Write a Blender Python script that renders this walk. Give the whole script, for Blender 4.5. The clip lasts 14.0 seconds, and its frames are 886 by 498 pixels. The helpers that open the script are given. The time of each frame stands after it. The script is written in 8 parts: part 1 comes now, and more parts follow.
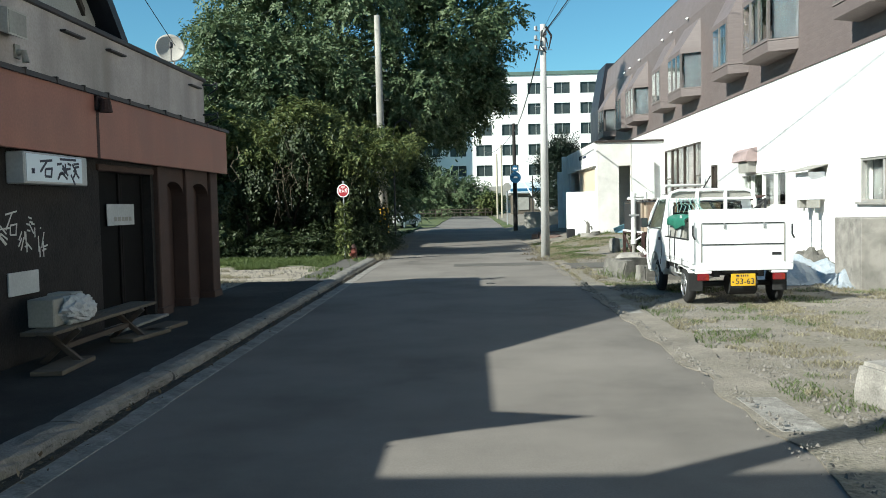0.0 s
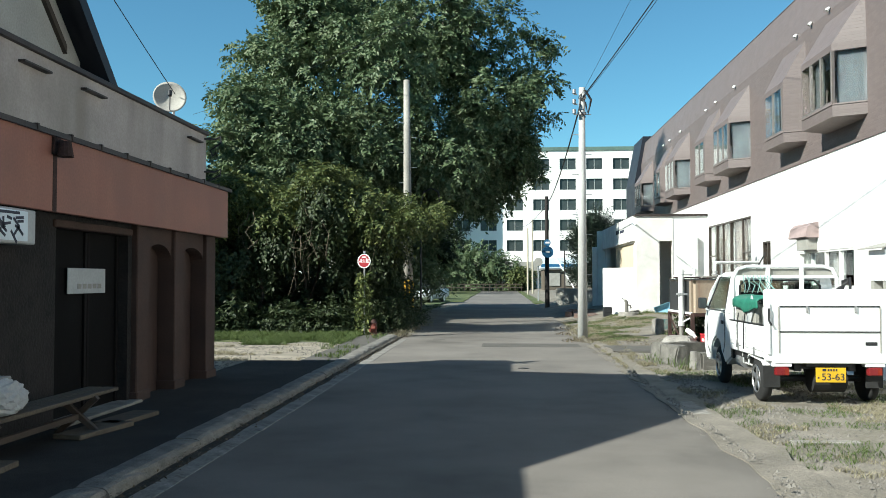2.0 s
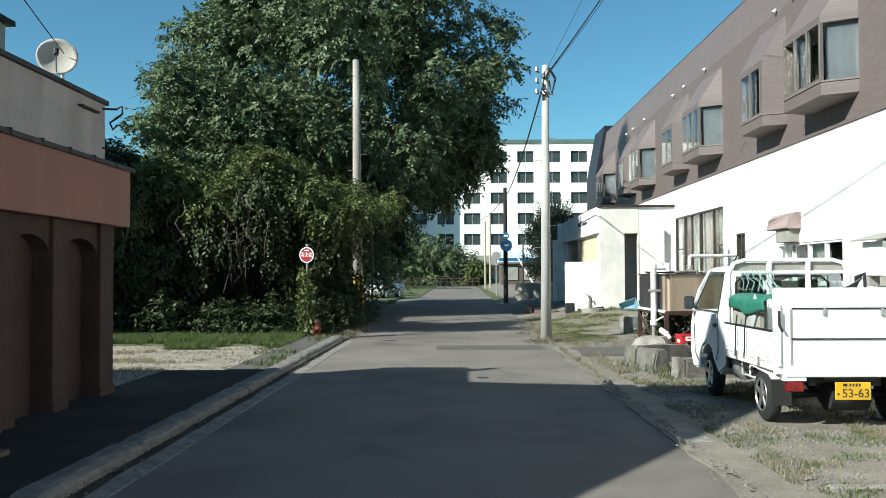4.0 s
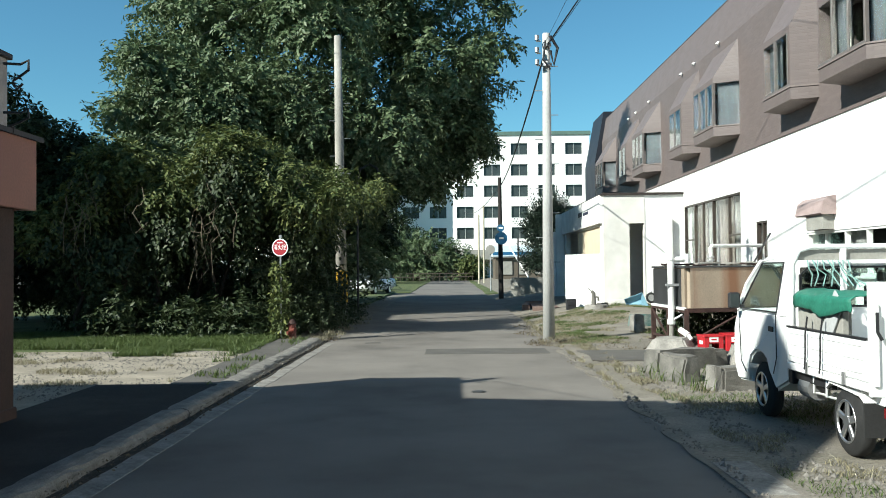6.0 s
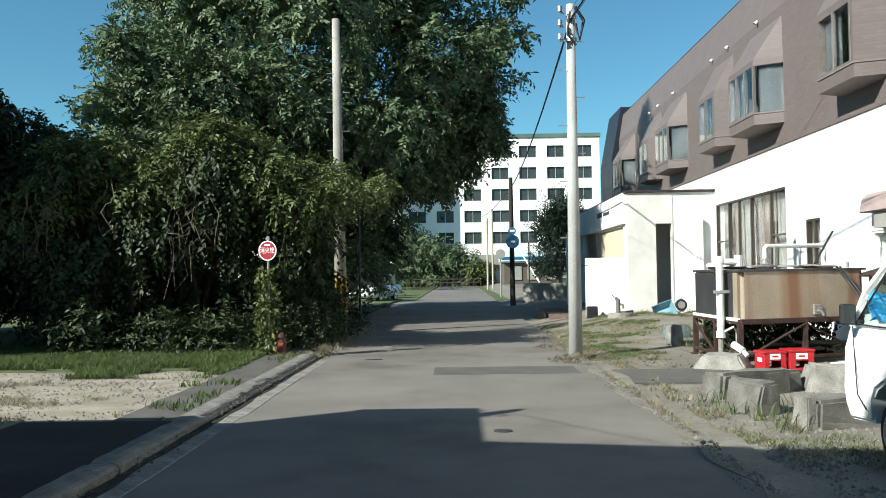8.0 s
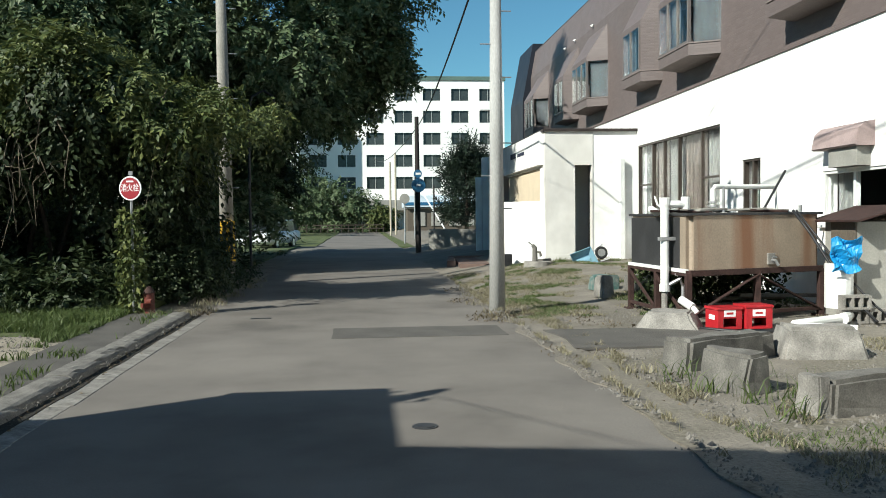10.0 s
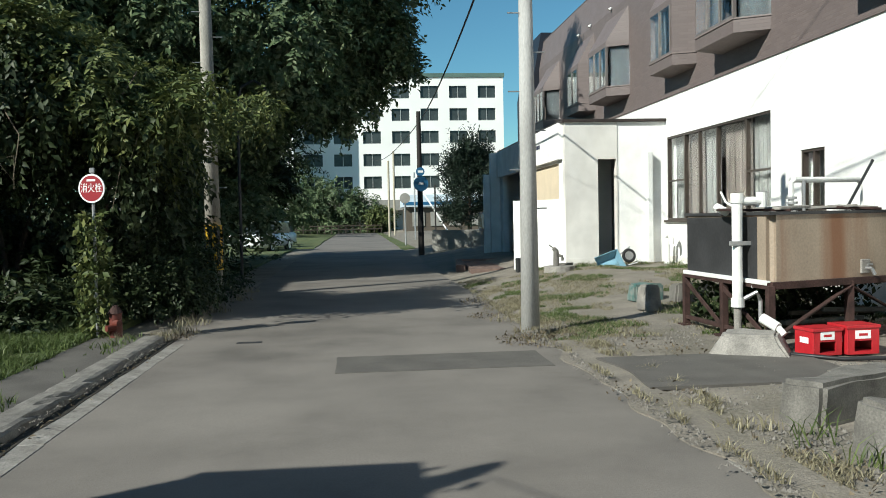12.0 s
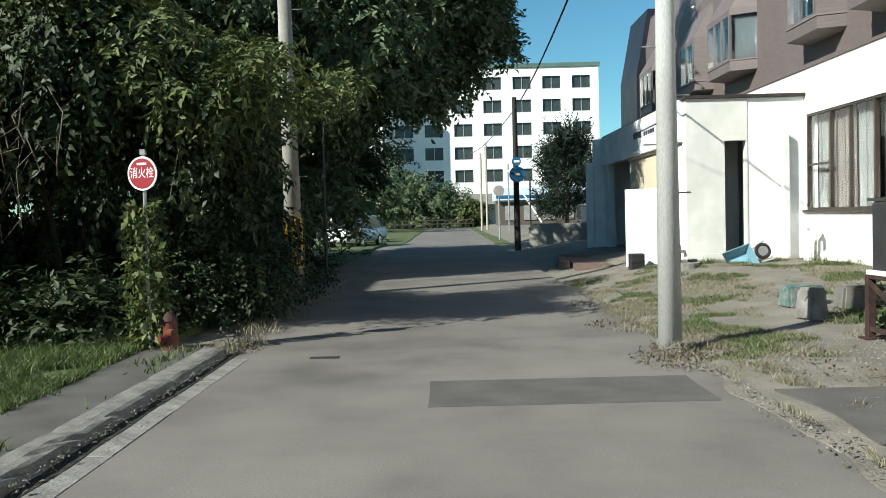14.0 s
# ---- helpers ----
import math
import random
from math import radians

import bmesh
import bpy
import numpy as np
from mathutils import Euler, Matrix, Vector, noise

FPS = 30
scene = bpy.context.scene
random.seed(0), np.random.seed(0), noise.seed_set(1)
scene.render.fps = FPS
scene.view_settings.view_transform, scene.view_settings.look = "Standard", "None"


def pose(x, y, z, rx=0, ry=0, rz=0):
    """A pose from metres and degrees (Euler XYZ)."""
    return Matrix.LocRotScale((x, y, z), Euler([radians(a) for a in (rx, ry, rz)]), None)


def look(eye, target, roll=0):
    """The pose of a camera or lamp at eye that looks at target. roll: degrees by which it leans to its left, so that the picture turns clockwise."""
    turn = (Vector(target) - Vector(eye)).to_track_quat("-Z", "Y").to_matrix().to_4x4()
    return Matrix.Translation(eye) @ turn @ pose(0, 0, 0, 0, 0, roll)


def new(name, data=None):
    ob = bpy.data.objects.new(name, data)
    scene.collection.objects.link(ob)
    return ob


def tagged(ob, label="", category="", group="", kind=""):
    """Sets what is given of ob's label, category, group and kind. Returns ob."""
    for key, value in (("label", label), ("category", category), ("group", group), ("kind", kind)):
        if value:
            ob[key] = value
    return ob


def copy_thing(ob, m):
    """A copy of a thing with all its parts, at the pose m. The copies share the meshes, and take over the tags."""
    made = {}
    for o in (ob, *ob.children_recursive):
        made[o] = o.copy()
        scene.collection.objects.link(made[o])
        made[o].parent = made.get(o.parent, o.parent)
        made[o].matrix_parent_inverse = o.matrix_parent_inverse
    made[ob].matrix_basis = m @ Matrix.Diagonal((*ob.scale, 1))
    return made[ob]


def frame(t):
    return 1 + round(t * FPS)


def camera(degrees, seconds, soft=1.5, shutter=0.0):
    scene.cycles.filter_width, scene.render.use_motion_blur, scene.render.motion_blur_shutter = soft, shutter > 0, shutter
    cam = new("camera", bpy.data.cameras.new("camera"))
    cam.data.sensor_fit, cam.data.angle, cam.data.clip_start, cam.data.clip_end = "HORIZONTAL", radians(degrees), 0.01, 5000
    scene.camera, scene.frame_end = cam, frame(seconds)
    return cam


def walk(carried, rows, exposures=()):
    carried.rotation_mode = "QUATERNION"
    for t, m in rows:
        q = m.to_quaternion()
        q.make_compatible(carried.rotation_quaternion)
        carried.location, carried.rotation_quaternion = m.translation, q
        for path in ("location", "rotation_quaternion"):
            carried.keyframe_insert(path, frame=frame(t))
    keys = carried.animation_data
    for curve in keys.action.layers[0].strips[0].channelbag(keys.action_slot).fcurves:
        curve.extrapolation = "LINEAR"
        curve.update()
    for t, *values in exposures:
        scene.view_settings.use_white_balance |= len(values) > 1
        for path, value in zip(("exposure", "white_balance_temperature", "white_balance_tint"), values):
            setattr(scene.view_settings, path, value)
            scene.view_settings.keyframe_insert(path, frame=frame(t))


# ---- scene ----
cam = camera(54.3, 14.0, 0.9)
METRES, EYE, TILT, LEAN, TURN = 14.6, 1.5, 0.0, 0.0, 2.0
ROWS = [
    (0.0, 0.0, 0.0, 0.0, -0.06, -2.9, 1.24),
    (0.5, -0.0021, 0.0258, 0.0016, 0.84, -1.62, 0.84),
    (1.0, 0.0003, 0.0578, 0.0014, 1.49, 0.17, 0.29),
    (1.5, -0.0003, 0.0902, 0.0004, 1.99, 2.09, 0.54),
    (2.0, 0.0017, 0.1258, -0.0015, 1.88, 2.04, 0.06),
    (2.5, 0.0024, 0.1588, -0.002, 1.89, 1.88, 0.2),
    (3.0, 0.0046, 0.1909, 0.0006, 0.07, 1.93, 0.08),
    (5.5, 0.0129, 0.367, -0.0, -1.32, 1.12, 0.35),
    (6.0, 0.0152, 0.4046, -0.001, -1.38, 1.31, 0.56),
    (6.5, 0.0153, 0.4411, 0.0006, -1.46, 1.41, 0.41),
    (7.0, 0.0154, 0.4796, 0.0004, -0.47, 1.76, 0.65),
    (9.5, 0.0144, 0.6738, -0.0037, -5.21, 0.47, 0.8),
    (10.0, 0.0177, 0.7115, -0.004, -7.42, -1.96, 0.59),
    (10.5, 0.0195, 0.7497, -0.0034, -7.59, -2.22, 0.92),
    (11.0, 0.0174, 0.7839, -0.0015, -8.02, -2.31, 0.68),
    (11.5, 0.0156, 0.8206, -0.0013, -7.88, -2.27, 1.07),
    (12.0, 0.0141, 0.857, -0.0007, -7.66, -2.01, 1.14),
    (12.5, 0.0171, 0.8942, -0.0018, -6.61, -1.37, 0.81),
    (13.0, 0.0181, 0.9315, -0.0034, -6.14, -1.38, 1.11),
    (13.5, 0.0172, 0.9624, -0.0044, -5.68, -1.88, 1.42),
    (14.0, 0.0146, 0.9976, -0.005, -1.65, -2.22, 1.48),
]
walk(cam, [(t, pose(0, 0, EYE, TILT, LEAN, TURN) @ pose(METRES * x, METRES * y, METRES * z, 90 + pitch, roll, yaw)) for t, x, y, z, yaw, pitch, roll in ROWS],
     [(0.0, 0.84, 6200, 1), (1.0, 0.95, 6200, 1), (1.5, 0.95, 6200, 1), (2.0, 0.92, 6200, 1), (2.5, 0.85, 6200, 1), (3.0, 0.74, 6200, 1), (5.5, 0.8, 6200, 1), (6.0, 0.82, 6200, 1), (6.5, 0.94, 6200, 1), (7.0, 0.92, 6200, 1), (9.5, 0.58, 6300, 3), (10.5, 0.42, 6300, 3), (11.0, 0.35, 6300, 3), (11.5, 0.38, 6300, 3), (12.5, 0.4, 6200, 2), (13.5, 0.47, 6200, 2), (14.0, 0.68, 6200, 2)])

# ---- light ----
world = bpy.data.worlds.new("world")
scene.world = world
world.use_nodes = True
wn, wl = world.node_tree.nodes, world.node_tree.links
sky = wn.new("ShaderNodeTexSky")
sky.sky_type, sky.sun_disc = "NISHITA", False
SUN_FROM = Vector((-1.24, -0.81, 1.0)).normalized()
sky.sun_elevation = math.asin(SUN_FROM.z)
sky.sun_rotation = math.atan2(SUN_FROM.x, SUN_FROM.y)
sky.air_density, sky.dust_density, sky.ozone_density = 1.0, 0.0, 3.0
wn["Background"].inputs["Strength"].default_value = 0.067
hue = wn.new("ShaderNodeMix")
hue.data_type, hue.blend_type = "RGBA", "MULTIPLY"
hue.inputs[0].default_value = 1.0
hue.inputs[7].default_value = (0.7, 1.06, 1.06, 1)
wl.new(sky.outputs[0], hue.inputs[6])
wl.new(hue.outputs[2], wn["Background"].inputs["Color"])
sun = new("sun", bpy.data.lights.new("sun", "SUN"))
sun.data.energy, sun.data.angle, sun.data.color = 5.4, radians(0.53), (1.0, 0.95, 0.87)
sun.matrix_world = look((0, 0, 40), Vector((0, 0, 40)) - SUN_FROM)

# ---- materials ----
def material(name, color, rough=0.8, metal=0.0, var=0.25, scale=3.0, fine=60.0, bump=0.15, dark=None, alpha=None,
             stretch=(1, 1, 1), spread=0.0, spec=0.4, dist=0.01):
    """A surface with stains at one scale and grain at another; spread varies it from piece to piece."""
    m = bpy.data.materials.new(name)
    m.use_nodes = True
    n, l = m.node_tree.nodes, m.node_tree.links
    b = n["Principled BSDF"]
    b.inputs["Metallic"].default_value = metal
    b.inputs["Specular IOR Level"].default_value = spec
    co, mp = n.new("ShaderNodeTexCoord"), n.new("ShaderNodeMapping")
    mp.inputs["Scale"].default_value = stretch
    l.new(co.outputs["Object"], mp.inputs["Vector"])
    big, small = n.new("ShaderNodeTexNoise"), n.new("ShaderNodeTexNoise")
    big.inputs["Scale"].default_value, big.inputs["Detail"].default_value = scale, 6
    small.inputs["Scale"].default_value, small.inputs["Detail"].default_value = fine, 3
    l.new(mp.outputs[0], big.inputs["Vector"])
    l.new(mp.outputs[0], small.inputs["Vector"])
    ramp = n.new("ShaderNodeValToRGB")
    c0 = dark or [c * (1 - var) for c in color]
    ramp.color_ramp.elements[0].position, ramp.color_ramp.elements[1].position = 0.33, 0.66
    ramp.color_ramp.elements[0].color = (*c0, 1)
    ramp.color_ramp.elements[1].color = (*color, 1)
    l.new(big.outputs["Fac"], ramp.inputs["Fac"])
    mix = n.new("ShaderNodeMix")
    mix.data_type, mix.blend_type = "RGBA", "OVERLAY"
    mix.inputs[0].default_value = min(1.0, var * 1.2)
    l.new(ramp.outputs[0], mix.inputs[6])
    l.new(small.outputs["Fac"], mix.inputs[7])
    out = mix.outputs[2]
    if spread:
        info, hsv, mr = n.new("ShaderNodeObjectInfo"), n.new("ShaderNodeHueSaturation"), n.new("ShaderNodeMapRange")
        mr.inputs["To Min"].default_value, mr.inputs["To Max"].default_value = 1 - spread, 1 + spread
        l.new(info.outputs["Random"], mr.inputs["Value"])
        l.new(mr.outputs[0], hsv.inputs["Value"])
        l.new(out, hsv.inputs["Color"])
        out = hsv.outputs[0]
    l.new(out, b.inputs["Base Color"])
    rr = n.new("ShaderNodeMapRange")
    rr.inputs["To Min"].default_value, rr.inputs["To Max"].default_value = max(0.02, rough - 0.1), min(1, rough + 0.1)
    l.new(big.outputs["Fac"], rr.inputs["Value"])
    l.new(rr.outputs[0], b.inputs["Roughness"])
    if bump:
        bp = n.new("ShaderNodeBump")
        bp.inputs["Strength"].default_value, bp.inputs["Distance"].default_value = bump, dist
        l.new(small.outputs["Fac"], bp.inputs["Height"])
        l.new(bp.outputs[0], b.inputs["Normal"])
    return m


def leaf_material(name, color, tip, trans=0.2):
    m = bpy.data.materials.new(name)
    m.use_nodes = True
    n, l = m.node_tree.nodes, m.node_tree.links
    b = n["Principled BSDF"]
    geo, ramp = n.new("ShaderNodeNewGeometry"), n.new("ShaderNodeValToRGB")
    ramp.color_ramp.elements[0].color = (*[c * 0.7 for c in color], 1)
    ramp.color_ramp.elements[1].color = (*tip, 1)
    e = ramp.color_ramp.elements.new(0.55)
    e.color = (*color, 1)
    l.new(geo.outputs["Random Per Island"], ramp.inputs["Fac"])
    l.new(ramp.outputs[0], b.inputs["Base Color"])
    b.inputs["Roughness"].default_value = 0.55
    b.inputs["Specular IOR Level"].default_value = 0.3
    tr, mix = n.new("ShaderNodeBsdfTranslucent"), n.new("ShaderNodeMixShader")
    mix.inputs[0].default_value = trans
    l.new(ramp.outputs[0], tr.inputs["Color"])
    l.new(b.outputs[0], mix.inputs[1])
    l.new(tr.outputs[0], mix.inputs[2])
    l.new(mix.outputs[0], n["Material Output"].inputs["Surface"])
    return m


def streaked(name, color, streak, rough, metal, across, amount=0.6, along=0.35, bump=0.1):
    """Metal or plaster with stains that run down it."""
    m = material(name, color, rough, metal, 0.2, 2.0, 40, bump)
    n, l = m.node_tree.nodes, m.node_tree.links
    b = n["Principled BSDF"]
    co, mp, no = n.new("ShaderNodeTexCoord"), n.new("ShaderNodeMapping"), n.new("ShaderNodeTexNoise")
    mp.inputs["Scale"].default_value = (across, across, along)
    no.inputs["Scale"].default_value, no.inputs["Detail"].default_value = 1.0, 5
    l.new(co.outputs["Object"], mp.inputs["Vector"])
    l.new(mp.outputs[0], no.inputs["Vector"])
    r = n.new("ShaderNodeValToRGB")
    r.color_ramp.elements[0].position, r.color_ramp.elements[1].position = 0.45, 0.68
    r.color_ramp.elements[0].color, r.color_ramp.elements[1].color = (0, 0, 0, 1), (amount, amount, amount, 1)
    l.new(no.outputs["Fac"], r.inputs["Fac"])
    mix = n.new("ShaderNodeMix")
    mix.data_type = "RGBA"
    old = b.inputs["Base Color"].links[0].from_socket
    l.new(r.outputs[0], mix.inputs[0])
    l.new(old, mix.inputs[6])
    mix.inputs[7].default_value = (*streak, 1)
    l.new(mix.outputs[2], b.inputs["Base Color"])
    return m


def glass(name, tint=(0.8, 0.85, 0.85), rough=0.02):
    m = bpy.data.materials.new(name)
    m.use_nodes = True
    b = m.node_tree.nodes["Principled BSDF"]
    b.inputs["Base Color"].default_value = (*tint, 1)
    b.inputs["Roughness"].default_value = rough
    b.inputs["Transmission Weight"].default_value = 1.0
    b.inputs["IOR"].default_value = 1.2
    return m


def two_tone(name, a, b_, scale, rough, lo=0.45, hi=0.58, fine=45.0, bump=0.4, grain=(0.55, 1.35)):
    """Ground of two kinds in patches, with a coarse grain."""
    m = material(name, a, rough, 0, 0.35, scale * 3, fine, bump, dist=0.02)
    n, l = m.node_tree.nodes, m.node_tree.links
    b = n["Principled BSDF"]
    co, no = n.new("ShaderNodeTexCoord"), n.new("ShaderNodeTexNoise")
    no.inputs["Scale"].default_value, no.inputs["Detail"].default_value, no.inputs["Roughness"].default_value = scale, 8, 0.65
    l.new(co.outputs["Object"], no.inputs["Vector"])
    r = n.new("ShaderNodeValToRGB")
    r.color_ramp.elements[0].position, r.color_ramp.elements[1].position = lo, hi
    r.color_ramp.elements[0].color, r.color_ramp.elements[1].color = (0, 0, 0, 1), (1, 1, 1, 1)
    l.new(no.outputs["Fac"], r.inputs["Fac"])
    g, gm = n.new("ShaderNodeTexNoise"), n.new("ShaderNodeValToRGB")
    g.inputs["Scale"].default_value, g.inputs["Detail"].default_value = fine * 0.6, 4
    l.new(co.outputs["Object"], g.inputs["Vector"])
    gm.color_ramp.elements[0].position, gm.color_ramp.elements[1].position = 0.3, 0.7
    gm.color_ramp.elements[0].color = (*[c * grain[0] for c in b_], 1)
    gm.color_ramp.elements[1].color = (*[min(1, c * grain[1]) for c in b_], 1)
    l.new(g.outputs["Fac"], gm.inputs["Fac"])
    mix = n.new("ShaderNodeMix")
    mix.data_type = "RGBA"
    old = b.inputs["Base Color"].links[0].from_socket
    l.new(r.outputs[0], mix.inputs[0])
    l.new(old, mix.inputs[6])
    l.new(gm.outputs[0], mix.inputs[7])
    l.new(mix.outputs[2], b.inputs["Base Color"])
    return m


def tiled(name, color, joint, w, h, rough=0.6, plane="yz"):
    """Small ceramic facing tiles with grey joints, too fine to build singly."""
    m = material(name, color, rough, 0, 0.15, 1.5, 30, 0.05)
    n, l = m.node_tree.nodes, m.node_tree.links
    b = n["Principled BSDF"]
    co, sep, com, br = n.new("ShaderNodeTexCoord"), n.new("ShaderNodeSeparateXYZ"), n.new("ShaderNodeCombineXYZ"), n.new("ShaderNodeTexBrick")
    l.new(co.outputs["Object"], sep.inputs[0])
    add = n.new("ShaderNodeMath")
    l.new(sep.outputs[0], add.inputs[0])
    l.new(sep.outputs[1], add.inputs[1])
    l.new(add.outputs[0], com.inputs[0])
    l.new(sep.outputs[2], com.inputs[1])
    l.new(com.outputs[0], br.inputs["Vector"])
    br.inputs["Scale"].default_value = 1.0
    br.inputs["Brick Width"].default_value, br.inputs["Row Height"].default_value, br.inputs["Mortar Size"].default_value = w, h, 0.006
    br.inputs["Color1"].default_value, br.inputs["Color2"].default_value = (*color, 1), (*[c * 0.86 for c in color], 1)
    br.inputs["Mortar"].default_value = (*joint, 1)
    l.new(br.outputs["Color"], b.inputs["Base Color"])
    bp = n.new("ShaderNodeBump")
    bp.inputs["Strength"].default_value, bp.inputs["Distance"].default_value, bp.invert = 0.5, 0.004, True
    l.new(br.outputs["Fac"], bp.inputs["Height"])
    l.new(bp.outputs[0], b.inputs["Normal"])
    return m


M_ROAD = two_tone("asphalt", (0.152, 0.137, 0.121), (0.187, 0.169, 0.149), 0.35, 0.9, 0.4, 0.66, 110, 0.14, (0.84, 1.12))
M_PATCH = material("asphalt_patch", (0.104, 0.096, 0.086), 0.9, 0, 0.3, 2.5, 120, 0.3)
# pavement colour set far below the sunlit strip's asphalt, to hold its shade
M_PAVE = two_tone("old_asphalt_shade", (0.017, 0.0162, 0.0155), (0.034, 0.0315, 0.029), 0.9, 0.92, 0.45, 0.65, 80, 0.4)
M_KERB = material("kerb_concrete", (0.21, 0.197, 0.176), 0.92, 0, 0.42, 7, 70, 0.8, spread=0.05)
M_GUTTER = two_tone("gutter_concrete", (0.29, 0.275, 0.25), (0.17, 0.158, 0.141), 3.2, 0.9, 0.42, 0.62, 60, 0.5)
M_DIRT = two_tone("gutter_silt", (0.028, 0.025, 0.02), (0.05, 0.043, 0.033), 6.0, 0.95, 0.45, 0.6, 80, 0.8)
M_LOT = two_tone("lot_ground", (0.225, 0.2, 0.166), (0.158, 0.142, 0.11), 0.7, 0.95, 0.45, 0.62, 42, 0.7)
M_SAND = two_tone("sandy_gravel", (0.33, 0.29, 0.23), (0.25, 0.215, 0.165), 0.8, 0.95, 0.45, 0.75, 60, 0.5)
M_GRASSG = two_tone("grass_soil", (0.07, 0.1, 0.03), (0.11, 0.12, 0.045), 1.2, 0.95, 0.42, 0.6, 40, 0.8)
M_WHITE = streaked("white_render", (0.86, 0.85, 0.82), (0.72, 0.7, 0.65), 0.85, 0, 1.6, 0.35, 0.3, 0.1)
M_ANNEX = streaked("cream_render", (0.66, 0.64, 0.6), (0.56, 0.53, 0.48), 0.9, 0, 1.4, 0.5, 0.25, 0.2)
M_BROWN = tiled("brown_tile", (0.145, 0.116, 0.109), (0.127, 0.101, 0.096), 0.2, 0.065, 0.55)
M_BROWN_SLOPE = tiled("brown_slope_tile", (0.156, 0.125, 0.118), (0.138, 0.11, 0.104), 0.2, 0.065, 0.5)
M_SOFFIT = material("soffit_render", (0.19, 0.155, 0.145), 0.8, 0, 0.2, 2, 30, 0.1)
M_SLATE = material("dark_slate", (0.014, 0.017, 0.026), 0.5, 0, 0.3, 1.2, 20, 0.1)
M_SALMON = streaked("salmon_sheet", (0.275, 0.115, 0.082), (0.2, 0.08, 0.058), 0.55, 0, 2.0, 0.5, 0.3, 0.05)
M_DTRIM = material("dark_metal_trim", (0.055, 0.042, 0.038), 0.55, 0.3, 0.4, 4, 40, 0.1)
M_PARA = streaked("stained_grey_render", (0.43, 0.38, 0.355), (0.2, 0.175, 0.15), 0.9, 0, 1.1, 0.75, 0.25, 0.25)
# shop plaster and door colours lowered to include the shade they stand in
M_SHOPWALL = two_tone("shop_plaster_shade", (0.024, 0.02, 0.0185), (0.013, 0.011, 0.0105), 2.2, 0.9, 0.45, 0.6, 35, 0.5)
M_PILASTER = material("pilaster_plaster", (0.065, 0.038, 0.03), 0.85, 0, 0.3, 3, 50, 0.4)
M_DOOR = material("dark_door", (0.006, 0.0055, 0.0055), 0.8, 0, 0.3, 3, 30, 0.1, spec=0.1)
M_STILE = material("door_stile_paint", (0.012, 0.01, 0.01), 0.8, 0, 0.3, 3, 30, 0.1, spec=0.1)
M_ROOFDK = material("dark_roof_edge", (0.02, 0.02, 0.026), 0.5, 0.2, 0.3, 3, 30, 0.1)
M_HOUSE = material("house_stucco", (0.42, 0.4, 0.36), 0.9, 0, 0.2, 1.5, 40, 0.3)
M_TIMBER = material("dark_timber", (0.06, 0.045, 0.035), 0.7, 0, 0.3, 4, 40, 0.2, stretch=(1, 1, 6))
M_POLE = material("concrete_pole", (0.44, 0.432, 0.412), 0.85, 0, 0.25, 2.5, 60, 0.2, stretch=(1, 1, 0.3))
M_POLEOLD = material("weathered_concrete_pole", (0.34, 0.32, 0.28), 0.9, 0, 0.45, 3.5, 60, 0.3, stretch=(1, 1, 0.3))
M_WOODPOLE = material("dark_wood_pole", (0.03, 0.026, 0.024), 0.85, 0, 0.3, 3, 50, 0.3)
M_WIRE = material("black_cable", (0.012, 0.012, 0.014), 0.5, 0, 0.1, 5, 30, 0)
M_HOTEL = material("hotel_render", (0.84, 0.83, 0.79), 0.85, 0, 0.06, 0.3, 8, 0)
M_HOTELWIN = material("hotel_glass", (0.05, 0.06, 0.06), 0.12, 0, 0.3, 0.8, 6, 0)
M_HOTELROOF = material("green_roof_edge", (0.13, 0.2, 0.17), 0.6, 0.2, 0.3, 0.5, 10, 0)
M_BARK = material("bark", (0.06, 0.045, 0.034), 0.95, 0, 0.4, 6, 40, 0.8, stretch=(1, 1, 0.3))
M_VINE = material("dry_vine", (0.17, 0.14, 0.1), 0.9, 0, 0.3, 6, 40, 0.4)
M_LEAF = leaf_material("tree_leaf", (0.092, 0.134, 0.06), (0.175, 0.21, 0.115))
# bush leaf set dark: its colour also holds the shade under the crowns
M_LEAF2 = leaf_material("bush_shade_leaf", (0.03, 0.046, 0.017), (0.066, 0.084, 0.036))
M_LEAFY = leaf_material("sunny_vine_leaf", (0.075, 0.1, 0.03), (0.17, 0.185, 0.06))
# needle colour lowered so that the pine looks backlit
M_PINE = leaf_material("backlit_pine_needle", (0.014, 0.026, 0.015), (0.024, 0.04, 0.022), 0.1)
M_GRASS = leaf_material("grass_blade", (0.07, 0.105, 0.028), (0.13, 0.16, 0.055))
M_DRY = leaf_material("dry_grass_blade", (0.22, 0.195, 0.125), (0.33, 0.3, 0.2))
M_CARPAINT = material("white_car_paint", (0.8, 0.81, 0.8), 0.25, 0, 0.04, 2, 20, 0, spec=0.6)
M_TYRE = material("tyre_rubber", (0.022, 0.022, 0.022), 0.85, 0, 0.3, 6, 60, 0.2)
M_RIM = material("alloy_rim", (0.6, 0.6, 0.6), 0.3, 0.9, 0.1, 5, 40, 0)
M_BLACK = material("black_plastic", (0.02, 0.02, 0.022), 0.5, 0, 0.2, 6, 60, 0.1)
M_GLASS = glass("car_glass", (0.75, 0.85, 0.82))
M_PANE = glass("window_glass", (0.85, 0.9, 0.9))
M_REDLIGHT = material("red_lens", (0.16, 0.01, 0.012), 0.3, 0, 0.1, 8, 60, 0)
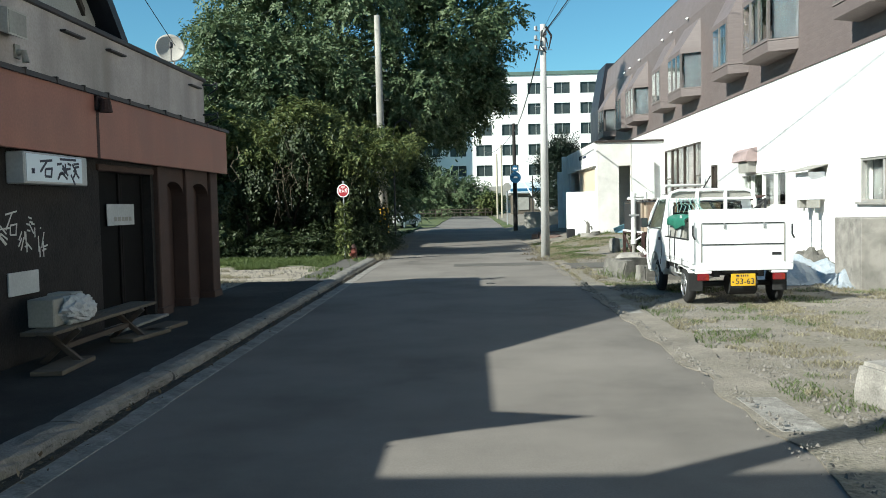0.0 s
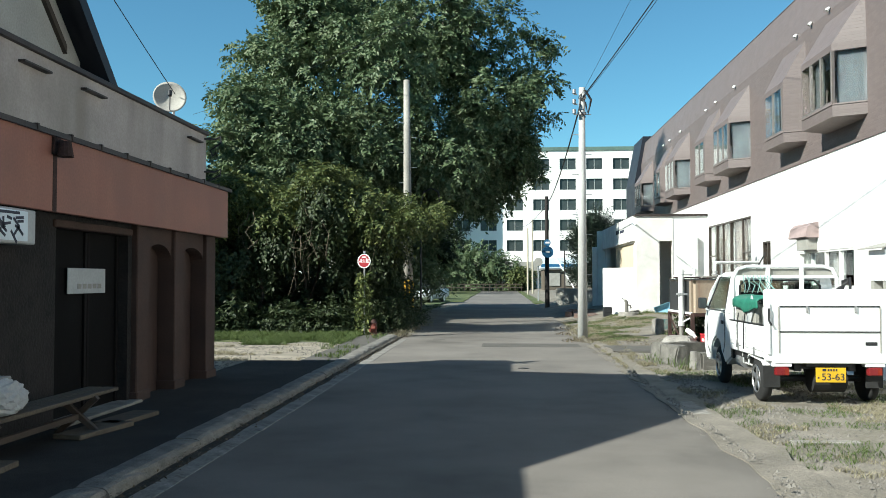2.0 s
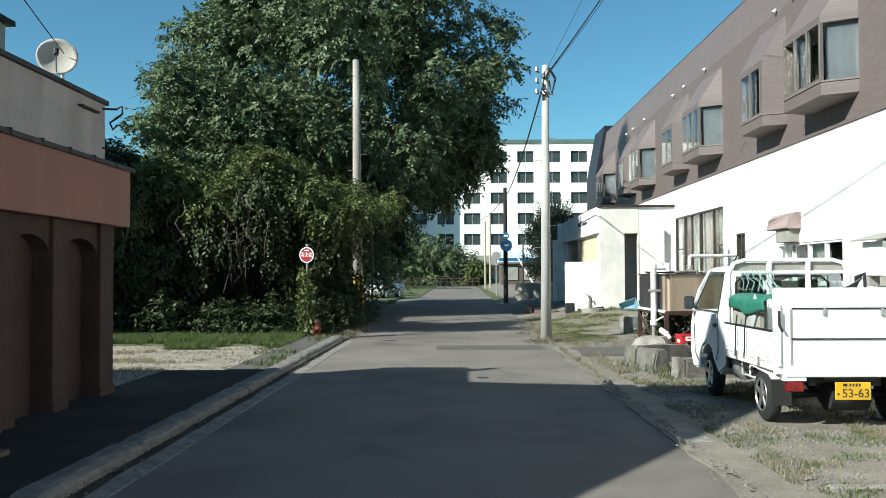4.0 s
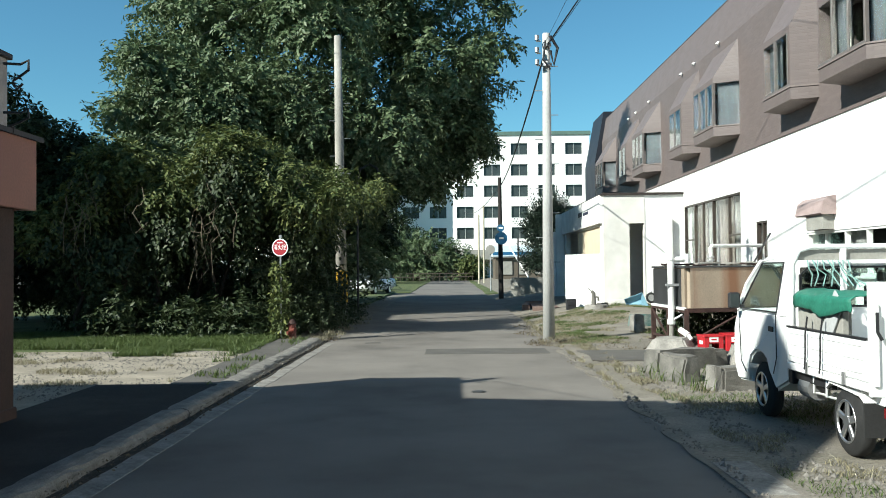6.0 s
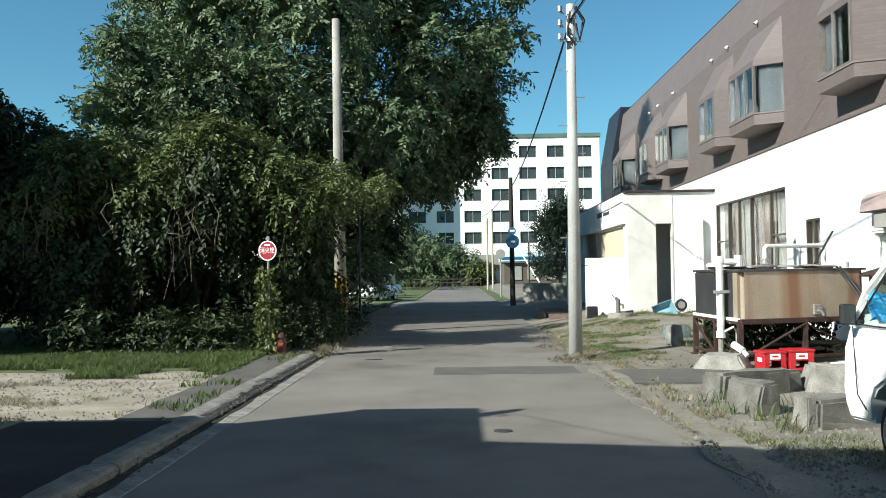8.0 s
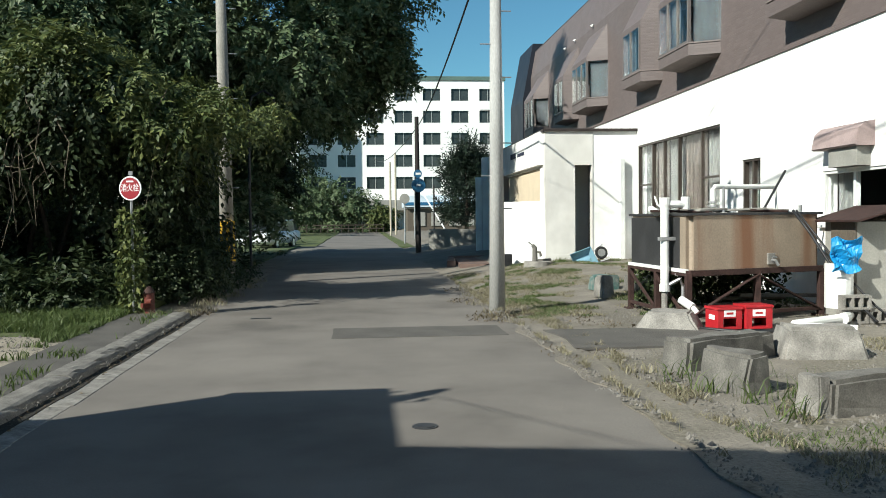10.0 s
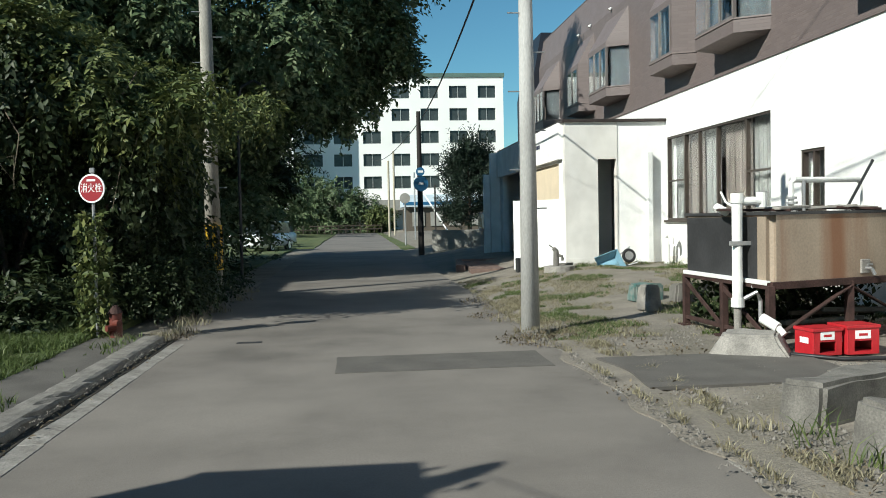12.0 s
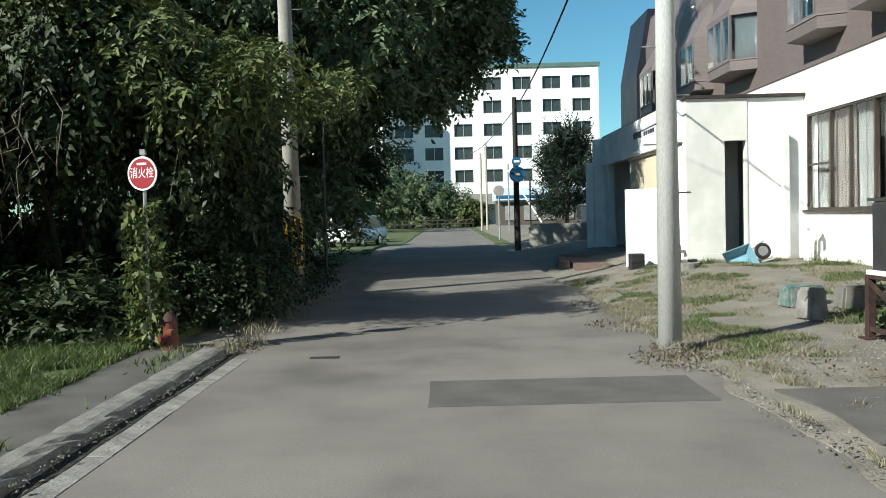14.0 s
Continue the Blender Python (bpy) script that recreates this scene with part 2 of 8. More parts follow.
M_AMBER = material("amber_lens", (0.2, 0.02, 0.01), 0.2, 0, 0.1, 8, 60, 0)
M_YELLOW = material("yellow_plate", (0.62, 0.37, 0.015), 0.45, 0, 0.05, 6, 60, 0)
M_BOARD = material("grey_board", (0.3, 0.29, 0.26), 0.8, 0, 0.2, 3, 40, 0.1)
M_TARPG = material("green_tarp", (0.03, 0.17, 0.115), 0.55, 0, 0.25, 5, 40, 0.2)
M_TARPB = material("blue_tarp", (0.02, 0.28, 0.6), 0.45, 0, 0.25, 6, 40, 0.2)
M_TARPGREY = material("silver_tarp", (0.36, 0.4, 0.44), 0.5, 0.1, 0.3, 4, 40, 0.3)
M_TANK = streaked("rusty_tank_steel", (0.35, 0.28, 0.21), (0.19, 0.08, 0.036), 0.6, 0.15, 2.2, 0.85, 0.16, 0.15)
M_TANKDK = material("tank_dark_side", (0.05, 0.05, 0.052), 0.55, 0.2, 0.3, 2, 30, 0.1)
M_RUST = material("rusted_steel", (0.06, 0.032, 0.027), 0.85, 0.2, 0.5, 8, 50, 0.4)
M_PVC = material("white_pipe", (0.72, 0.72, 0.69), 0.4, 0, 0.15, 4, 30, 0.05)
M_CRATE = material("red_crate_plastic", (0.42, 0.018, 0.025), 0.4, 0, 0.15, 4, 30, 0.05)
M_STONE = material("weathered_concrete", (0.29, 0.272, 0.245), 0.95, 0, 0.45, 5, 70, 0.3, spread=0.1)
M_GRIT = material("grit", (0.19, 0.175, 0.155), 0.95, 0, 0.45, 9, 60, 0.3)
M_PALEPOLE = material("pale_wood_pole", (0.45, 0.4, 0.3), 0.85, 0, 0.2, 3, 30, 0.1)
M_STONEDK = material("dark_stone", (0.165, 0.155, 0.138), 0.95, 0, 0.45, 5, 70, 0.3)
M_TEAL = material("worn_teal_paint", (0.05, 0.12, 0.11), 0.8, 0, 0.5, 9, 50, 0.2, dark=(0.19, 0.2, 0.18))
M_LITTER = leaf_material("dead_leaf", (0.11, 0.085, 0.055), (0.18, 0.145, 0.095), 0.1)
M_PAPER = material("paper_white", (0.42, 0.43, 0.43), 0.7, 0, 0.15, 3, 40, 0.05)
M_SIGNFACE = material("sign_face", (0.6, 0.68, 0.74), 0.4, 0, 0.08, 3, 40, 0)
M_INK = material("sign_ink", (0.02, 0.025, 0.05), 0.6, 0, 0.1, 3, 40, 0)
M_CHALK = material("white_lettering", (0.6, 0.58, 0.55), 0.8, 0, 0.2, 9, 40, 0)
M_SIGNRED = material("sign_red", (0.26, 0.007, 0.015), 0.45, 0, 0.1, 6, 40, 0)
M_SIGNWHITE = material("sign_white", (0.8, 0.8, 0.8), 0.45, 0, 0.06, 6, 40, 0)
M_SIGNBLUE = material("sign_blue", (0.025, 0.12, 0.24), 0.45, 0, 0.15, 6, 40, 0)
M_STEEL = material("galvanised_steel", (0.42, 0.42, 0.42), 0.45, 0.7, 0.2, 6, 50, 0.05)
M_ALU = material("aluminium_frame", (0.5, 0.48, 0.45), 0.4, 0.5, 0.1, 6, 50, 0)
M_BAYFRAME = material("grey_bronze_frame", (0.17, 0.15, 0.14), 0.45, 0.3, 0.15, 6, 50, 0)
M_BRONZE = material("bronze_frame", (0.07, 0.055, 0.045), 0.45, 0.4, 0.15, 6, 50, 0)
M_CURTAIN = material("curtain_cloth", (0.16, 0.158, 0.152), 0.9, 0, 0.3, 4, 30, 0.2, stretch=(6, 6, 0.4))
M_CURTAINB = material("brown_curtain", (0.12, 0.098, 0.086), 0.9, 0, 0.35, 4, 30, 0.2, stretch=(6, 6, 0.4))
# bay curtain coloured with the dark grey-blue reflection of the panes
M_SHEER = material("curtain_glass_tone", (0.06, 0.066, 0.072), 0.8, 0, 0.4, 3, 20, 0.1, stretch=(5, 5, 0.5))
M_ROOM = material("room_shade", (0.05, 0.05, 0.05), 0.9, 0, 0.3, 1, 10, 0)
M_BEIGE = material("beige_board", (0.62, 0.52, 0.38), 0.8, 0, 0.12, 2, 30, 0.1)
M_AWNING = material("faded_pink_awning", (0.36, 0.275, 0.26), 0.7, 0, 0.2, 4, 40, 0.1)
M_BRICKRED = material("red_brick", (0.17, 0.115, 0.095), 0.9, 0, 0.35, 5, 50, 0.4, spread=0.2)
M_BARROW = material("pale_blue_metal", (0.2, 0.36, 0.45), 0.45, 0.1, 0.25, 5, 40, 0.05)
M_ROPE = material("pale_rope", (0.2, 0.34, 0.31), 0.8, 0, 0.3, 8, 60, 0.2)
M_CARDARK = material("dark_blue_paint", (0.03, 0.04, 0.07), 0.2, 0, 0.1, 2, 20, 0, spec=0.6)
M_WOODGREY = material("weathered_wood", (0.12, 0.098, 0.075), 0.85, 0, 0.35, 5, 50, 0.3, stretch=(1, 8, 8))
M_LENS = material("lamp_glass_white", (0.75, 0.74, 0.7), 0.2, 0, 0.05, 6, 50, 0)
M_HYDRANT = material("hydrant_orange_paint", (0.13, 0.032, 0.022), 0.5, 0, 0.3, 6, 50, 0.1)
M_STRIPE = material("hazard_yellow", (0.65, 0.4, 0.02), 0.6, 0, 0.2, 6, 50, 0)

# ---- building helpers ----
def mesh_of(bm, name, smooth=False):
    me = bpy.data.meshes.new(name)
    bm.normal_update()
    bm.to_mesh(me)
    bm.free()
    if smooth:
        me.polygons.foreach_set("use_smooth", [True] * len(me.polygons))
    return me


def part(name, bm, mat, parent, label="", smooth=False):
    """One mesh object, shaped in world coordinates, under a thing or a part."""
    me = bm if isinstance(bm, bpy.types.Mesh) else mesh_of(bm, name, smooth)
    if not me.materials:
        me.materials.append(mat)
    ob = new(name, me)
    if parent is not None:
        ob.parent = parent
        if parent.type == "EMPTY":
            ob.matrix_parent_inverse = Matrix.Translation(-Vector(parent.location))
    if label:
        ob["label"] = label
    return ob


def thing(name, at, label, category, group="", kind=""):
    ob = new(name)
    ob.location = at
    ob.empty_display_size = 0.2
    return tagged(ob, label, category, group, kind)


def solid(name, bm, mat, label, category="", group="", kind="", smooth=False):
    return tagged(part(name, bm, mat, None, "", smooth), label, category, group, kind)


def BM():
    return bmesh.new()


def box(bm, x0, y0, z0, x1, y1, z1, bevel=0.0, m=None):
    r = bmesh.ops.create_cube(bm, size=1.0)
    vs = r["verts"]
    for v in vs:
        v.co = Vector(((x0 + x1) / 2 + v.co.x * (x1 - x0), (y0 + y1) / 2 + v.co.y * (y1 - y0), (z0 + z1) / 2 + v.co.z * (z1 - z0)))
    if bevel:
        es = list({e for v in vs for e in v.link_edges})
        r = bmesh.ops.bevel(bm, geom=es, offset=bevel, segments=1, affect="EDGES")
        vs = list({v for f in r["faces"] for v in f.verts})
    if m is not None:
        bmesh.ops.transform(bm, matrix=m, verts=vs)
    return bm


def tube(bm, pts, r, seg=8, r1=None, cap=True):
    """A round bar through the points, tapered from r to r1."""
    pts = [Vector(p) for p in pts]
    r1 = r if r1 is None else r1
    rings, up = [], None
    for i, p in enumerate(pts):
        d = (pts[min(i + 1, len(pts) - 1)] - pts[max(i - 1, 0)]).normalized()
        if up is None:
            up = d.orthogonal().normalized()
        up = (up - d * up.dot(d)).normalized()
        side = d.cross(up)
        rad = r + (r1 - r) * i / max(1, len(pts) - 1)
        rings.append([bm.verts.new(p + (up * math.cos(a) + side * math.sin(a)) * rad) for a in [2 * math.pi * k / seg for k in range(seg)]])
    for a, b in zip(rings, rings[1:]):
        for k in range(seg):
            bm.faces.new((a[k], a[(k + 1) % seg], b[(k + 1) % seg], b[k]))
    if cap:
        bm.faces.new(rings[0][::-1])
        bm.faces.new(rings[-1])
    return bm


def prism(bm, outline, axis, a, b):
    """An outline in the two other axes (in the order x, y, z), drawn out along one axis from a to b."""
    k = "xyz".index(axis)
    def at(p, v):
        q = list(p)
        q.insert(k, v)
        return bm.verts.new(q)
    r0, r1 = [at(p, a) for p in outline], [at(p, b) for p in outline]
    n = len(outline)
    bm.faces.new(r0)
    bm.faces.new(r1[::-1])
    for i in range(n):
        bm.faces.new((r0[i], r1[i], r1[(i + 1) % n], r0[(i + 1) % n]))
    bmesh.ops.recalc_face_normals(bm, faces=bm.faces)
    return bm


def wall_x(bm, x0, x1, y0, y1, z0, z1, holes):
    """A wall that runs along y between x0 and x1, with rectangular openings (y0, y1, z0, z1) right through it."""
    ys = sorted({y0, y1, *[h[0] for h in holes], *[h[1] for h in holes]})
    zs = sorted({z0, z1, *[h[2] for h in holes], *[h[3] for h in holes]})
    for a, b in zip(ys, ys[1:]):
        run = None
        for c, d in zip(zs, zs[1:]):
            cy, cz = (a + b) / 2, (c + d) / 2
            if any(h[0] < cy < h[1] and h[2] < cz < h[3] for h in holes):
                if run:
                    box(bm, x0, a, run[0], x1, b, run[1])
                run = None
            else:
                run = (run[0], d) if run else (c, d)
        if run:
            box(bm, x0, a, run[0], x1, b, run[1])
    bmesh.ops.remove_doubles(bm, verts=bm.verts, dist=0.0005)
    return bm


def text_mesh(body, size, m, depth=0.004):
    cu = bpy.data.curves.new("text", "FONT")
    cu.body, cu.size, cu.extrude, cu.align_x, cu.align_y = body, size, depth, "CENTER", "CENTER"
    ob = bpy.data.objects.new("text", cu)
    scene.collection.objects.link(ob)
    me = bpy.data.meshes.new_from_object(ob.evaluated_get(bpy.context.evaluated_depsgraph_get()))
    bpy.data.objects.remove(ob)
    bpy.data.curves.remove(cu)
    me.transform(m)
    return me


def leaves(name, centres, size, mat, seed, droop=0.4, jitter=0.5, up=0.5, two=False):
    """Many bent leaves in one mesh: each one is a folded quad, turned at random."""
    rng = np.random.default_rng(seed)
    n = len(centres)
    c = np.asarray(centres, float)
    d = rng.normal(size=(n, 3))
    d[:, 2] -= droop * 1.5
    d /= np.linalg.norm(d, axis=1)[:, None]
    nm = rng.normal(size=(n, 3))
    nm[:, 2] += up * 2
    s = np.cross(d, nm)
    s /= np.linalg.norm(s, axis=1)[:, None] + 1e-9
    nn = np.cross(s, d)
    L = (size * (1 + jitter * (rng.random(n) - 0.5) * 2))[:, None]
    w = L * 0.3
    v = np.stack([c, c + d * L * 0.45 + s * w + nn * L * 0.1, c + d * L, c + d * L * 0.45 - s * w + nn * L * 0.1], 1).reshape(-1, 3)
    k = np.arange(n)[:, None] * 4
    tri = np.concatenate([k + [0, 1, 2], k + [0, 2, 3]], 1).reshape(-1)
    me = bpy.data.meshes.new(name)
    me.vertices.add(n * 4)
    me.vertices.foreach_set("co", v.ravel())
    me.loops.add(n * 6)
    me.loops.foreach_set("vertex_index", tri.astype(np.int32))
    me.polygons.add(n * 2)
    me.polygons.foreach_set("loop_start", (np.arange(n * 2) * 3).astype(np.int32))
    me.update(calc_edges=True)
    me.materials.append(mat)
    return me


def sprays(name, blobs, per, size, mat, seed, each=11, twig=0.45, shell=0.4, droop=0.3, slim=0.25):
    """Leafy twigs that grow outwards from clumps (x, y, z, rx, ry, rz) and hang a little: leaves in pairs along each twig."""
    rng = np.random.default_rng(seed)
    base, out = [], []
    for x, y, z, rx, ry, rz in blobs:
        n = max(1, int(per * (rx * ry + ry * rz + rx * rz)) // each)
        u = rng.normal(size=(n, 3))
        u /= np.linalg.norm(u, axis=1)[:, None]
        r = shell + (1.05 - shell) * rng.random(n) ** 0.6
        base.append(np.array([x, y, z]) + u * r[:, None] * [rx, ry, rz])
        out.append(u)
    base, out = np.concatenate(base), np.concatenate(out)
    n = len(base)
    unit = lambda a: a / (np.linalg.norm(a, axis=-1, keepdims=True) + 1e-9)
    way = unit(out * 0.8 + rng.normal(size=(n, 3)) * 0.45 + [0, 0, -droop])
    face = unit(out * 0.7 + rng.normal(size=(n, 3)) * 0.3 + [0, 0, 0.7])
    side = unit(np.cross(way, face))
    ln = twig * (0.6 + 0.8 * rng.random(n))
    f = (np.arange(each) + 0.5) / each
    hand = np.where(np.arange(each) % 2, 1.0, -1.0)
    p = base[:, None] + way[:, None] * (f[None, :, None] * ln[:, None, None]) + np.array([0, 0, -1.0]) * (droop * f[None, :, None] ** 2 * ln[:, None, None])
    d = unit(way[:, None] * 0.6 + side[:, None] * hand[None, :, None] * 0.8 + rng.normal(size=(n, each, 3)) * 0.28 + np.array([0, 0, -droop * 0.6]))
    nm = unit(np.repeat(face[:, None], each, 1) + rng.normal(size=(n, each, 3)) * 0.3)
    p, d, nm = p.reshape(-1, 3), d.reshape(-1, 3), nm.reshape(-1, 3)
    keep = p[:, 2] > 0.06
    p, d, nm = p[keep], d[keep], nm[keep]
    n = len(p)
    s = unit(np.cross(d, nm))
    nn = np.cross(s, d)
    L = (size * (0.6 + 0.8 * rng.random(n)))[:, None]
    w = L * slim
    v = np.stack([p, p + d * L * 0.42 + s * w + nn * L * 0.08, p + d * L - nn * L * 0.1, p + d * L * 0.42 - s * w + nn * L * 0.08], 1).reshape(-1, 3)
    k = np.arange(n)[:, None] * 4
    tri = np.concatenate([k + [0, 1, 2], k + [0, 2, 3]], 1).reshape(-1)
    me = bpy.data.meshes.new(name)
    me.vertices.add(n * 4)
    me.vertices.foreach_set("co", v.ravel())
    me.loops.add(n * 6)
    me.loops.foreach_set("vertex_index", tri.astype(np.int32))
    me.polygons.add(n * 2)
    me.polygons.foreach_set("loop_start", (np.arange(n * 2) * 3).astype(np.int32))
    me.update(calc_edges=True)
    me.materials.append(mat)
    return me


def blades(name, pts, height, mat, seed, width=0.012, lean=0.5):
    """Grass blades: thin bent triangles."""
    rng = np.random.default_rng(seed)
    n = len(pts)
    p = np.asarray(pts, float)
    a = rng.random(n) * 2 * np.pi
    h = (height * (0.4 + 0.9 * rng.random(n)))[:, None]
    s = np.stack([np.cos(a), np.sin(a), np.zeros(n)], 1) * width
    ln = rng.normal(size=(n, 3)) * lean
    ln[:, 2] = 0
    mid = p + ln * h * 0.3 + [0, 0, 1] * h * 0.55
    v = np.stack([p - s, p + s, mid + s * 0.7, mid - s * 0.7, p + ln * h + [0, 0, 1] * h * 0.9], 1).reshape(-1, 3)
    k = np.arange(n)[:, None] * 5
    tri = np.concatenate([k + [0, 1, 2], k + [0, 2, 3], k + [3, 2, 4]], 1).reshape(-1)
    me = bpy.data.meshes.new(name)
    me.vertices.add(n * 5)
    me.vertices.foreach_set("co", v.ravel())
    me.loops.add(n * 9)
    me.loops.foreach_set("vertex_index", tri.astype(np.int32))
    me.polygons.add(n * 3)
    me.polygons.foreach_set("loop_start", (np.arange(n * 3) * 3).astype(np.int32))
    me.update(calc_edges=True)
    me.materials.append(mat)
    return me


def smooth01(t):
    t = max(0.0, min(1.0, t))
    return t * t * (3 - 2 * t)


def ground_z(x, y):
    """Height of the lawn and the lot east of the road; the rest is level."""
    if x < 2.2:
        return -0.02 if x < -2.4 else -0.05
    rise = 0.33 * smooth01((x - 2.2) / 3.0) * smooth01((y - 22.5) / 8.0)
    return -0.045 + 0.05 * smooth01((x - 2.1) / 0.5) + rise + 0.02 * noise.noise(Vector((x * 0.9, y * 0.9, 3.0)))

# ---- ground, road and kerbs ----
def ground():
    xs = [-700, -200, -60, -25, -12, -6, -3.7, -2.6, -2.4, 0, 1.9, 2.05, 2.2, 2.4, 2.8] + [3.2 + 0.4 * i for i in range(16)] + [12, 20, 40, 100, 250, 700]
    ys = [-300, -60, -12, 0] + [2 + 0.8 * i for i in range(56)] + [50, 60, 80, 120, 200, 500, 1200]
    bm = BM()
    grid = [[bm.verts.new((x, y, ground_z(x, y) if y > -12 else -0.04)) for x in xs] for y in ys]
    for a, b in zip(grid, grid[1:]):
        for i in range(len(xs) - 1):
            bm.faces.new((a[i], a[i + 1], b[i + 1], b[i]))
    return tagged(part("ground", bm, M_LOT, None, "", True), "dry lot ground of packed gravel and sparse grass", "ground", kind="structure")


def strip(name, x0, x1, y0, y1, z, mat, label, category, nx=2, ny=60, wob=0.0, seed=0, thick=0.05):
    """A slab of paving with slightly uneven edges."""
    bm = BM()
    rows = []
    for j in range(ny + 1):
        y = y0 + (y1 - y0) * j / ny
        w0, w1 = wob * noise.noise(Vector((y * 1.3, seed, 0))), wob * noise.noise(Vector((y * 1.3, seed, 5)))
        rows.append([bm.verts.new((x0 + w0 + (x1 + w1 - x0 - w0) * i / nx, y, z)) for i in range(nx + 1)])
    for a, b in zip(rows, rows[1:]):
        for i in range(nx):
            bm.faces.new((a[i], a[i + 1], b[i + 1], b[i]))
    g = bmesh.ops.extrude_face_region(bm, geom=list(bm.faces))
    bmesh.ops.translate(bm, vec=(0, 0, -thick), verts=[v for v in g["geom"] if isinstance(v, bmesh.types.BMVert)])
    bmesh.ops.recalc_face_normals(bm, faces=bm.faces)
    return solid(name, bm, mat, label, category, kind="structure")


ground()
strip("road", -2.6, 1.98, -40, 112, 0.0, M_ROAD, "worn grey asphalt lane running straight ahead", "road", 2, 200, 0.06, 1, 0.12)
strip("road_patch", -0.48, 1.7, 20.95, 21.95, 0.005, M_PATCH, "darker rectangular asphalt repair across the lane", "road", 2, 10, 0.02, 2, 0.02)
strip("pavement", -4.4, -2.9, -40, 16.6, 0.09, M_PAVE, "cracked asphalt pavement beside the shop, colour darkened for shade", "pavement", 2, 40, 0.0, 3, 0.1)
strip("pavement_2", -3.55, -2.9, 16.6, 24.0, 0.075, M_PATCH, "narrow strip of old asphalt behind the kerb", "pavement", 2, 20, 0.08, 4, 0.1)
strip("gravel_lot", -30, -3.5, 14.6, 21.6, 0.055, M_SAND, "pale sandy gravel yard beside the shop", "yard", 4, 24, 0.15, 5, 0.1)
strip("grass_bed", -30, -3.6, 21.4, 60, 0.065, M_GRASSG, "strip of rough grass in front of the thicket", "grass", 4, 24, 0.15, 6, 0.1)
strip("driveway_patch", 2.25, 4.3, 19.6, 21.2, 0.024, M_PATCH, "dark worn asphalt apron on the lot", "road", 4, 12, 0.12, 7, 0.03)
strip("far_road_verge", -14, -2.6, 60, 112, 0.03, M_GRASSG, "rough grass verge along the lane", "grass", 2, 20, 0.3, 8, 0.05)


def manhole():
    bm = BM()
    tube(bm, [(0.32, 16.35, -0.02), (0.32, 16.35, 0.006)], 0.09, 20)
    tube(bm, [(0.32, 16.35, -0.02), (0.32, 16.35, 0.01)], 0.07, 20)
    solid("valve_cover", bm, M_TANKDK, "small round iron valve cover set in the asphalt", "manhole cover")
    bm = BM()
    box(bm, -1.75, 23.3, -0.02, -1.45, 23.42, 0.006, 0.003)
    solid("drain_cover", bm, M_TANKDK, "small flat iron cover set in the lane", "manhole cover")


manhole()

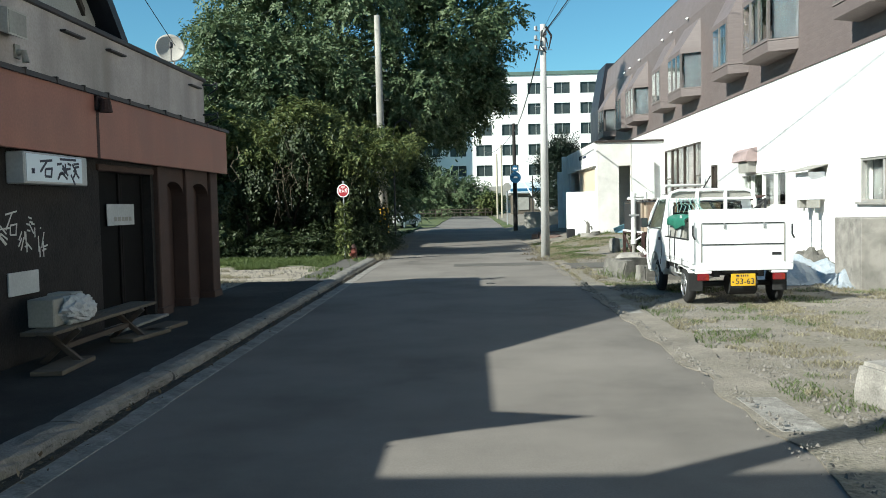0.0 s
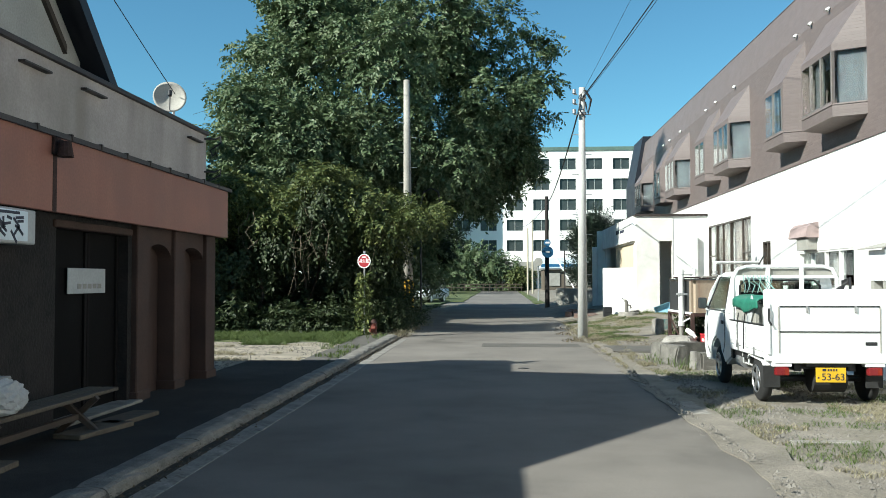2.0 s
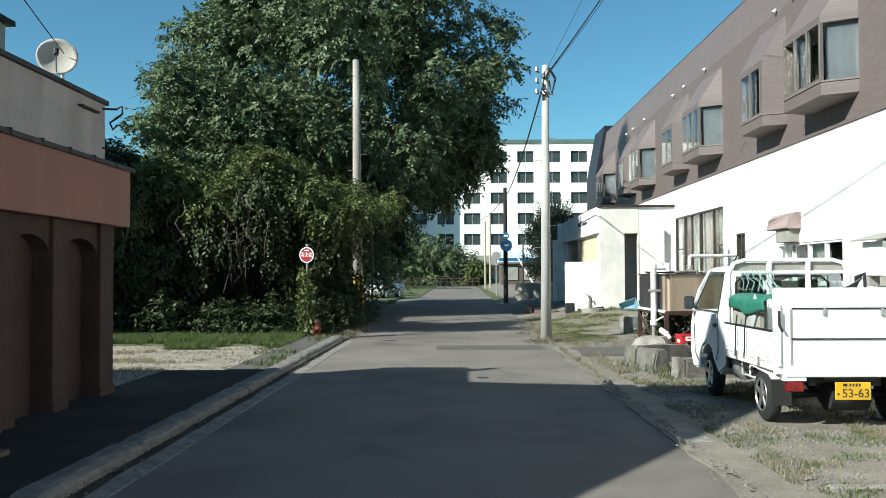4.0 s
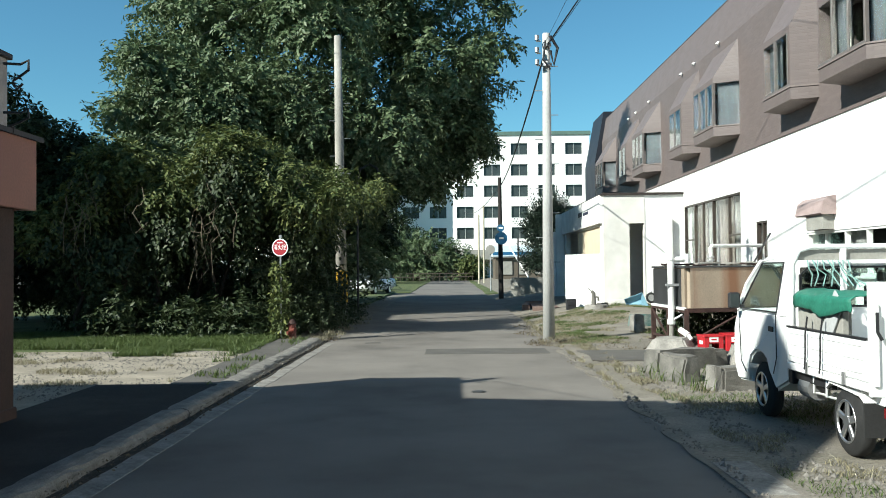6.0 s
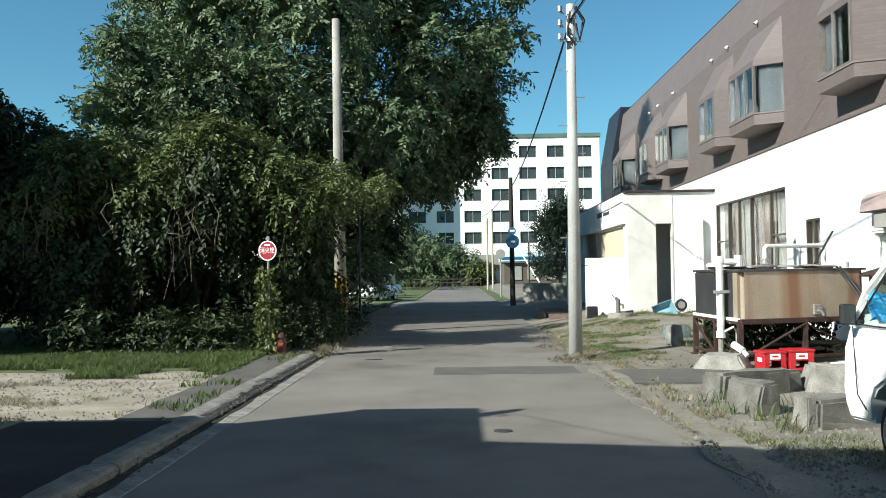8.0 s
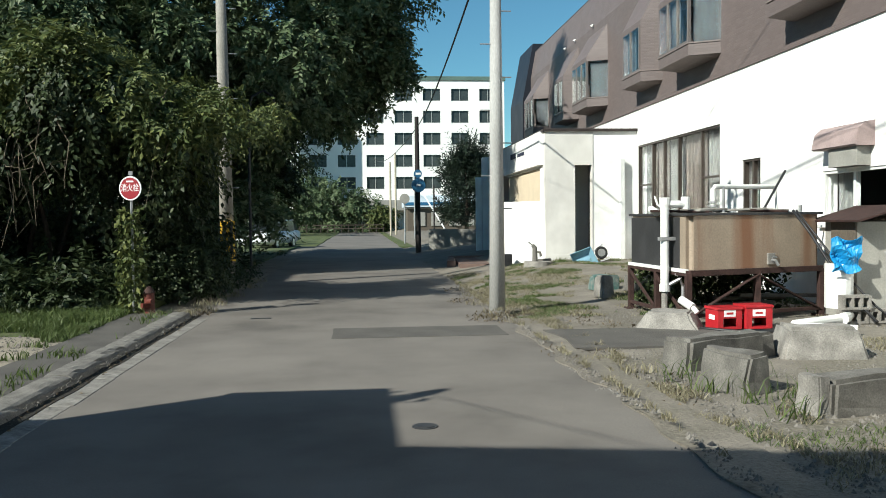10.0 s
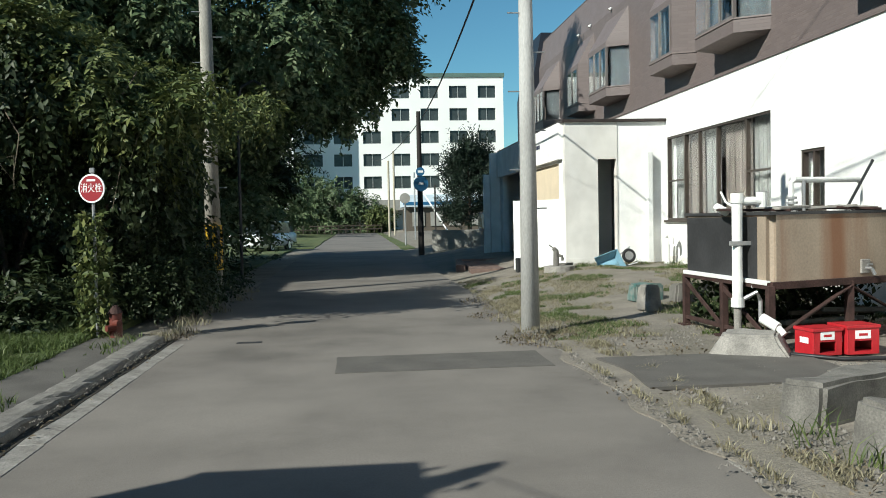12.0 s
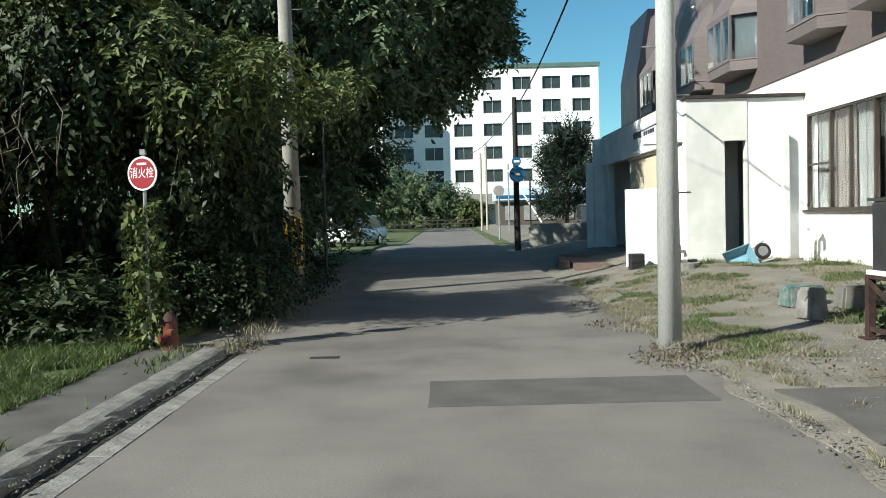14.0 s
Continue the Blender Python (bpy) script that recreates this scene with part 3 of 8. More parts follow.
# ---- the shop with its fascia, and the gabled house behind it ----
def shop():
    wx = -4.28
    sh = thing("shop", (-6, 9, 0), "low old shop with a salmon fascia and dark plaster front", "shop")
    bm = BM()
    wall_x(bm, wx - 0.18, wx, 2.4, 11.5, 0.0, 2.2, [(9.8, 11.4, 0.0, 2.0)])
    part("wall", bm, M_SHOPWALL, sh, "dark stained plaster wall with shade in its colour")
    bm = BM()
    box(bm, -9, 2.4, 0, wx - 0.18, 2.55, 3.0)
    part("side_wall", bm, M_PARA, sh, "grey render side wall")
    bm = BM()
    box(bm, -9, 14.02, 0, wx - 0.05, 14.18, 2.9)
    part("side_wall", bm, M_PARA, sh, "grey render side wall")
    # arcade of three pilasters with two arched panels
    bm = BM()
    wall_x(bm, wx - 0.3, wx - 0.16, 11.5, 14.02, 0.0, 2.2, [])
    part("back_panel", bm, M_PILASTER, sh, "brown plaster panel")
    for y0, y1 in ((11.5, 11.84), (12.64, 12.95), (13.82, 14.2)):
        bm = BM()
        box(bm, wx - 0.16, y0, 0.06, wx + 0.07, y1, 2.2, 0.012)
        p = part("pilaster", bm, M_PILASTER, sh, "brown plaster pilaster")
        bm = BM()
        box(bm, wx - 0.16, y0 - 0.02, 0.05, wx + 0.09, y1 + 0.02, 0.2, 0.01)
        part("plinth", bm, M_PILASTER, p)
    for y0, y1 in ((11.84, 12.64), (12.95, 13.82)):
        c, h = (y0 + y1) / 2, (y1 - y0) / 2
        arc = [(c - h * math.cos(a), 1.72 + 0.2 * math.sin(a)) for a in [math.pi * k / 14 for k in range(15)]]
        bm = BM()
        prism(bm, [(y0, 2.2)] + arc + [(y1, 2.2)], "x", wx - 0.16, wx + 0.02)
        part("arch", bm, M_PILASTER, sh, "shallow plaster arch")
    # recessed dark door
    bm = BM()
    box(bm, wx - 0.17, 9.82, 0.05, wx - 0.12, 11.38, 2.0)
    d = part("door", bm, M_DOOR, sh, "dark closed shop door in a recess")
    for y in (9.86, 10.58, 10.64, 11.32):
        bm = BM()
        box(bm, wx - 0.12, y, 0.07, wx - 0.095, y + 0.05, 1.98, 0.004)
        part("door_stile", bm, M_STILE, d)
    bm = BM()
    box(bm, wx - 0.14, 9.74, 1.985, wx + 0.03, 11.46, 2.06, 0.01)
    part("lintel", bm, M_PILASTER, sh)
    bm = BM()
    box(bm, wx - 0.4, 9.7, 0.02, wx + 0.15, 11.5, 0.12, 0.01)
    part("doorstep", bm, M_STONE, sh)
    # fascia, its cap of overlapping sheets, and the soffit
    fx = -4.1
    bm = BM()
    box(bm, fx - 0.06, 2.4, 2.1, fx, 14.42, 2.79, 0.006)
    box(bm, -6.4, 14.36, 2.1, fx - 0.06, 14.42, 2.79)
    part("fascia", bm, M_SALMON, sh, "salmon painted sheet metal fascia")
    bm = BM()
    box(bm, fx - 0.6, 2.4, 2.2, fx - 0.06, 14.36, 2.24)
    part("soffit", bm, M_DTRIM, sh, "dark soffit")
    for i in range(20):
        y = 2.4 + i * 0.605
        bm = BM()
        prism(bm, [(fx - 0.5, 2.87), (fx - 0.5, 2.9), (fx + 0.03, 2.835), (fx + 0.035, 2.785), (fx + 0.01, 2.785), (fx - 0.0, 2.82)], "y", y, y + 0.615)
        box(bm, fx - 0.3, y, 2.79, fx + 0.042, y + 0.03, 2.85, 0.004)
        part("cap_sheet", bm, M_DTRIM, sh, "brown metal cap sheet")
    # parapet with stains and a dark cap
    px = -4.54
    bm = BM()
    box(bm, px - 0.16, 3.2, 2.8, px, 14.7, 3.68)
    part("parapet", bm, M_PARA, sh, "stained pale grey parapet")
    bm = BM()
    box(bm, -5.8, 14.55, 2.8, px - 0.16, 14.7, 3.68)
    part("parapet", bm, M_PARA, sh, "short return of the parapet")
    bm = BM()
    box(bm, px - 0.16, 2.4, 2.8, px, 3.2, 3.05)
    part("parapet", bm, M_PARA, sh, "low end of the parapet")
    bm = BM()
    box(bm, px - 0.2, 3.16, 3.68, px + 0.04, 14.74, 3.74, 0.008)
    box(bm, -5.82, 14.51, 3.68, px - 0.2, 14.74, 3.74, 0.008)
    part("parapet_cap", bm, M_DTRIM, sh, "dark metal coping")
    # unseen point added here; its outline is set by the shadow tooth it casts
    bm = BM()
    prism(bm, [(3.2, 3.05), (3.2, 3.74), (2.5, 4.35), (2.75, 3.6), (2.85, 3.05)], "x", px - 0.14, px - 0.02)
    part("parapet_finial", bm, M_PARA, sh, "unseen pointed parapet end shaped to cast a shadow tooth")
    for y in (9.55, 10.75, 13.9):
        bm = BM()
        box(bm, px, y, 3.52, px + 0.07, y + 0.5, 3.545, 0.004)
        part("bracket", bm, M_DTRIM, sh, "small dark bracket under the coping")
    bm = BM()
    box(bm, -12, 2.4, 3.0, px - 0.16, 14.45, 3.08)
    part("flat_roof", bm, M_DTRIM, sh)
    for y in (7.6, 8.15):
        bm = BM()
        prism(bm, [(px, 3.28), (px + 0.17, 3.22), (px + 0.17, 3.47), (px, 3.5)], "y", y, y + 0.36)
        v = part("vent_hood", bm, M_HOUSE, sh, "small grey vent hood on the parapet")
        bm = BM()
        box(bm, px + 0.17, y + 0.02, 3.24, px + 0.175, y + 0.34, 3.45)
        part("louvre", bm, M_BOARD, v)
    bm = BM()
    tube(bm, [(px, 8.6, 3.12), (px + 0.08, 8.6, 3.12), (px + 0.1, 8.6, 3.02)], 0.035, 10)
    box(bm, px, 8.55, 3.06, px + 0.02, 8.65, 3.2)
    part("wall_spout", bm, M_BOARD, sh, "small grey wall fitting")
    # bell lamp on the fascia and its rust run
    bm = BM()
    tube(bm, [(fx, 9.42, 2.73), (fx + 0.06, 9.42, 2.73), (fx + 0.1, 9.42, 2.7)], 0.03, 8)
    tube(bm, [(fx + 0.1, 9.42, 2.74), (fx + 0.1, 9.42, 2.6)], 0.05, 12, 0.075)
    box(bm, fx, 9.36, 2.62, fx + 0.03, 9.48, 2.78, 0.005)
    part("bell_lamp", bm, M_RUST, sh, "rusted bell-shaped outdoor lamp")
    bm = BM()
    box(bm, fx + 0.0005, 9.39, 2.1, fx + 0.003, 9.46, 2.62)
    part("rust_run", bm, M_RUST, sh, "rust stain under the lamp")
    return sh


def gable_house():
    """Ridge towards the lane: eaves at y 5.2 and 12.65, ridge at y 8.92."""
    h = thing("gabled_house", (-9, 8.9, 0), "pale stucco gabled house with dark steep roof edges", "house")
    x0, x1 = -14.0, -5.3
    bm = BM()
    prism(bm, [(5.6, 0), (5.6, 4.2), (8.92, 7.35), (12.24, 4.2), (12.24, 0)], "x", x0, x1)
    part("wall", bm, M_HOUSE, h, "pale stucco gable wall")
    for s in (-1, 1):
        bm = BM()
        a, b = 8.92, 8.92 + s * 3.74
        prism(bm, [(a, 7.42), (b, 3.82), (b, 3.99), (a, 7.6)], "x", x0 - 0.3, x1 + 0.3)
        r = part("roof", bm, M_ROOFDK, h, "dark roof slope")
        bm = BM()
        prism(bm, [(a, 7.3), (b, 3.72), (b, 3.82), (a, 7.42)], "x", x1 + 0.2, x1 + 0.32)
        part("bargeboard", bm, M_ROOFDK, r)
        bm = BM()
        a2, b2 = 8.92 + s * 0.0, 8.92 + s * 2.9
        prism(bm, [(a2, 6.95), (b2, 4.2), (b2, 4.3), (a2, 7.08)], "x", x1, x1 + 0.05)
        part("gable_batten", bm, M_TIMBER, h, "dark timber batten")
    bm = BM()
    box(bm, x1, 8.84, 4.0, x1 + 0.045, 9.0, 7.0)
    part("gable_post", bm, M_TIMBER, h)
    return h


shop()
gable_house()


# ---- the long white and brown building ----
WX = 7.2
WIN = {"big": (27.45, 32.7, 1.35, 3.33), "narrow": (25.65, 26.4, 1.55, 2.52),
       "triple": (20.15, 23.5, 1.3, 2.14), "near": (14.6, 16.35, 1.4, 2.2), "door2": (4.5, 6.0, 1.2, 2.3)}
bm = BM()
wall_x(bm, WX, WX + 0.25, -14, 50, -0.1, 4.3, list(WIN.values()))
solid("wall_white", bm, M_WHITE, "long white rendered ground-floor wall", "wall", kind="structure")
bm = BM()
box(bm, WX - 0.03, -14, 4.27, WX, 50, 4.34, 0.004)
solid("trim", bm, M_BROWN, "thin brown drip edge over the white wall", "trim", kind="structure")
bm = BM()
box(bm, WX - 0.012, 27.3, -0.1, WX, 50, 0.5, 0.004)
solid("baseboard", bm, M_ANNEX, "grey plinth at the foot of the white wall", "plinth", kind="structure")
bm = BM()
box(bm, WX + 0.25, 49.7, -0.1, 17, 50, 8.4)
box(bm, WX + 0.25, -14, -0.1, 17, -13.7, 8.4)
box(bm, 16.7, -13.7, -0.1, 17, 49.7, 8.4)
solid("wall_back", bm, M_WHITE, "plain far walls of the long building", "wall", kind="structure")
# inner surfaces coloured dark to give the rooms their shade
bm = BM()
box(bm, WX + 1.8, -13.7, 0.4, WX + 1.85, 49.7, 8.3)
solid("wall_inner", bm, M_ROOM, "inner partition behind the windows, painted dark for room shade", "wall", kind="structure")
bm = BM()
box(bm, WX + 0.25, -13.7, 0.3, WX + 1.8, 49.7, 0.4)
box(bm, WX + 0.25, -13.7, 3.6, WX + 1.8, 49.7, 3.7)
solid("floor", bm, M_ROOM, "inner floor and ceiling slab, painted dark for room shade", "floor", kind="structure")

BAY_WIN, BAYS = [], []
for k in range(-3, 4):
    y = 19.35 + 8.05 * k
    BAYS.append(y)
holes = []
for y in BAYS:
    if y + 5 < 47.5:
        holes += [(y, y + 2.1, 4.95, 6.2), (y + 3.4, y + 4.9, 4.95, 6.2)]
bm = BM()
wall_x(bm, WX, WX + 0.25, -14, 47, 4.3, 7.4, [h for h in holes if h[1] < 46.9 and h[0] > -13])
solid("wall_brown", bm, M_BROWN, "brown tiled upper storey wall", "wall", kind="structure")
bm = BM()
prism(bm, [(WX, 7.4), (WX + 0.25, 7.4), (WX + 0.45, 8.53), (WX + 0.2, 8.53)], "y", -14, 47)
solid("roof", bm, M_BROWN_SLOPE, "brown tiled parapet slope along the roofline", "roof", kind="structure")
bm = BM()
box(bm, WX + 0.185, -14, 8.53, WX + 0.55, 47, 8.56, 0.01)
box(bm, WX + 0.45, -13.7, 8.2, 16.7, 49.7, 8.3)
solid("roof_cap", bm, M_BROWN_SLOPE, "thin brown coping along the roofline", "roof", kind="structure")
bm = BM()
prism(bm, [(WX - 0.35, 4.34), (WX + 0.6, 4.34), (WX + 0.6, 8.9), (WX + 0.1, 8.9), (WX - 0.35, 6.5)], "y", 47.0, 50.0)
solid("wall_slate", bm, M_SLATE, "dark glossy slate end bay of the building", "wall", kind="structure")


def bay(y, wide):
    """An oriel with a slanting pane towards the south, flat panes in front, a sloping top and a deep soffit."""
    fx, top, sill, bot = WX - (0.56 if wide else 0.48), 6.1, 5.0, 4.76
    ln = 2.1 if wide else 1.66
    a = 0.32 if wide else 0.2
    e = y + ln
    b = thing("bay_window", (WX, y + ln / 2, sill), "brown tiled oriel with slanting glazed corner" if wide else "narrow brown tiled oriel with one pane",
              "bay window", "oriels along the upper storey")
    plan = [(WX, y), (fx, y + a), (fx, e), (WX, e)]
    def slab(name, z0, z1, mat, grow=0.0, label=""):
        bm = BM()
        o = [(WX, y - grow), (fx - grow, y + a - grow * 0.5), (fx - grow, e + grow), (WX, e + grow)]
        prism(bm, o, "z", z0, z1)
        return part(name, bm, mat, b, label)
    slab("apron", bot, sill, M_BROWN, 0.0, "brown tiled apron")
    slab("sill", sill, sill + 0.03, M_SOFFIT, 0.02)
    slab("header", top, top + 0.14, M_BROWN)
    # sloping top
    bm = BM()
    vs = [bm.verts.new(p) for p in [(WX, y, top + 0.14), (fx, y + a, top + 0.14), (fx, e, top + 0.14), (WX, e, top + 0.14), (WX + 0.02, y + 0.02, 7.2), (WX + 0.02, e, 7.2)]]
    for f in ((0, 1, 4), (1, 2, 5, 4), (2, 3, 5), (0, 4, 5, 3), (3, 2, 1, 0)):
        bm.faces.new([vs[i] for i in f])
    bmesh.ops.recalc_face_normals(bm, faces=bm.faces)
    part("sloping_top", bm, M_BROWN_SLOPE, b, "brown tiled slope above the window")
    # soffit corbel: tapers back to the wall
    bm = BM()
    vs = [bm.verts.new(p) for p in [(WX, y, bot), (fx, y + a, bot), (fx, e, bot), (WX, e, bot), (WX, y + 0.15, bot - 0.06), (WX, e, bot - 0.06)]]
    for f in ((0, 1, 4), (1, 2, 5, 4), (2, 3, 5), (0, 4, 5, 3), (3, 2, 1, 0)):
        bm.faces.new([vs[i] for i in f])
    bmesh.ops.recalc_face_normals(bm, faces=bm.faces)
    part("soffit", bm, M_SOFFIT, b, "plain render soffit")
    # cheeks and panes
    z0, z1 = sill + 0.03, top
    def panel(name, p, q, mat, thick, zz0=z0, zz1=z1, inset=0.0):
        p, q = Vector((*p, 0)), Vector((*q, 0))
        d = (q - p).normalized()
        nrm = Vector((d.y, -d.x, 0)) * -1
        p, q = p + d * inset, q - d * inset
        bm = BM()
        o = [p, q, q + nrm * -thick, p + nrm * -thick]
        prism(bm, [(v.x, v.y) for v in o], "z", zz0, zz1)
        return part(name, bm, mat, b)
    if wide:
        panel("pane", plan[0], plan[1], M_PANE, 0.012, inset=0.05).visible_shadow = False
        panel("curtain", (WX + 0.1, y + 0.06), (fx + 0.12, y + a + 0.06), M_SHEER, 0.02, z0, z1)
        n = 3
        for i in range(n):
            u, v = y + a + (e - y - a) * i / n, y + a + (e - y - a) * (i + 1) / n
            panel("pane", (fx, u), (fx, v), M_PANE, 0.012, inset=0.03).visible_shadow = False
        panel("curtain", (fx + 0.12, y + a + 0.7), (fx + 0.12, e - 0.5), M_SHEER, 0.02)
        ms = [y + a + (e - y - a) * i / n for i in range(n)]
    else:
        panel("cheek", plan[0], plan[1], M_BROWN, 0.06)
        panel("cheek", (fx, y + a), (fx, y + a + 0.1), M_BROWN, 0.06)
        panel("pane", (fx, y + a + 0.1), (fx, e - 0.05), M_PANE, 0.012, inset=0.03).visible_shadow = False
        panel("curtain", (fx + 0.12, y + a + 0.7), (fx + 0.12, e - 0.1), M_SHEER, 0.02)
        ms = [y + a + 0.1, (y + a + e) / 2 + 0.05]
    for u in ms:
        bm = BM()
        box(bm, fx - 0.02, u - 0.03, z0, fx + 0.05, u + 0.03, z1, 0.004)
        part("mullion", bm, M_BAYFRAME, b)
    bm = BM()
    box(bm, fx - 0.012, y + a, z0, fx + 0.045, e, z0 + 0.05, 0.004)
    part("frame", bm, M_BAYFRAME, b)
    bm = BM()
    box(bm, fx, e - 0.06, z0, WX, e, z1)
    part("cheek", bm, M_BROWN, b)
    return b


first_w = bay(BAYS[0], True)
first_n = bay(BAYS[0] + 3.4, False)
for y in BAYS[1:]:
    if y + 2.1 < 46.9:
        copy_thing(first_w, pose(WX, y + 1.05, 5.0))
    if y + 4.9 < 46.9:
        copy_thing(first_n, pose(WX, y + 4.23, 5.0))


def spot(y):
    s = thing("facade_spotlight", (WX + 0.02, y, 7.4), "small white round spotlight on the brown slope", "outdoor lamp", "spotlights along the roofline")
    bm = BM()
    tube(bm, [(WX + 0.06, y, 7.47), (WX - 0.03, y, 7.45)], 0.015, 8)
    part("arm", bm, M_STEEL, s)
    bm = BM()
    tube(bm, [(WX - 0.02, y, 7.46), (WX - 0.05, y, 7.43), (WX - 0.075, y, 7.39)], 0.03, 12, 0.05)
    part("shade", bm, M_LENS, s, "white round lamp head")
    return s


for y in (13.1, 14.2, 15.3, 21.2, 22.3, 23.3, 28.9, 31.2, 32.6, 37.0, 39.2, 40.6):
    spot(y)


def window(name, key, panes, frame_mat, label, curtains=(), sill=True, split=None):
    y0, y1, z0, z1 = WIN[key]
    w = thing(name, (WX + 0.1, (y0 + y1) / 2, z0), label, "window", kind="structure")
    fr = 0.045
    bm = BM()
    for a in ((y0, z0, y1, z0 + fr), (y0, z1 - fr, y1, z1), (y0, z0 + fr, y0 + fr, z1 - fr), (y1 - fr, z0 + fr, y1, z1 - fr)):
        box(bm, WX + 0.02, a[0], a[1], WX + 0.12, a[2], a[3])
    part("window_frame", bm, frame_mat, w)
    if sill:
        bm = BM()
        box(bm, WX - 0.07, y0 - 0.05, z0 - 0.05, WX + 0.1, y1 + 0.05, z0, 0.005)
        part("window_sill", bm, frame_mat, w)
    edges = [y0 + (y1 - y0) * f for f in panes]
    for i, (a, b) in enumerate(zip(edges, edges[1:])):
        bm = BM()
        off = 0.02 * (i % 2)
        box(bm, WX + 0.06 + off, a + 0.02, z0 + fr, WX + 0.066 + off, b - 0.02, z1 - fr)
        part("pane", bm, M_PANE, w).visible_shadow = False
        if i:
            bm = BM()
            box(bm, WX + 0.03, a - 0.03, z0 + fr, WX + 0.115, a + 0.03, z1 - fr, 0.003)
            part("mullion", bm, frame_mat, w)
    if split:
        for i in split:
            bm = BM()
            zc = z0 + (z1 - z0) * 0.46
            box(bm, WX + 0.035, edges[i] + 0.03, zc, WX + 0.1, edges[i + 1] - 0.03, zc + 0.04)
            part("transom", bm, frame_mat, w)
    for f0, f1, mat in curtains:
        a, b = y0 + (y1 - y0) * f0, y0 + (y1 - y0) * f1
        bm = BM()
        n = max(6, int((b - a) / 0.06))
        top = [bm.verts.new((WX + 0.22 + 0.025 * math.sin(i * 1.9) + 0.01 * math.sin(i * 0.7), a + (b - a) * i / n, z1)) for i in range(n + 1)]
        bot = [bm.verts.new((v.co.x + 0.01, v.co.y, z0 + 0.02)) for v in top]
        for i in range(n):
            bm.faces.new((top[i], top[i + 1], bot[i + 1], bot[i]))
        g = bmesh.ops.extrude_face_region(bm, geom=list(bm.faces))
        bmesh.ops.translate(bm, vec=(0.006, 0, 0), verts=[v for v in g["geom"] if isinstance(v, bmesh.types.BMVert)])
        part("curtain", bm, mat, w)
    return w


window("window_1", "big", (0, 0.2, 0.46, 0.64, 0.8, 1), M_BRONZE, "large dark-framed picture window with drawn curtains",
       ((0.02, 0.2, M_CURTAIN), (0.22, 0.47, M_CURTAINB), (0.5, 0.64, M_CURTAIN), (0.66, 0.84, M_CURTAINB), (0.86, 0.98, M_CURTAIN)), True, (0, 4))
window("window_2", "narrow", (0, 0.5, 1), M_BRONZE, "small dark-framed window", ((0.5, 0.9, M_CURTAIN),))
window("window_4", "triple", (0, 0.25, 0.5, 0.75, 1), M_PVC, "wide aluminium kitchen window with things behind the glass", ((0.3, 0.55, M_CURTAIN), (0.8, 0.98, M_CURTAIN)))
window("window_5", "near", (0, 0.5, 1), M_ALU, "aluminium sliding window", ((0.5, 0.95, M_CURTAIN),))
window("window_6", "door2", (0, 0.5, 1), M_ALU, "aluminium sliding window", ())

# ---- the annex with the porch ----
AX, AY = 4.72, 32.75
bm = BM()
box(bm, AX, AY, 0.0, 5.52, AY + 0.2, 3.72)
box(bm, 5.97, AY + 0.001, 0.0, 6.0, AY + 0.2, 2.84)
box(bm, 5.52, AY, 2.84, 6.0, AY + 0.2, 3.72)
solid("wall_annex_front", bm, M_ANNEX, "cream rendered end wall of the annex", "wall", kind="structure")
bm = BM()
box(bm, AX - 0.012, AY - 0.012, 0.0, 5.52, AY, 0.48, 0.003)
solid("annex_plinth", bm, M_ANNEX, "low plinth of the annex", "plinth", kind="structure")
bm = BM()
box(bm, 6.0, AY + 0.02, 0.0, WX, AY + 0.2, 3.72)
solid("wall_link", bm, M_WHITE, "white rendered wall between annex and long building", "wall", kind="structure")
bm = BM()
wall_x(bm, AX, AX + 0.2, AY + 0.2, 42.2, 0.0, 3.72, [(33.4, 38.6, 1.84, 2.8), (38.6, 41.6, 0.0, 2.9)])
solid("wall_annex_side", bm, M_WHITE, "white rendered porch wall with a wide opening", "wall", kind="structure")
bm = BM()
box(bm, AX - 0.1, AY + 0.25, 2.86, AX, 42.3, 3.74, 0.006)
solid("porch_fascia", bm, M_WHITE, "white porch fascia band", "fascia", kind="structure")
bm = BM()
box(bm, AX - 0.06, AY - 0.06, 3.72, WX, 42.3, 3.79, 0.006)
solid("annex_roof", bm, M_DTRIM, "thin dark roof edge over the annex", "roof", kind="structure")
bm = BM()
box(bm, AX + 0.05, 33.4, 1.84, AX + 0.1, 38.6, 2.8)
solid("porch_board", bm, M_BEIGE, "beige boarded panel inside the porch opening", "panel", kind="structure")
bm = BM()
box(bm, 5.2, AY + 0.2, 0.2, 5.25, 34, 2.9)
box(bm, 5.25, 33.95, 0.2, 6.2, 34, 2.9)
solid("passage_wall", bm, M_ANNEX, "dim passage wall inside the annex doorway", "wall", kind="structure")
bm = BM()
box(bm, 4.4, 42.2, 0.0, 7.2, 42.5, 3.72)
box(bm, 4.2, 42.5, 0.0, 4.4, 42.7, 3.0)
solid("porch_end_wall", bm, M_WHITE, "white porch end wall", "wall", kind="structure")
bm = BM()
o = [(4.72, 32.8), (3.68, 34.0), (3.84, 34.1), (4.72, 33.12)]
prism(bm, o, "z", -0.05, 1.9)
solid("porch_screen_wall", bm, M_WHITE, "low white screen wall angled before the porch", "wall", kind="structure")
pl = thing("porch_lettering", (AX - 0.1, 36.2, 3.3), "small dark letters on the white fascia", "sign")
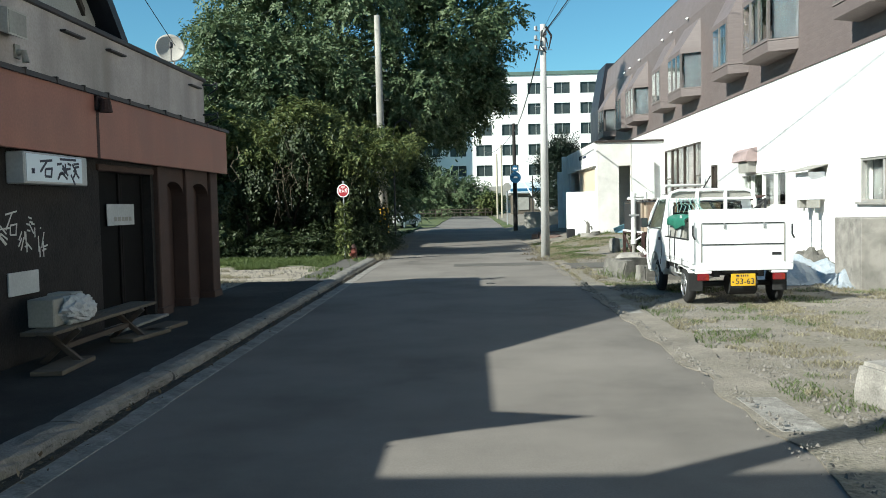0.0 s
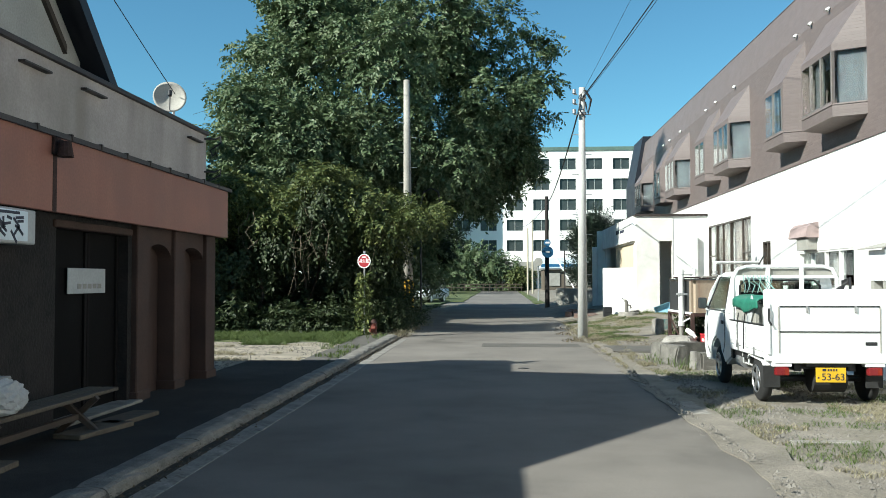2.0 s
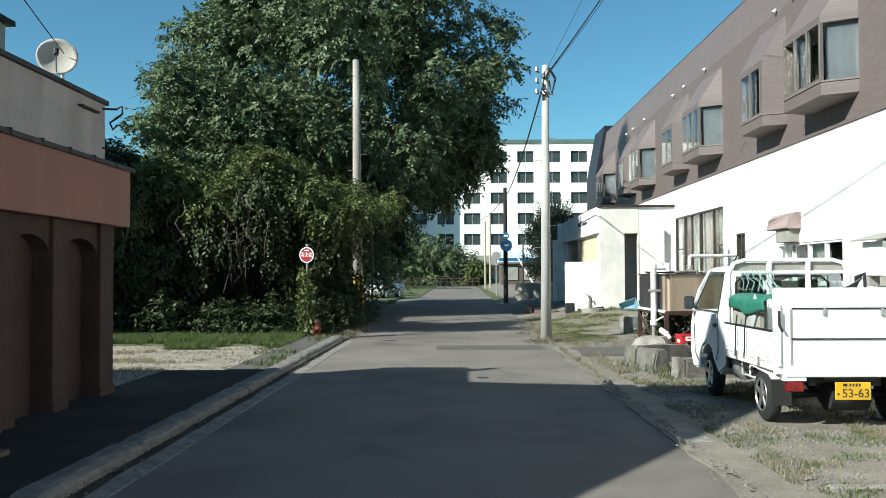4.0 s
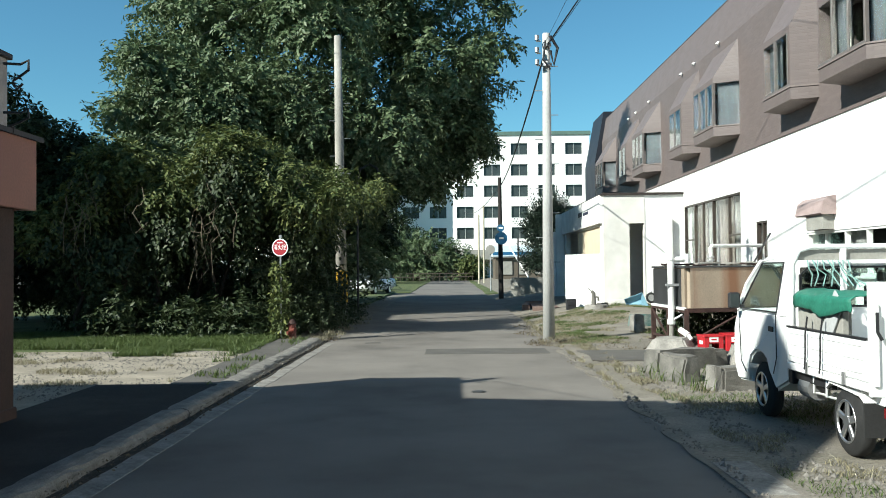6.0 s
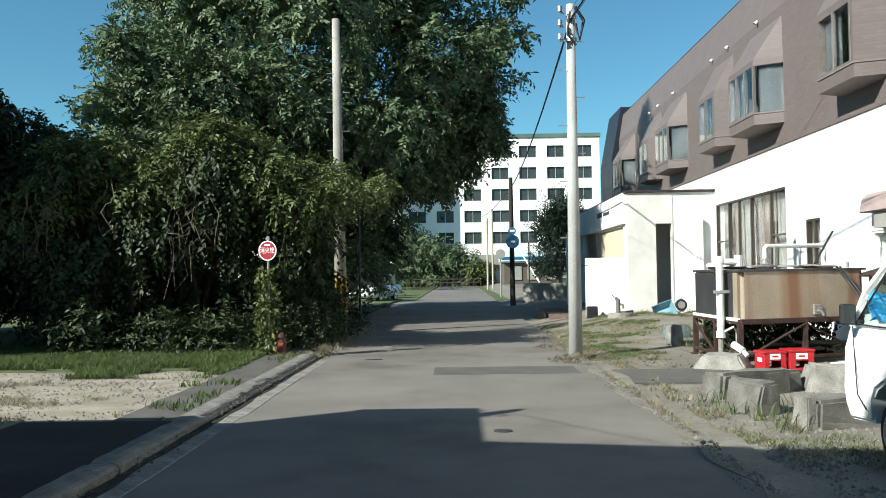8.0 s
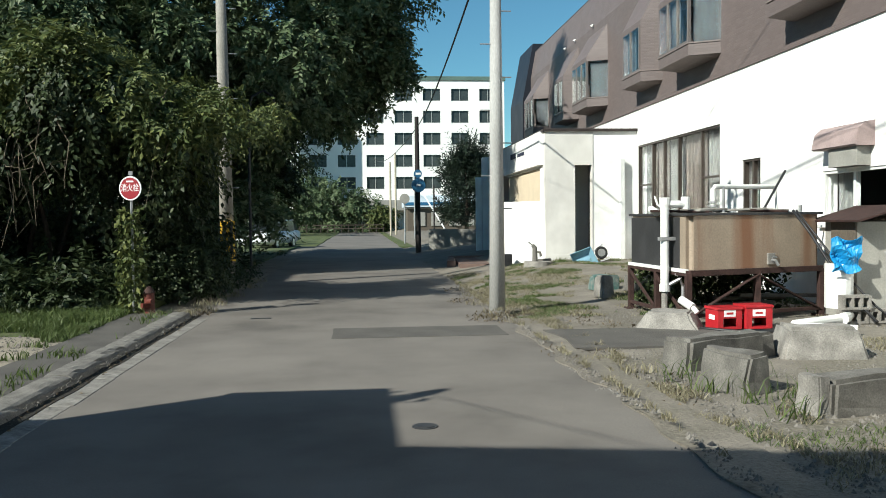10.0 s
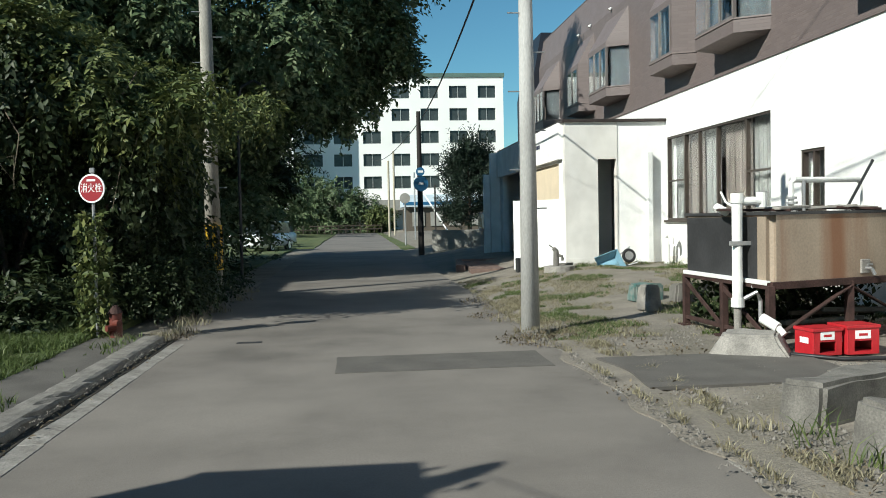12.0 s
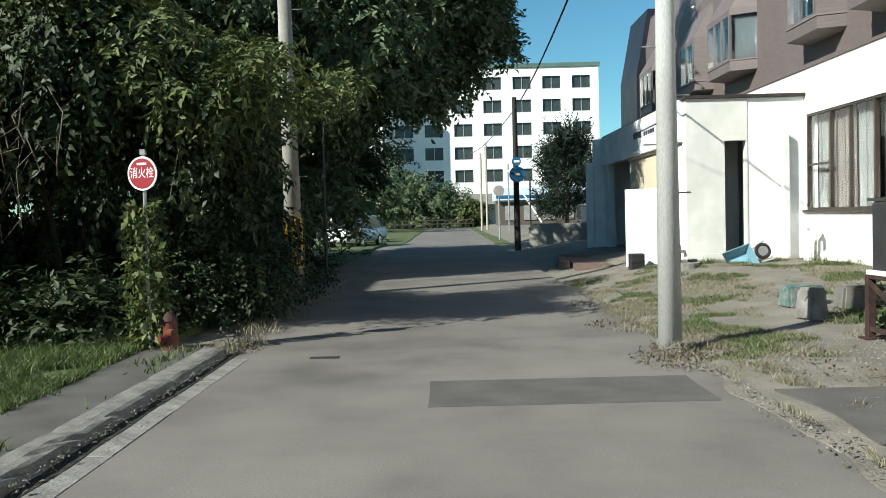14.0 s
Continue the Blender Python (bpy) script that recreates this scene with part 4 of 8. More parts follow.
for i in range(9):
    y = 35.1 + i * 0.23 + (0.25 if i > 4 else 0)
    h = 0.16 if i > 4 else 0.1
    bm = BM()
    box(bm, AX - 0.115, y, 3.28, AX - 0.1, y + 0.15, 3.28 + h, 0.002)
    part("letter", bm, M_INK, pl)

# ---- hotel at the end of the lane ----
def hotel():
    HY, x1, x0, top = 120.0, 18.3, -30.0, 19.05
    h = thing("hotel", (0, HY, 0), "white six-storey hotel with rows of dark windows", "hotel")
    fh, cw = 2.78, 3.6
    cols = [x1 - 1.0 - 2.2 - cw * i for i in range(12)]
    zs = [top - 2.6 - fh * i for i in range(5)]
    bm = BM()
    # front wall with real openings, built as a grid of piers and bands
    xs = sorted({x0, x1, *cols, *[c + 2.2 for c in cols]})
    zz = sorted({0, top, *zs, *[z + 1.55 for z in zs]})
    for a, b in zip(xs, xs[1:]):
        for c, d in zip(zz, zz[1:]):
            mx, mz = (a + b) / 2, (c + d) / 2
            if not (any(q < mx < q + 2.2 for q in cols) and any(z < mz < z + 1.55 for z in zs)):
                vs = [bm.verts.new(p) for p in ((a, HY, c), (b, HY, c), (b, HY, d), (a, HY, d))]
                bm.faces.new(vs)
    bmesh.ops.remove_doubles(bm, verts=bm.verts, dist=0.001)
    g = bmesh.ops.extrude_face_region(bm, geom=list(bm.faces))
    bmesh.ops.translate(bm, vec=(0, 0.35, 0), verts=[v for v in g["geom"] if isinstance(v, bmesh.types.BMVert)])
    bmesh.ops.recalc_face_normals(bm, faces=bm.faces)
    part("wall", bm, M_HOTEL, h, "white rendered facade")
    bm = BM()
    box(bm, x1 - 0.35, HY + 0.35, 0, x1, HY + 14, top)
    box(bm, x0, HY + 14, 0, x1 - 0.35, HY + 14.3, top)
    part("side_wall", bm, M_HOTEL, h)
    bm = BM()
    box(bm, x0, HY - 0.15, top, x1 + 0.15, HY + 14.3, top + 0.5, 0.02)
    part("roof", bm, M_HOTELROOF, h, "green metal roof edge")
    bm = BM()
    box(bm, -1.5, HY + 3, top + 0.5, 2.6, HY + 8, top + 2.8)
    part("roof_house", bm, M_HOTEL, h, "white plant room on the roof")
    for c in cols:
        for z in zs:
            bm = BM()
            box(bm, c, HY + 0.22, z, c + 2.2, HY + 0.26, z + 1.55)
            w = part("window", bm, M_HOTELWIN, h)
            bm = BM()
            box(bm, c + 1.06, HY + 0.16, z, c + 1.14, HY + 0.22, z + 1.55)
            box(bm, c, HY + 0.16, z, c + 2.2, HY + 0.22, z + 0.08)
            part("frame", bm, M_ALU, w)
    bm = BM()
    box(bm, x0, HY - 2.5, 2.6, x1 - 1.5, HY - 0.02, 3.9, 0.02)
    part("canopy", bm, M_BOARD, h, "grey flat canopy over the ground floor")
    # projecting wing on the west side
    bm = BM()
    box(bm, -30, HY - 5, 0, -7.5, HY - 0.05, 17.6)
    part("wing", bm, M_HOTEL, h, "projecting white wing")
    for i in range(4):
        for z in zs[1:]:
            bm = BM()
            box(bm, -11.5 - i * 3.85, HY - 5.04, z, -9.3 - i * 3.85, HY - 5, z + 1.55)
            part("window", bm, M_HOTELWIN, h)
    return h


hotel()

strip("far_verge_east", 2.0, 16, 56, 112, 0.02, M_GRASSG, "rough grass verge near the pine", "grass", 2, 20, 0.3, 9, 0.05)

# ---- trees and thicket ----
def limb(bm, p, q, r0, r1, seed, n=6, bend=0.25):
    rng = random.Random(seed)
    p, q = Vector(p), Vector(q)
    pts = [p + (q - p) * i / n + Vector((rng.uniform(-1, 1), rng.uniform(-1, 1), rng.uniform(-0.4, 0.4))) * bend * (0 if i in (0,) else 1) * min(1, i / 2) for i in range(n + 1)]
    tube(bm, pts, r0, 8, r1)


def ragged(blobs, n, seed):
    """Short leafy sprays that stand out from the clumps of a crown."""
    rng = random.Random(seed)
    cx, cy, cz = [sum(b[i] for b in blobs) / len(blobs) for i in range(3)]
    out = []
    for _ in range(n):
        b = rng.choice(blobs)
        d = Vector((b[0] - cx + rng.uniform(-1, 1), b[1] - cy + rng.uniform(-1, 1), b[2] - cz + rng.uniform(-0.6, 1.2))).normalized()
        for k in range(3):
            s = 0.45 - 0.1 * k
            out.append((b[0] + d.x * (b[3] + 0.3 * k), b[1] + d.y * (b[4] + 0.3 * k), b[2] + d.z * (b[5] + 0.25 * k) - 0.06 * k * k, s, s, s * 0.7))
    return out


def tree(name, label, base, h, r, blobs, per, leaf, mat, seed, cluster=0.35, category="tree", group=""):
    t = thing(name, base, label, category, group)
    bm = BM()
    b = Vector(base)
    fork = b + Vector((0.1, 0.2, h * 0.35))
    limb(bm, b - Vector((0, 0, 0.1)), fork, r, r * 0.75, seed, 5, 0.08)
    for i, (x, y, z, *_) in enumerate(blobs[:12]):
        limb(bm, fork, (x, y, z), r * 0.5, r * 0.08, seed + i, 7, 0.25)
    part("trunk", bm, M_BARK, t, "", True)
    part("crown", sprays("crown", blobs + ragged(blobs, len(blobs) * 2, seed + 5), per, leaf, mat, seed, 11, cluster), mat, t, "uneven crown of many small leaves")
    return t


def blob_cloud(c, r, n, seed, size=(1.3, 2.2), zmin=2.5):
    """Overlapping clumps scattered inside an uneven crown."""
    rng = random.Random(seed)
    out = []
    while len(out) < n:
        u = Vector((rng.uniform(-1, 1), rng.uniform(-1, 1), rng.uniform(-1, 1)))
        if u.length > 1 or u.length < 0.45:
            continue
        p = Vector((c[0] + u.x * r[0], c[1] + u.y * r[1], c[2] + u.z * r[2]))
        s = rng.uniform(*size)
        if p.z - s * 0.7 > zmin:
            out.append((p.x, p.y, p.z, s, s, s * 0.8))
    return out


big = blob_cloud((-5.2, 36.6, 8.0), (5.3, 3.8, 5.4), 70, 11, (0.7, 1.7), 2.6)
big += blob_cloud((-7.4, 33.4, 6.8), (2.7, 2.2, 2.5), 22, 16, (0.7, 1.4), 3.8)
big += blob_cloud((-3.2, 37.6, 5.2), (1.3, 2.0, 2.2), 9, 17, (0.4, 0.8), 3.0)
big += blob_cloud((-3.8, 36.4, 2.8), (1.7, 2.0, 0.8), 7, 18, (0.3, 0.6), 1.8)
big += [(-0.4, 37.6, 7.9, 0.8, 0.8, 0.7), (0.3, 37.4, 6.8, 0.4, 0.4, 0.5), (-0.1, 37.6, 9.0, 0.9, 0.9, 0.7), (-1.0, 37.0, 10.2, 1.0, 0.9, 0.8)]
big += [(0.8, 37.9, 8.3, 0.7, 0.7, 0.6), (1.1, 37.7, 9.5, 0.85, 0.8, 0.7), (0.9, 37.5, 10.8, 0.9, 0.8, 0.7), (0.4, 37.4, 12.0, 0.9, 0.9, 0.8), (-0.8, 37.0, 12.8, 1.0, 0.9, 0.8), (-9.4, 34.0, 7.4, 0.9, 0.9, 0.7)]
# long sprays that hang over the lane
rng = random.Random(90)
for i in range(11):
    x, y, z = rng.uniform(-2.0, 0.6), rng.uniform(36.8, 38.6), rng.uniform(5.8, 8.6)
    for k in range(4):
        big.append((x + 0.14 * k, y, z - 0.3 * k, 0.2 - 0.025 * k, 0.2, 0.2))
tree("broadleaf_tree", "tall dark green broadleaf tree leaning over the lane", (-5.2, 37.0, 0.05), 9, 0.34, big, 430, 0.17, M_LEAF, 21, 0.5)
far_left = blob_cloud((-10.2, 39.0, 5.4), (2.3, 3.4, 3.8), 26, 12, (1.0, 1.8), 1.5)
tree("broadleaf_tree", "broadleaf tree standing behind the thicket", (-12, 39, 0.05), 8, 0.28, far_left, 330, 0.18, M_LEAF, 22, 0.5)
# this tree and the low one carry shade in their darker leaf colour
mid = blob_cloud((-5.4, 45.0, 5.2), (3.4, 5.0, 4.0), 30, 13, (1.0, 1.7), 2.4)
tree("broadleaf_tree", "broadleaf tree further along the lane, leaves coloured for shade", (-5.4, 45, 0.05), 7, 0.25, mid, 280, 0.18, M_LEAF2, 23, 0.5)
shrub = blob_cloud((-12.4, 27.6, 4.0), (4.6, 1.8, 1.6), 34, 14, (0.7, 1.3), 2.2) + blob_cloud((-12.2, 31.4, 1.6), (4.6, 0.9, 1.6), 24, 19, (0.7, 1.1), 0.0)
tree("broadleaf_tree", "low broadleaf tree beside the gravel yard, leaves darkened for shade", (-12.5, 27.8, 0.05), 4, 0.16, shrub, 480, 0.13, M_LEAF2, 24, 0.36)


def thicket():
    th = thing("thicket", (-6.2, 26, 0.05), "dense vine-covered thicket with hanging creepers", "bush")
    rng = random.Random(5)
    blobs = []
    for i in range(78):
        x = rng.uniform(-8.9, -3.3)
        top = 4.0 - 0.08 * (x + 5.6) ** 2 + 0.5 * math.sin(x * 2.3)
        z = top * rng.uniform(0.08, 1.0) ** 0.8 - 0.35
        y = rng.uniform(26.3, 28.8) if z < 1.9 else rng.uniform(24.7, 27.6)
        s = rng.uniform(0.35, 0.95)
        blobs.append((x, y, max(0.3, z), s, s * 0.9, s * 0.7))
    part("foliage", sprays("foliage", blobs, 640, 0.115, M_LEAF2, 31, 9, 0.32, 0.3, 0.7, 0.28), M_LEAF2, th, "creeper leaves darkened for shade")
    tops = []
    for i in range(34):
        x = rng.uniform(-8.6, -3.0)
        tops.append((x, rng.uniform(24.9, 27.5), 4.1 - 0.085 * (x + 5.6) ** 2 + 0.45 * math.sin(x * 2.3) - rng.uniform(0.0, 0.7), rng.uniform(0.5, 0.9), rng.uniform(0.5, 0.8), rng.uniform(0.25, 0.42)))
    for i in range(40):
        x = rng.uniform(-9.4, -2.5)
        b = 4.3 - 0.085 * (x + 5.6) ** 2 + 0.45 * math.sin(x * 2.3)
        lean = rng.uniform(-0.5, 0.9)
        for k in range(5):
            s = 0.26 - 0.035 * k
            tops.append((x + lean * k * 0.22, rng.uniform(24.5, 25.6) - 0.06 * k, b - 0.5 + 0.2 * k - 0.045 * k * k, s, s, s * 0.6))
    for k in range(9):
        tops.append((-3.3 + 0.16 * k, 26.2 + 0.45 * k, 3.6 + 0.25 * math.sin(k), 0.35, 0.35, 0.22))
    # yellow-green leaves whose brighter colour also carries the sun on the top
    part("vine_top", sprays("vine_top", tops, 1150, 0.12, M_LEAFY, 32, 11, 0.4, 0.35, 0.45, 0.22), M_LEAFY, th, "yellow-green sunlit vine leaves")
    for i in range(18):
        x, y = rng.uniform(-8.5, -3.0), rng.uniform(24.2, 24.9)
        z = rng.uniform(2.6, 3.7)
        bm = BM()
        pts = []
        for k in range(9):
            pts.append((x + 0.12 * math.sin(k * 1.1 + i) + 0.02 * k * rng.uniform(-1, 1), y - 0.02 * k, z - k * rng.uniform(0.1, 0.24)))
        tube(bm, pts, 0.011, 5, 0.004)
        part("creeper", bm, M_VINE, th, "bare hanging creeper stem")
    strands = []
    for i in range(24):
        x, y = rng.uniform(-9.0, -2.9), rng.uniform(24.3, 25.2)
        z, ln = rng.uniform(2.2, 4.0) - 0.05 * (x + 5.6) ** 2, rng.uniform(0.6, 1.7)
        for k in range(int(ln * 42)):
            f = rng.random()
            strands.append((x + 0.15 * math.sin(f * 5 + i) + rng.gauss(0, 0.09), y - 0.15 * f + rng.gauss(0, 0.09), z - f * ln))
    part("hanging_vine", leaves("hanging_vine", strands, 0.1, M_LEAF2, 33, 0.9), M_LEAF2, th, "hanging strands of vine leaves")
    for i in range(9):
        x, y = rng.uniform(-9, -3.8), rng.uniform(25.5, 27.5)
        bm = BM()
        limb(bm, (x, y, 0), (x + rng.uniform(-0.7, 0.7), y, rng.uniform(2.5, 3.6)), 0.06, 0.02, i, 7, 0.12)
        part("stem", bm, M_BARK, th)
    return th


thicket()


def bush(label, blobs, per, leaf, mat, seed, at, cluster=0.16):
    b = thing("bush", at, label, "bush")
    bm = BM()
    for i, (x, y, z, *_) in enumerate(blobs[:7]):
        limb(bm, (at[0], at[1], 0.0), (x, y, z), 0.03, 0.008, seed + i, 5, 0.06)
    part("stem", bm, M_BARK, b)
    part("foliage", sprays("foliage", blobs, per, leaf, mat, seed, 9, cluster * 2.2, 0.2), mat, b)
    return b


rng = random.Random(77)
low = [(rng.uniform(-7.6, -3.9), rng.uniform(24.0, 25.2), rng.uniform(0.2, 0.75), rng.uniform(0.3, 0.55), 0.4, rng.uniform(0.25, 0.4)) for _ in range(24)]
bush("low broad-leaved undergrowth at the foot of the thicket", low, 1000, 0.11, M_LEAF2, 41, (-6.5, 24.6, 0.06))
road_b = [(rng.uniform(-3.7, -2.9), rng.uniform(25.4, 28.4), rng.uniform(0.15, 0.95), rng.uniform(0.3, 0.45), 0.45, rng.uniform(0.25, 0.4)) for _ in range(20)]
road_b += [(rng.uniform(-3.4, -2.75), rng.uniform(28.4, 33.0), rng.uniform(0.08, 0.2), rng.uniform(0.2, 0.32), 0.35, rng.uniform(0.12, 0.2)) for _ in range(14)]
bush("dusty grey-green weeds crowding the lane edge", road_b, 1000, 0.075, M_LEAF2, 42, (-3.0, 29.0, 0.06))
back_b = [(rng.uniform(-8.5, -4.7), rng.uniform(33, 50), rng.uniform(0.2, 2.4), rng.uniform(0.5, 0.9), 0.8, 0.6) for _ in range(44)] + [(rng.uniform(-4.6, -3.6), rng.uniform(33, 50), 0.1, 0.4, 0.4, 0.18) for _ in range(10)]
bush("low bushes along the lane, leaves coloured for shade", back_b, 220, 0.16, M_LEAF2, 43, (-4.5, 42.0, 0.06), 0.25)
far_b = [(rng.uniform(-8.0, 1.5), rng.uniform(112.5, 115), rng.uniform(0.5, 5.4), rng.uniform(0.8, 1.6), 1.2, rng.uniform(0.8, 1.3)) for _ in range(40)]
bush("green trees and bushes at the end of the lane", far_b, 130, 0.34, M_LEAF, 44, (-4, 113.5, 0.0), 0.35)
far_c = [(rng.uniform(-16, -5.5), rng.uniform(88, 104), rng.uniform(0.5, 6.5), rng.uniform(1.0, 1.9), 1.4, rng.uniform(0.9, 1.5)) for _ in range(30)]
bush("green trees behind the parked cars", far_c, 110, 0.34, M_LEAF, 45, (-10, 96, 0.0), 0.35)
far_d = [(rng.uniform(0.8, 3.6), rng.uniform(112, 114), rng.uniform(0.6, 2.6), rng.uniform(0.7, 1.2), 0.9, rng.uniform(0.6, 1.0)) for _ in range(16)]
bush("yellowish bush before the hotel", far_d, 130, 0.3, M_LEAFY, 46, (2.2, 113, 0.0), 0.3)


def pine():
    b = (6.2, 62.0, 0.3)
    t = thing("pine_tree", b, "bushy pine tree beyond the low wall, darkened as backlit", "tree")
    bm = BM()
    tube(bm, [b, (6.25, 62, 2.5), (6.15, 62, 5.4)], 0.14, 8, 0.03)
    part("trunk", bm, M_BARK, t)
    blobs, rng = [], random.Random(9)
    for i in range(34):
        z = rng.uniform(1.2, 5.3)
        r = 1.75 * (1 - abs(z - 2.6) / 3.4) + 0.15
        a = rng.uniform(0, 6.28)
        blobs.append((6.2 + math.cos(a) * r * rng.uniform(0.4, 1), 62 + math.sin(a) * r, z, 0.45, 0.45, 0.4))
    part("crown", sprays("crown", blobs, 950, 0.22, M_PINE, 51, 13, 0.75, 0.1, -0.45, 0.14), M_PINE, t)
    return t


pine()

# ---- poles and cables ----
def pole_right():
    p = thing("utility_pole", (1.95, 23.4, 0), "slim grey concrete utility pole with cables at its top", "utility pole")
    bm = BM()
    tube(bm, [(1.95, 23.4, -0.2), (1.99, 23.6, 6.3)], 0.125, 16, 0.075)
    part("shaft", bm, M_POLE, p, "", True)
    for i in range(9):
        z = 1.6 + i * 0.5
        s = -1 if i % 2 else 1
        bm = BM()
        tube(bm, [(1.97 + s * 0.08, 23.5, z), (1.97 + s * 0.24, 23.5, z)], 0.009, 6)
        part("step_bolt", bm, M_STEEL, p)
    for z in (5.6, 5.85, 6.1):
        bm = BM()
        tube(bm, [(1.86, 23.42, z), (1.78, 23.42, z), (1.78, 23.42, z + 0.1)], 0.02, 8)
        tube(bm, [(1.78, 23.42, z + 0.02), (1.78, 23.42, z + 0.12)], 0.045, 10)
        part("insulator", bm, M_STEEL, p)
    bm = BM()
    tube(bm, [(1.99, 23.5, 5.6), (1.99, 23.5, 5.66)], 0.1, 14)
    part("band", bm, M_STEEL, p)
    bm = BM()
    tube(bm, [(1.99, 23.5, 6.0), (1.99, 23.5, 6.06)], 0.095, 14)
    part("band", bm, M_STEEL, p)
    bm = BM()
    tube(bm, [(2.05, 23.4, 6.2), (2.2, 23.4, 5.95), (2.12, 23.4, 5.6), (2.05, 23.4, 5.9)], 0.03, 6)
    tube(bm, [(1.95, 23.35, 6.1), (1.9, 23.35, 5.7), (2.05, 23.35, 5.5)], 0.02, 6)
    part("cable_loop", bm, M_WIRE, p)
    return p


def pole_left():
    p = thing("utility_pole", (-3.15, 30.2, 0), "tall weathered concrete pole with a hazard-striped foot guard", "utility pole")
    bm = BM()
    tube(bm, [(-3.1, 30.2, -0.2), (-3.19, 30.37, 8.15)], 0.17, 16, 0.1)
    part("shaft", bm, M_POLEOLD, p, "", True)
    bm = BM()
    tube(bm, [(-3.1, 30.2, 0.55), (-3.11, 30.22, 1.45)], 0.18, 16, 0.177)
    g = part("foot_guard", bm, M_STRIPE, p, "yellow hazard sleeve")
    for i in range(7):
        a = 2 * math.pi * i / 7
        bm = BM()
        o = Vector((-3.105 + 0.181 * math.cos(a), 30.21 + 0.181 * math.sin(a), 0))
        box(bm, -0.006, -0.035, 0.56, 0.004, 0.035, 1.44, 0, Matrix.Translation(o) @ Matrix.Rotation(a, 4, "Z"))
        part("stripe", bm, M_BLACK, g)
    for i in range(10):
        z = 2.2 + i * 0.5
        s = -1 if i % 2 else 1
        bm = BM()
        tube(bm, [(-3.13 + s * 0.12, 30.25, z), (-3.13 + s * 0.3, 30.25, z)], 0.01, 6)
        part("step_bolt", bm, M_STEEL, p)
    return p


def pole_dark():
    p = thing("utility_pole", (2.4, 48.4, 0.2), "dark wooden pole carrying blue signs", "utility pole")
    bm = BM()
    tube(bm, [(2.4, 48.4, -0.2), (2.38, 48.4, 5.95)], 0.13, 12, 0.09)
    part("shaft", bm, M_WOODPOLE, p)
    for z, r, dx in ((2.95, 0.31, 0.02), (3.45, 0.18, 0.0)):
        bm = BM()
        tube(bm, [(2.4 + dx, 48.25, z), (2.4 + dx, 48.21, z)], r, 20)
        s = part("sign_disc", bm, M_SIGNBLUE, p, "faded blue round sign")
        bm = BM()
        box(bm, 2.3 + dx, 48.2, z - 0.04, 2.52 + dx, 48.208, z + 0.05)
        part("sign_mark", bm, M_SIGNWHITE, s)
    return p


pole_right()
pole_left()
pole_dark()


def cable(name, a, b, sag, r, label, n=16):
    a, b = Vector(a), Vector(b)
    bm = BM()
    tube(bm, [a + (b - a) * (i / n) - Vector((0, 0, sag * 4 * (i / n) * (1 - i / n))) for i in range(n + 1)], r, 6)
    return solid(name, bm, M_WIRE, label, "cable", "overhead cables")


for k, (dx, dz, sag, r) in enumerate(((0, 0, 0.5, 0.012), (0.03, 0.05, 0.54, 0.007), (-0.03, -0.06, 0.6, 0.006), (-0.35, 0.25, 0.4, 0.004))):
    cable("overhead_cable", (1.98, 23.5, 6.0 + dz * 0.5), (6.0 + dx * 4, -8.0, 10.6 + dz * 3), sag, r, "black overhead cable from the concrete pole")
cable("overhead_cable", (1.97, 23.6, 5.95), (2.4, 48.4, 5.5), 0.35, 0.02, "black overhead cable between the two poles")
cable("overhead_cable", (2.4, 48.4, 5.5), (1.6, 118, 9), 0.8, 0.02, "black overhead cable towards the hotel")
cable("overhead_cable", (-4.8, 14.1, 4.2), (-4.9, 6.0, 7.6), 0.1, 0.006, "thin service cable to the shop roof")
cable("overhead_cable", (-14, 40, 9.0), (3.0, 20, 9.6), 0.4, 0.008, "thin overhead cable crossing the sky")

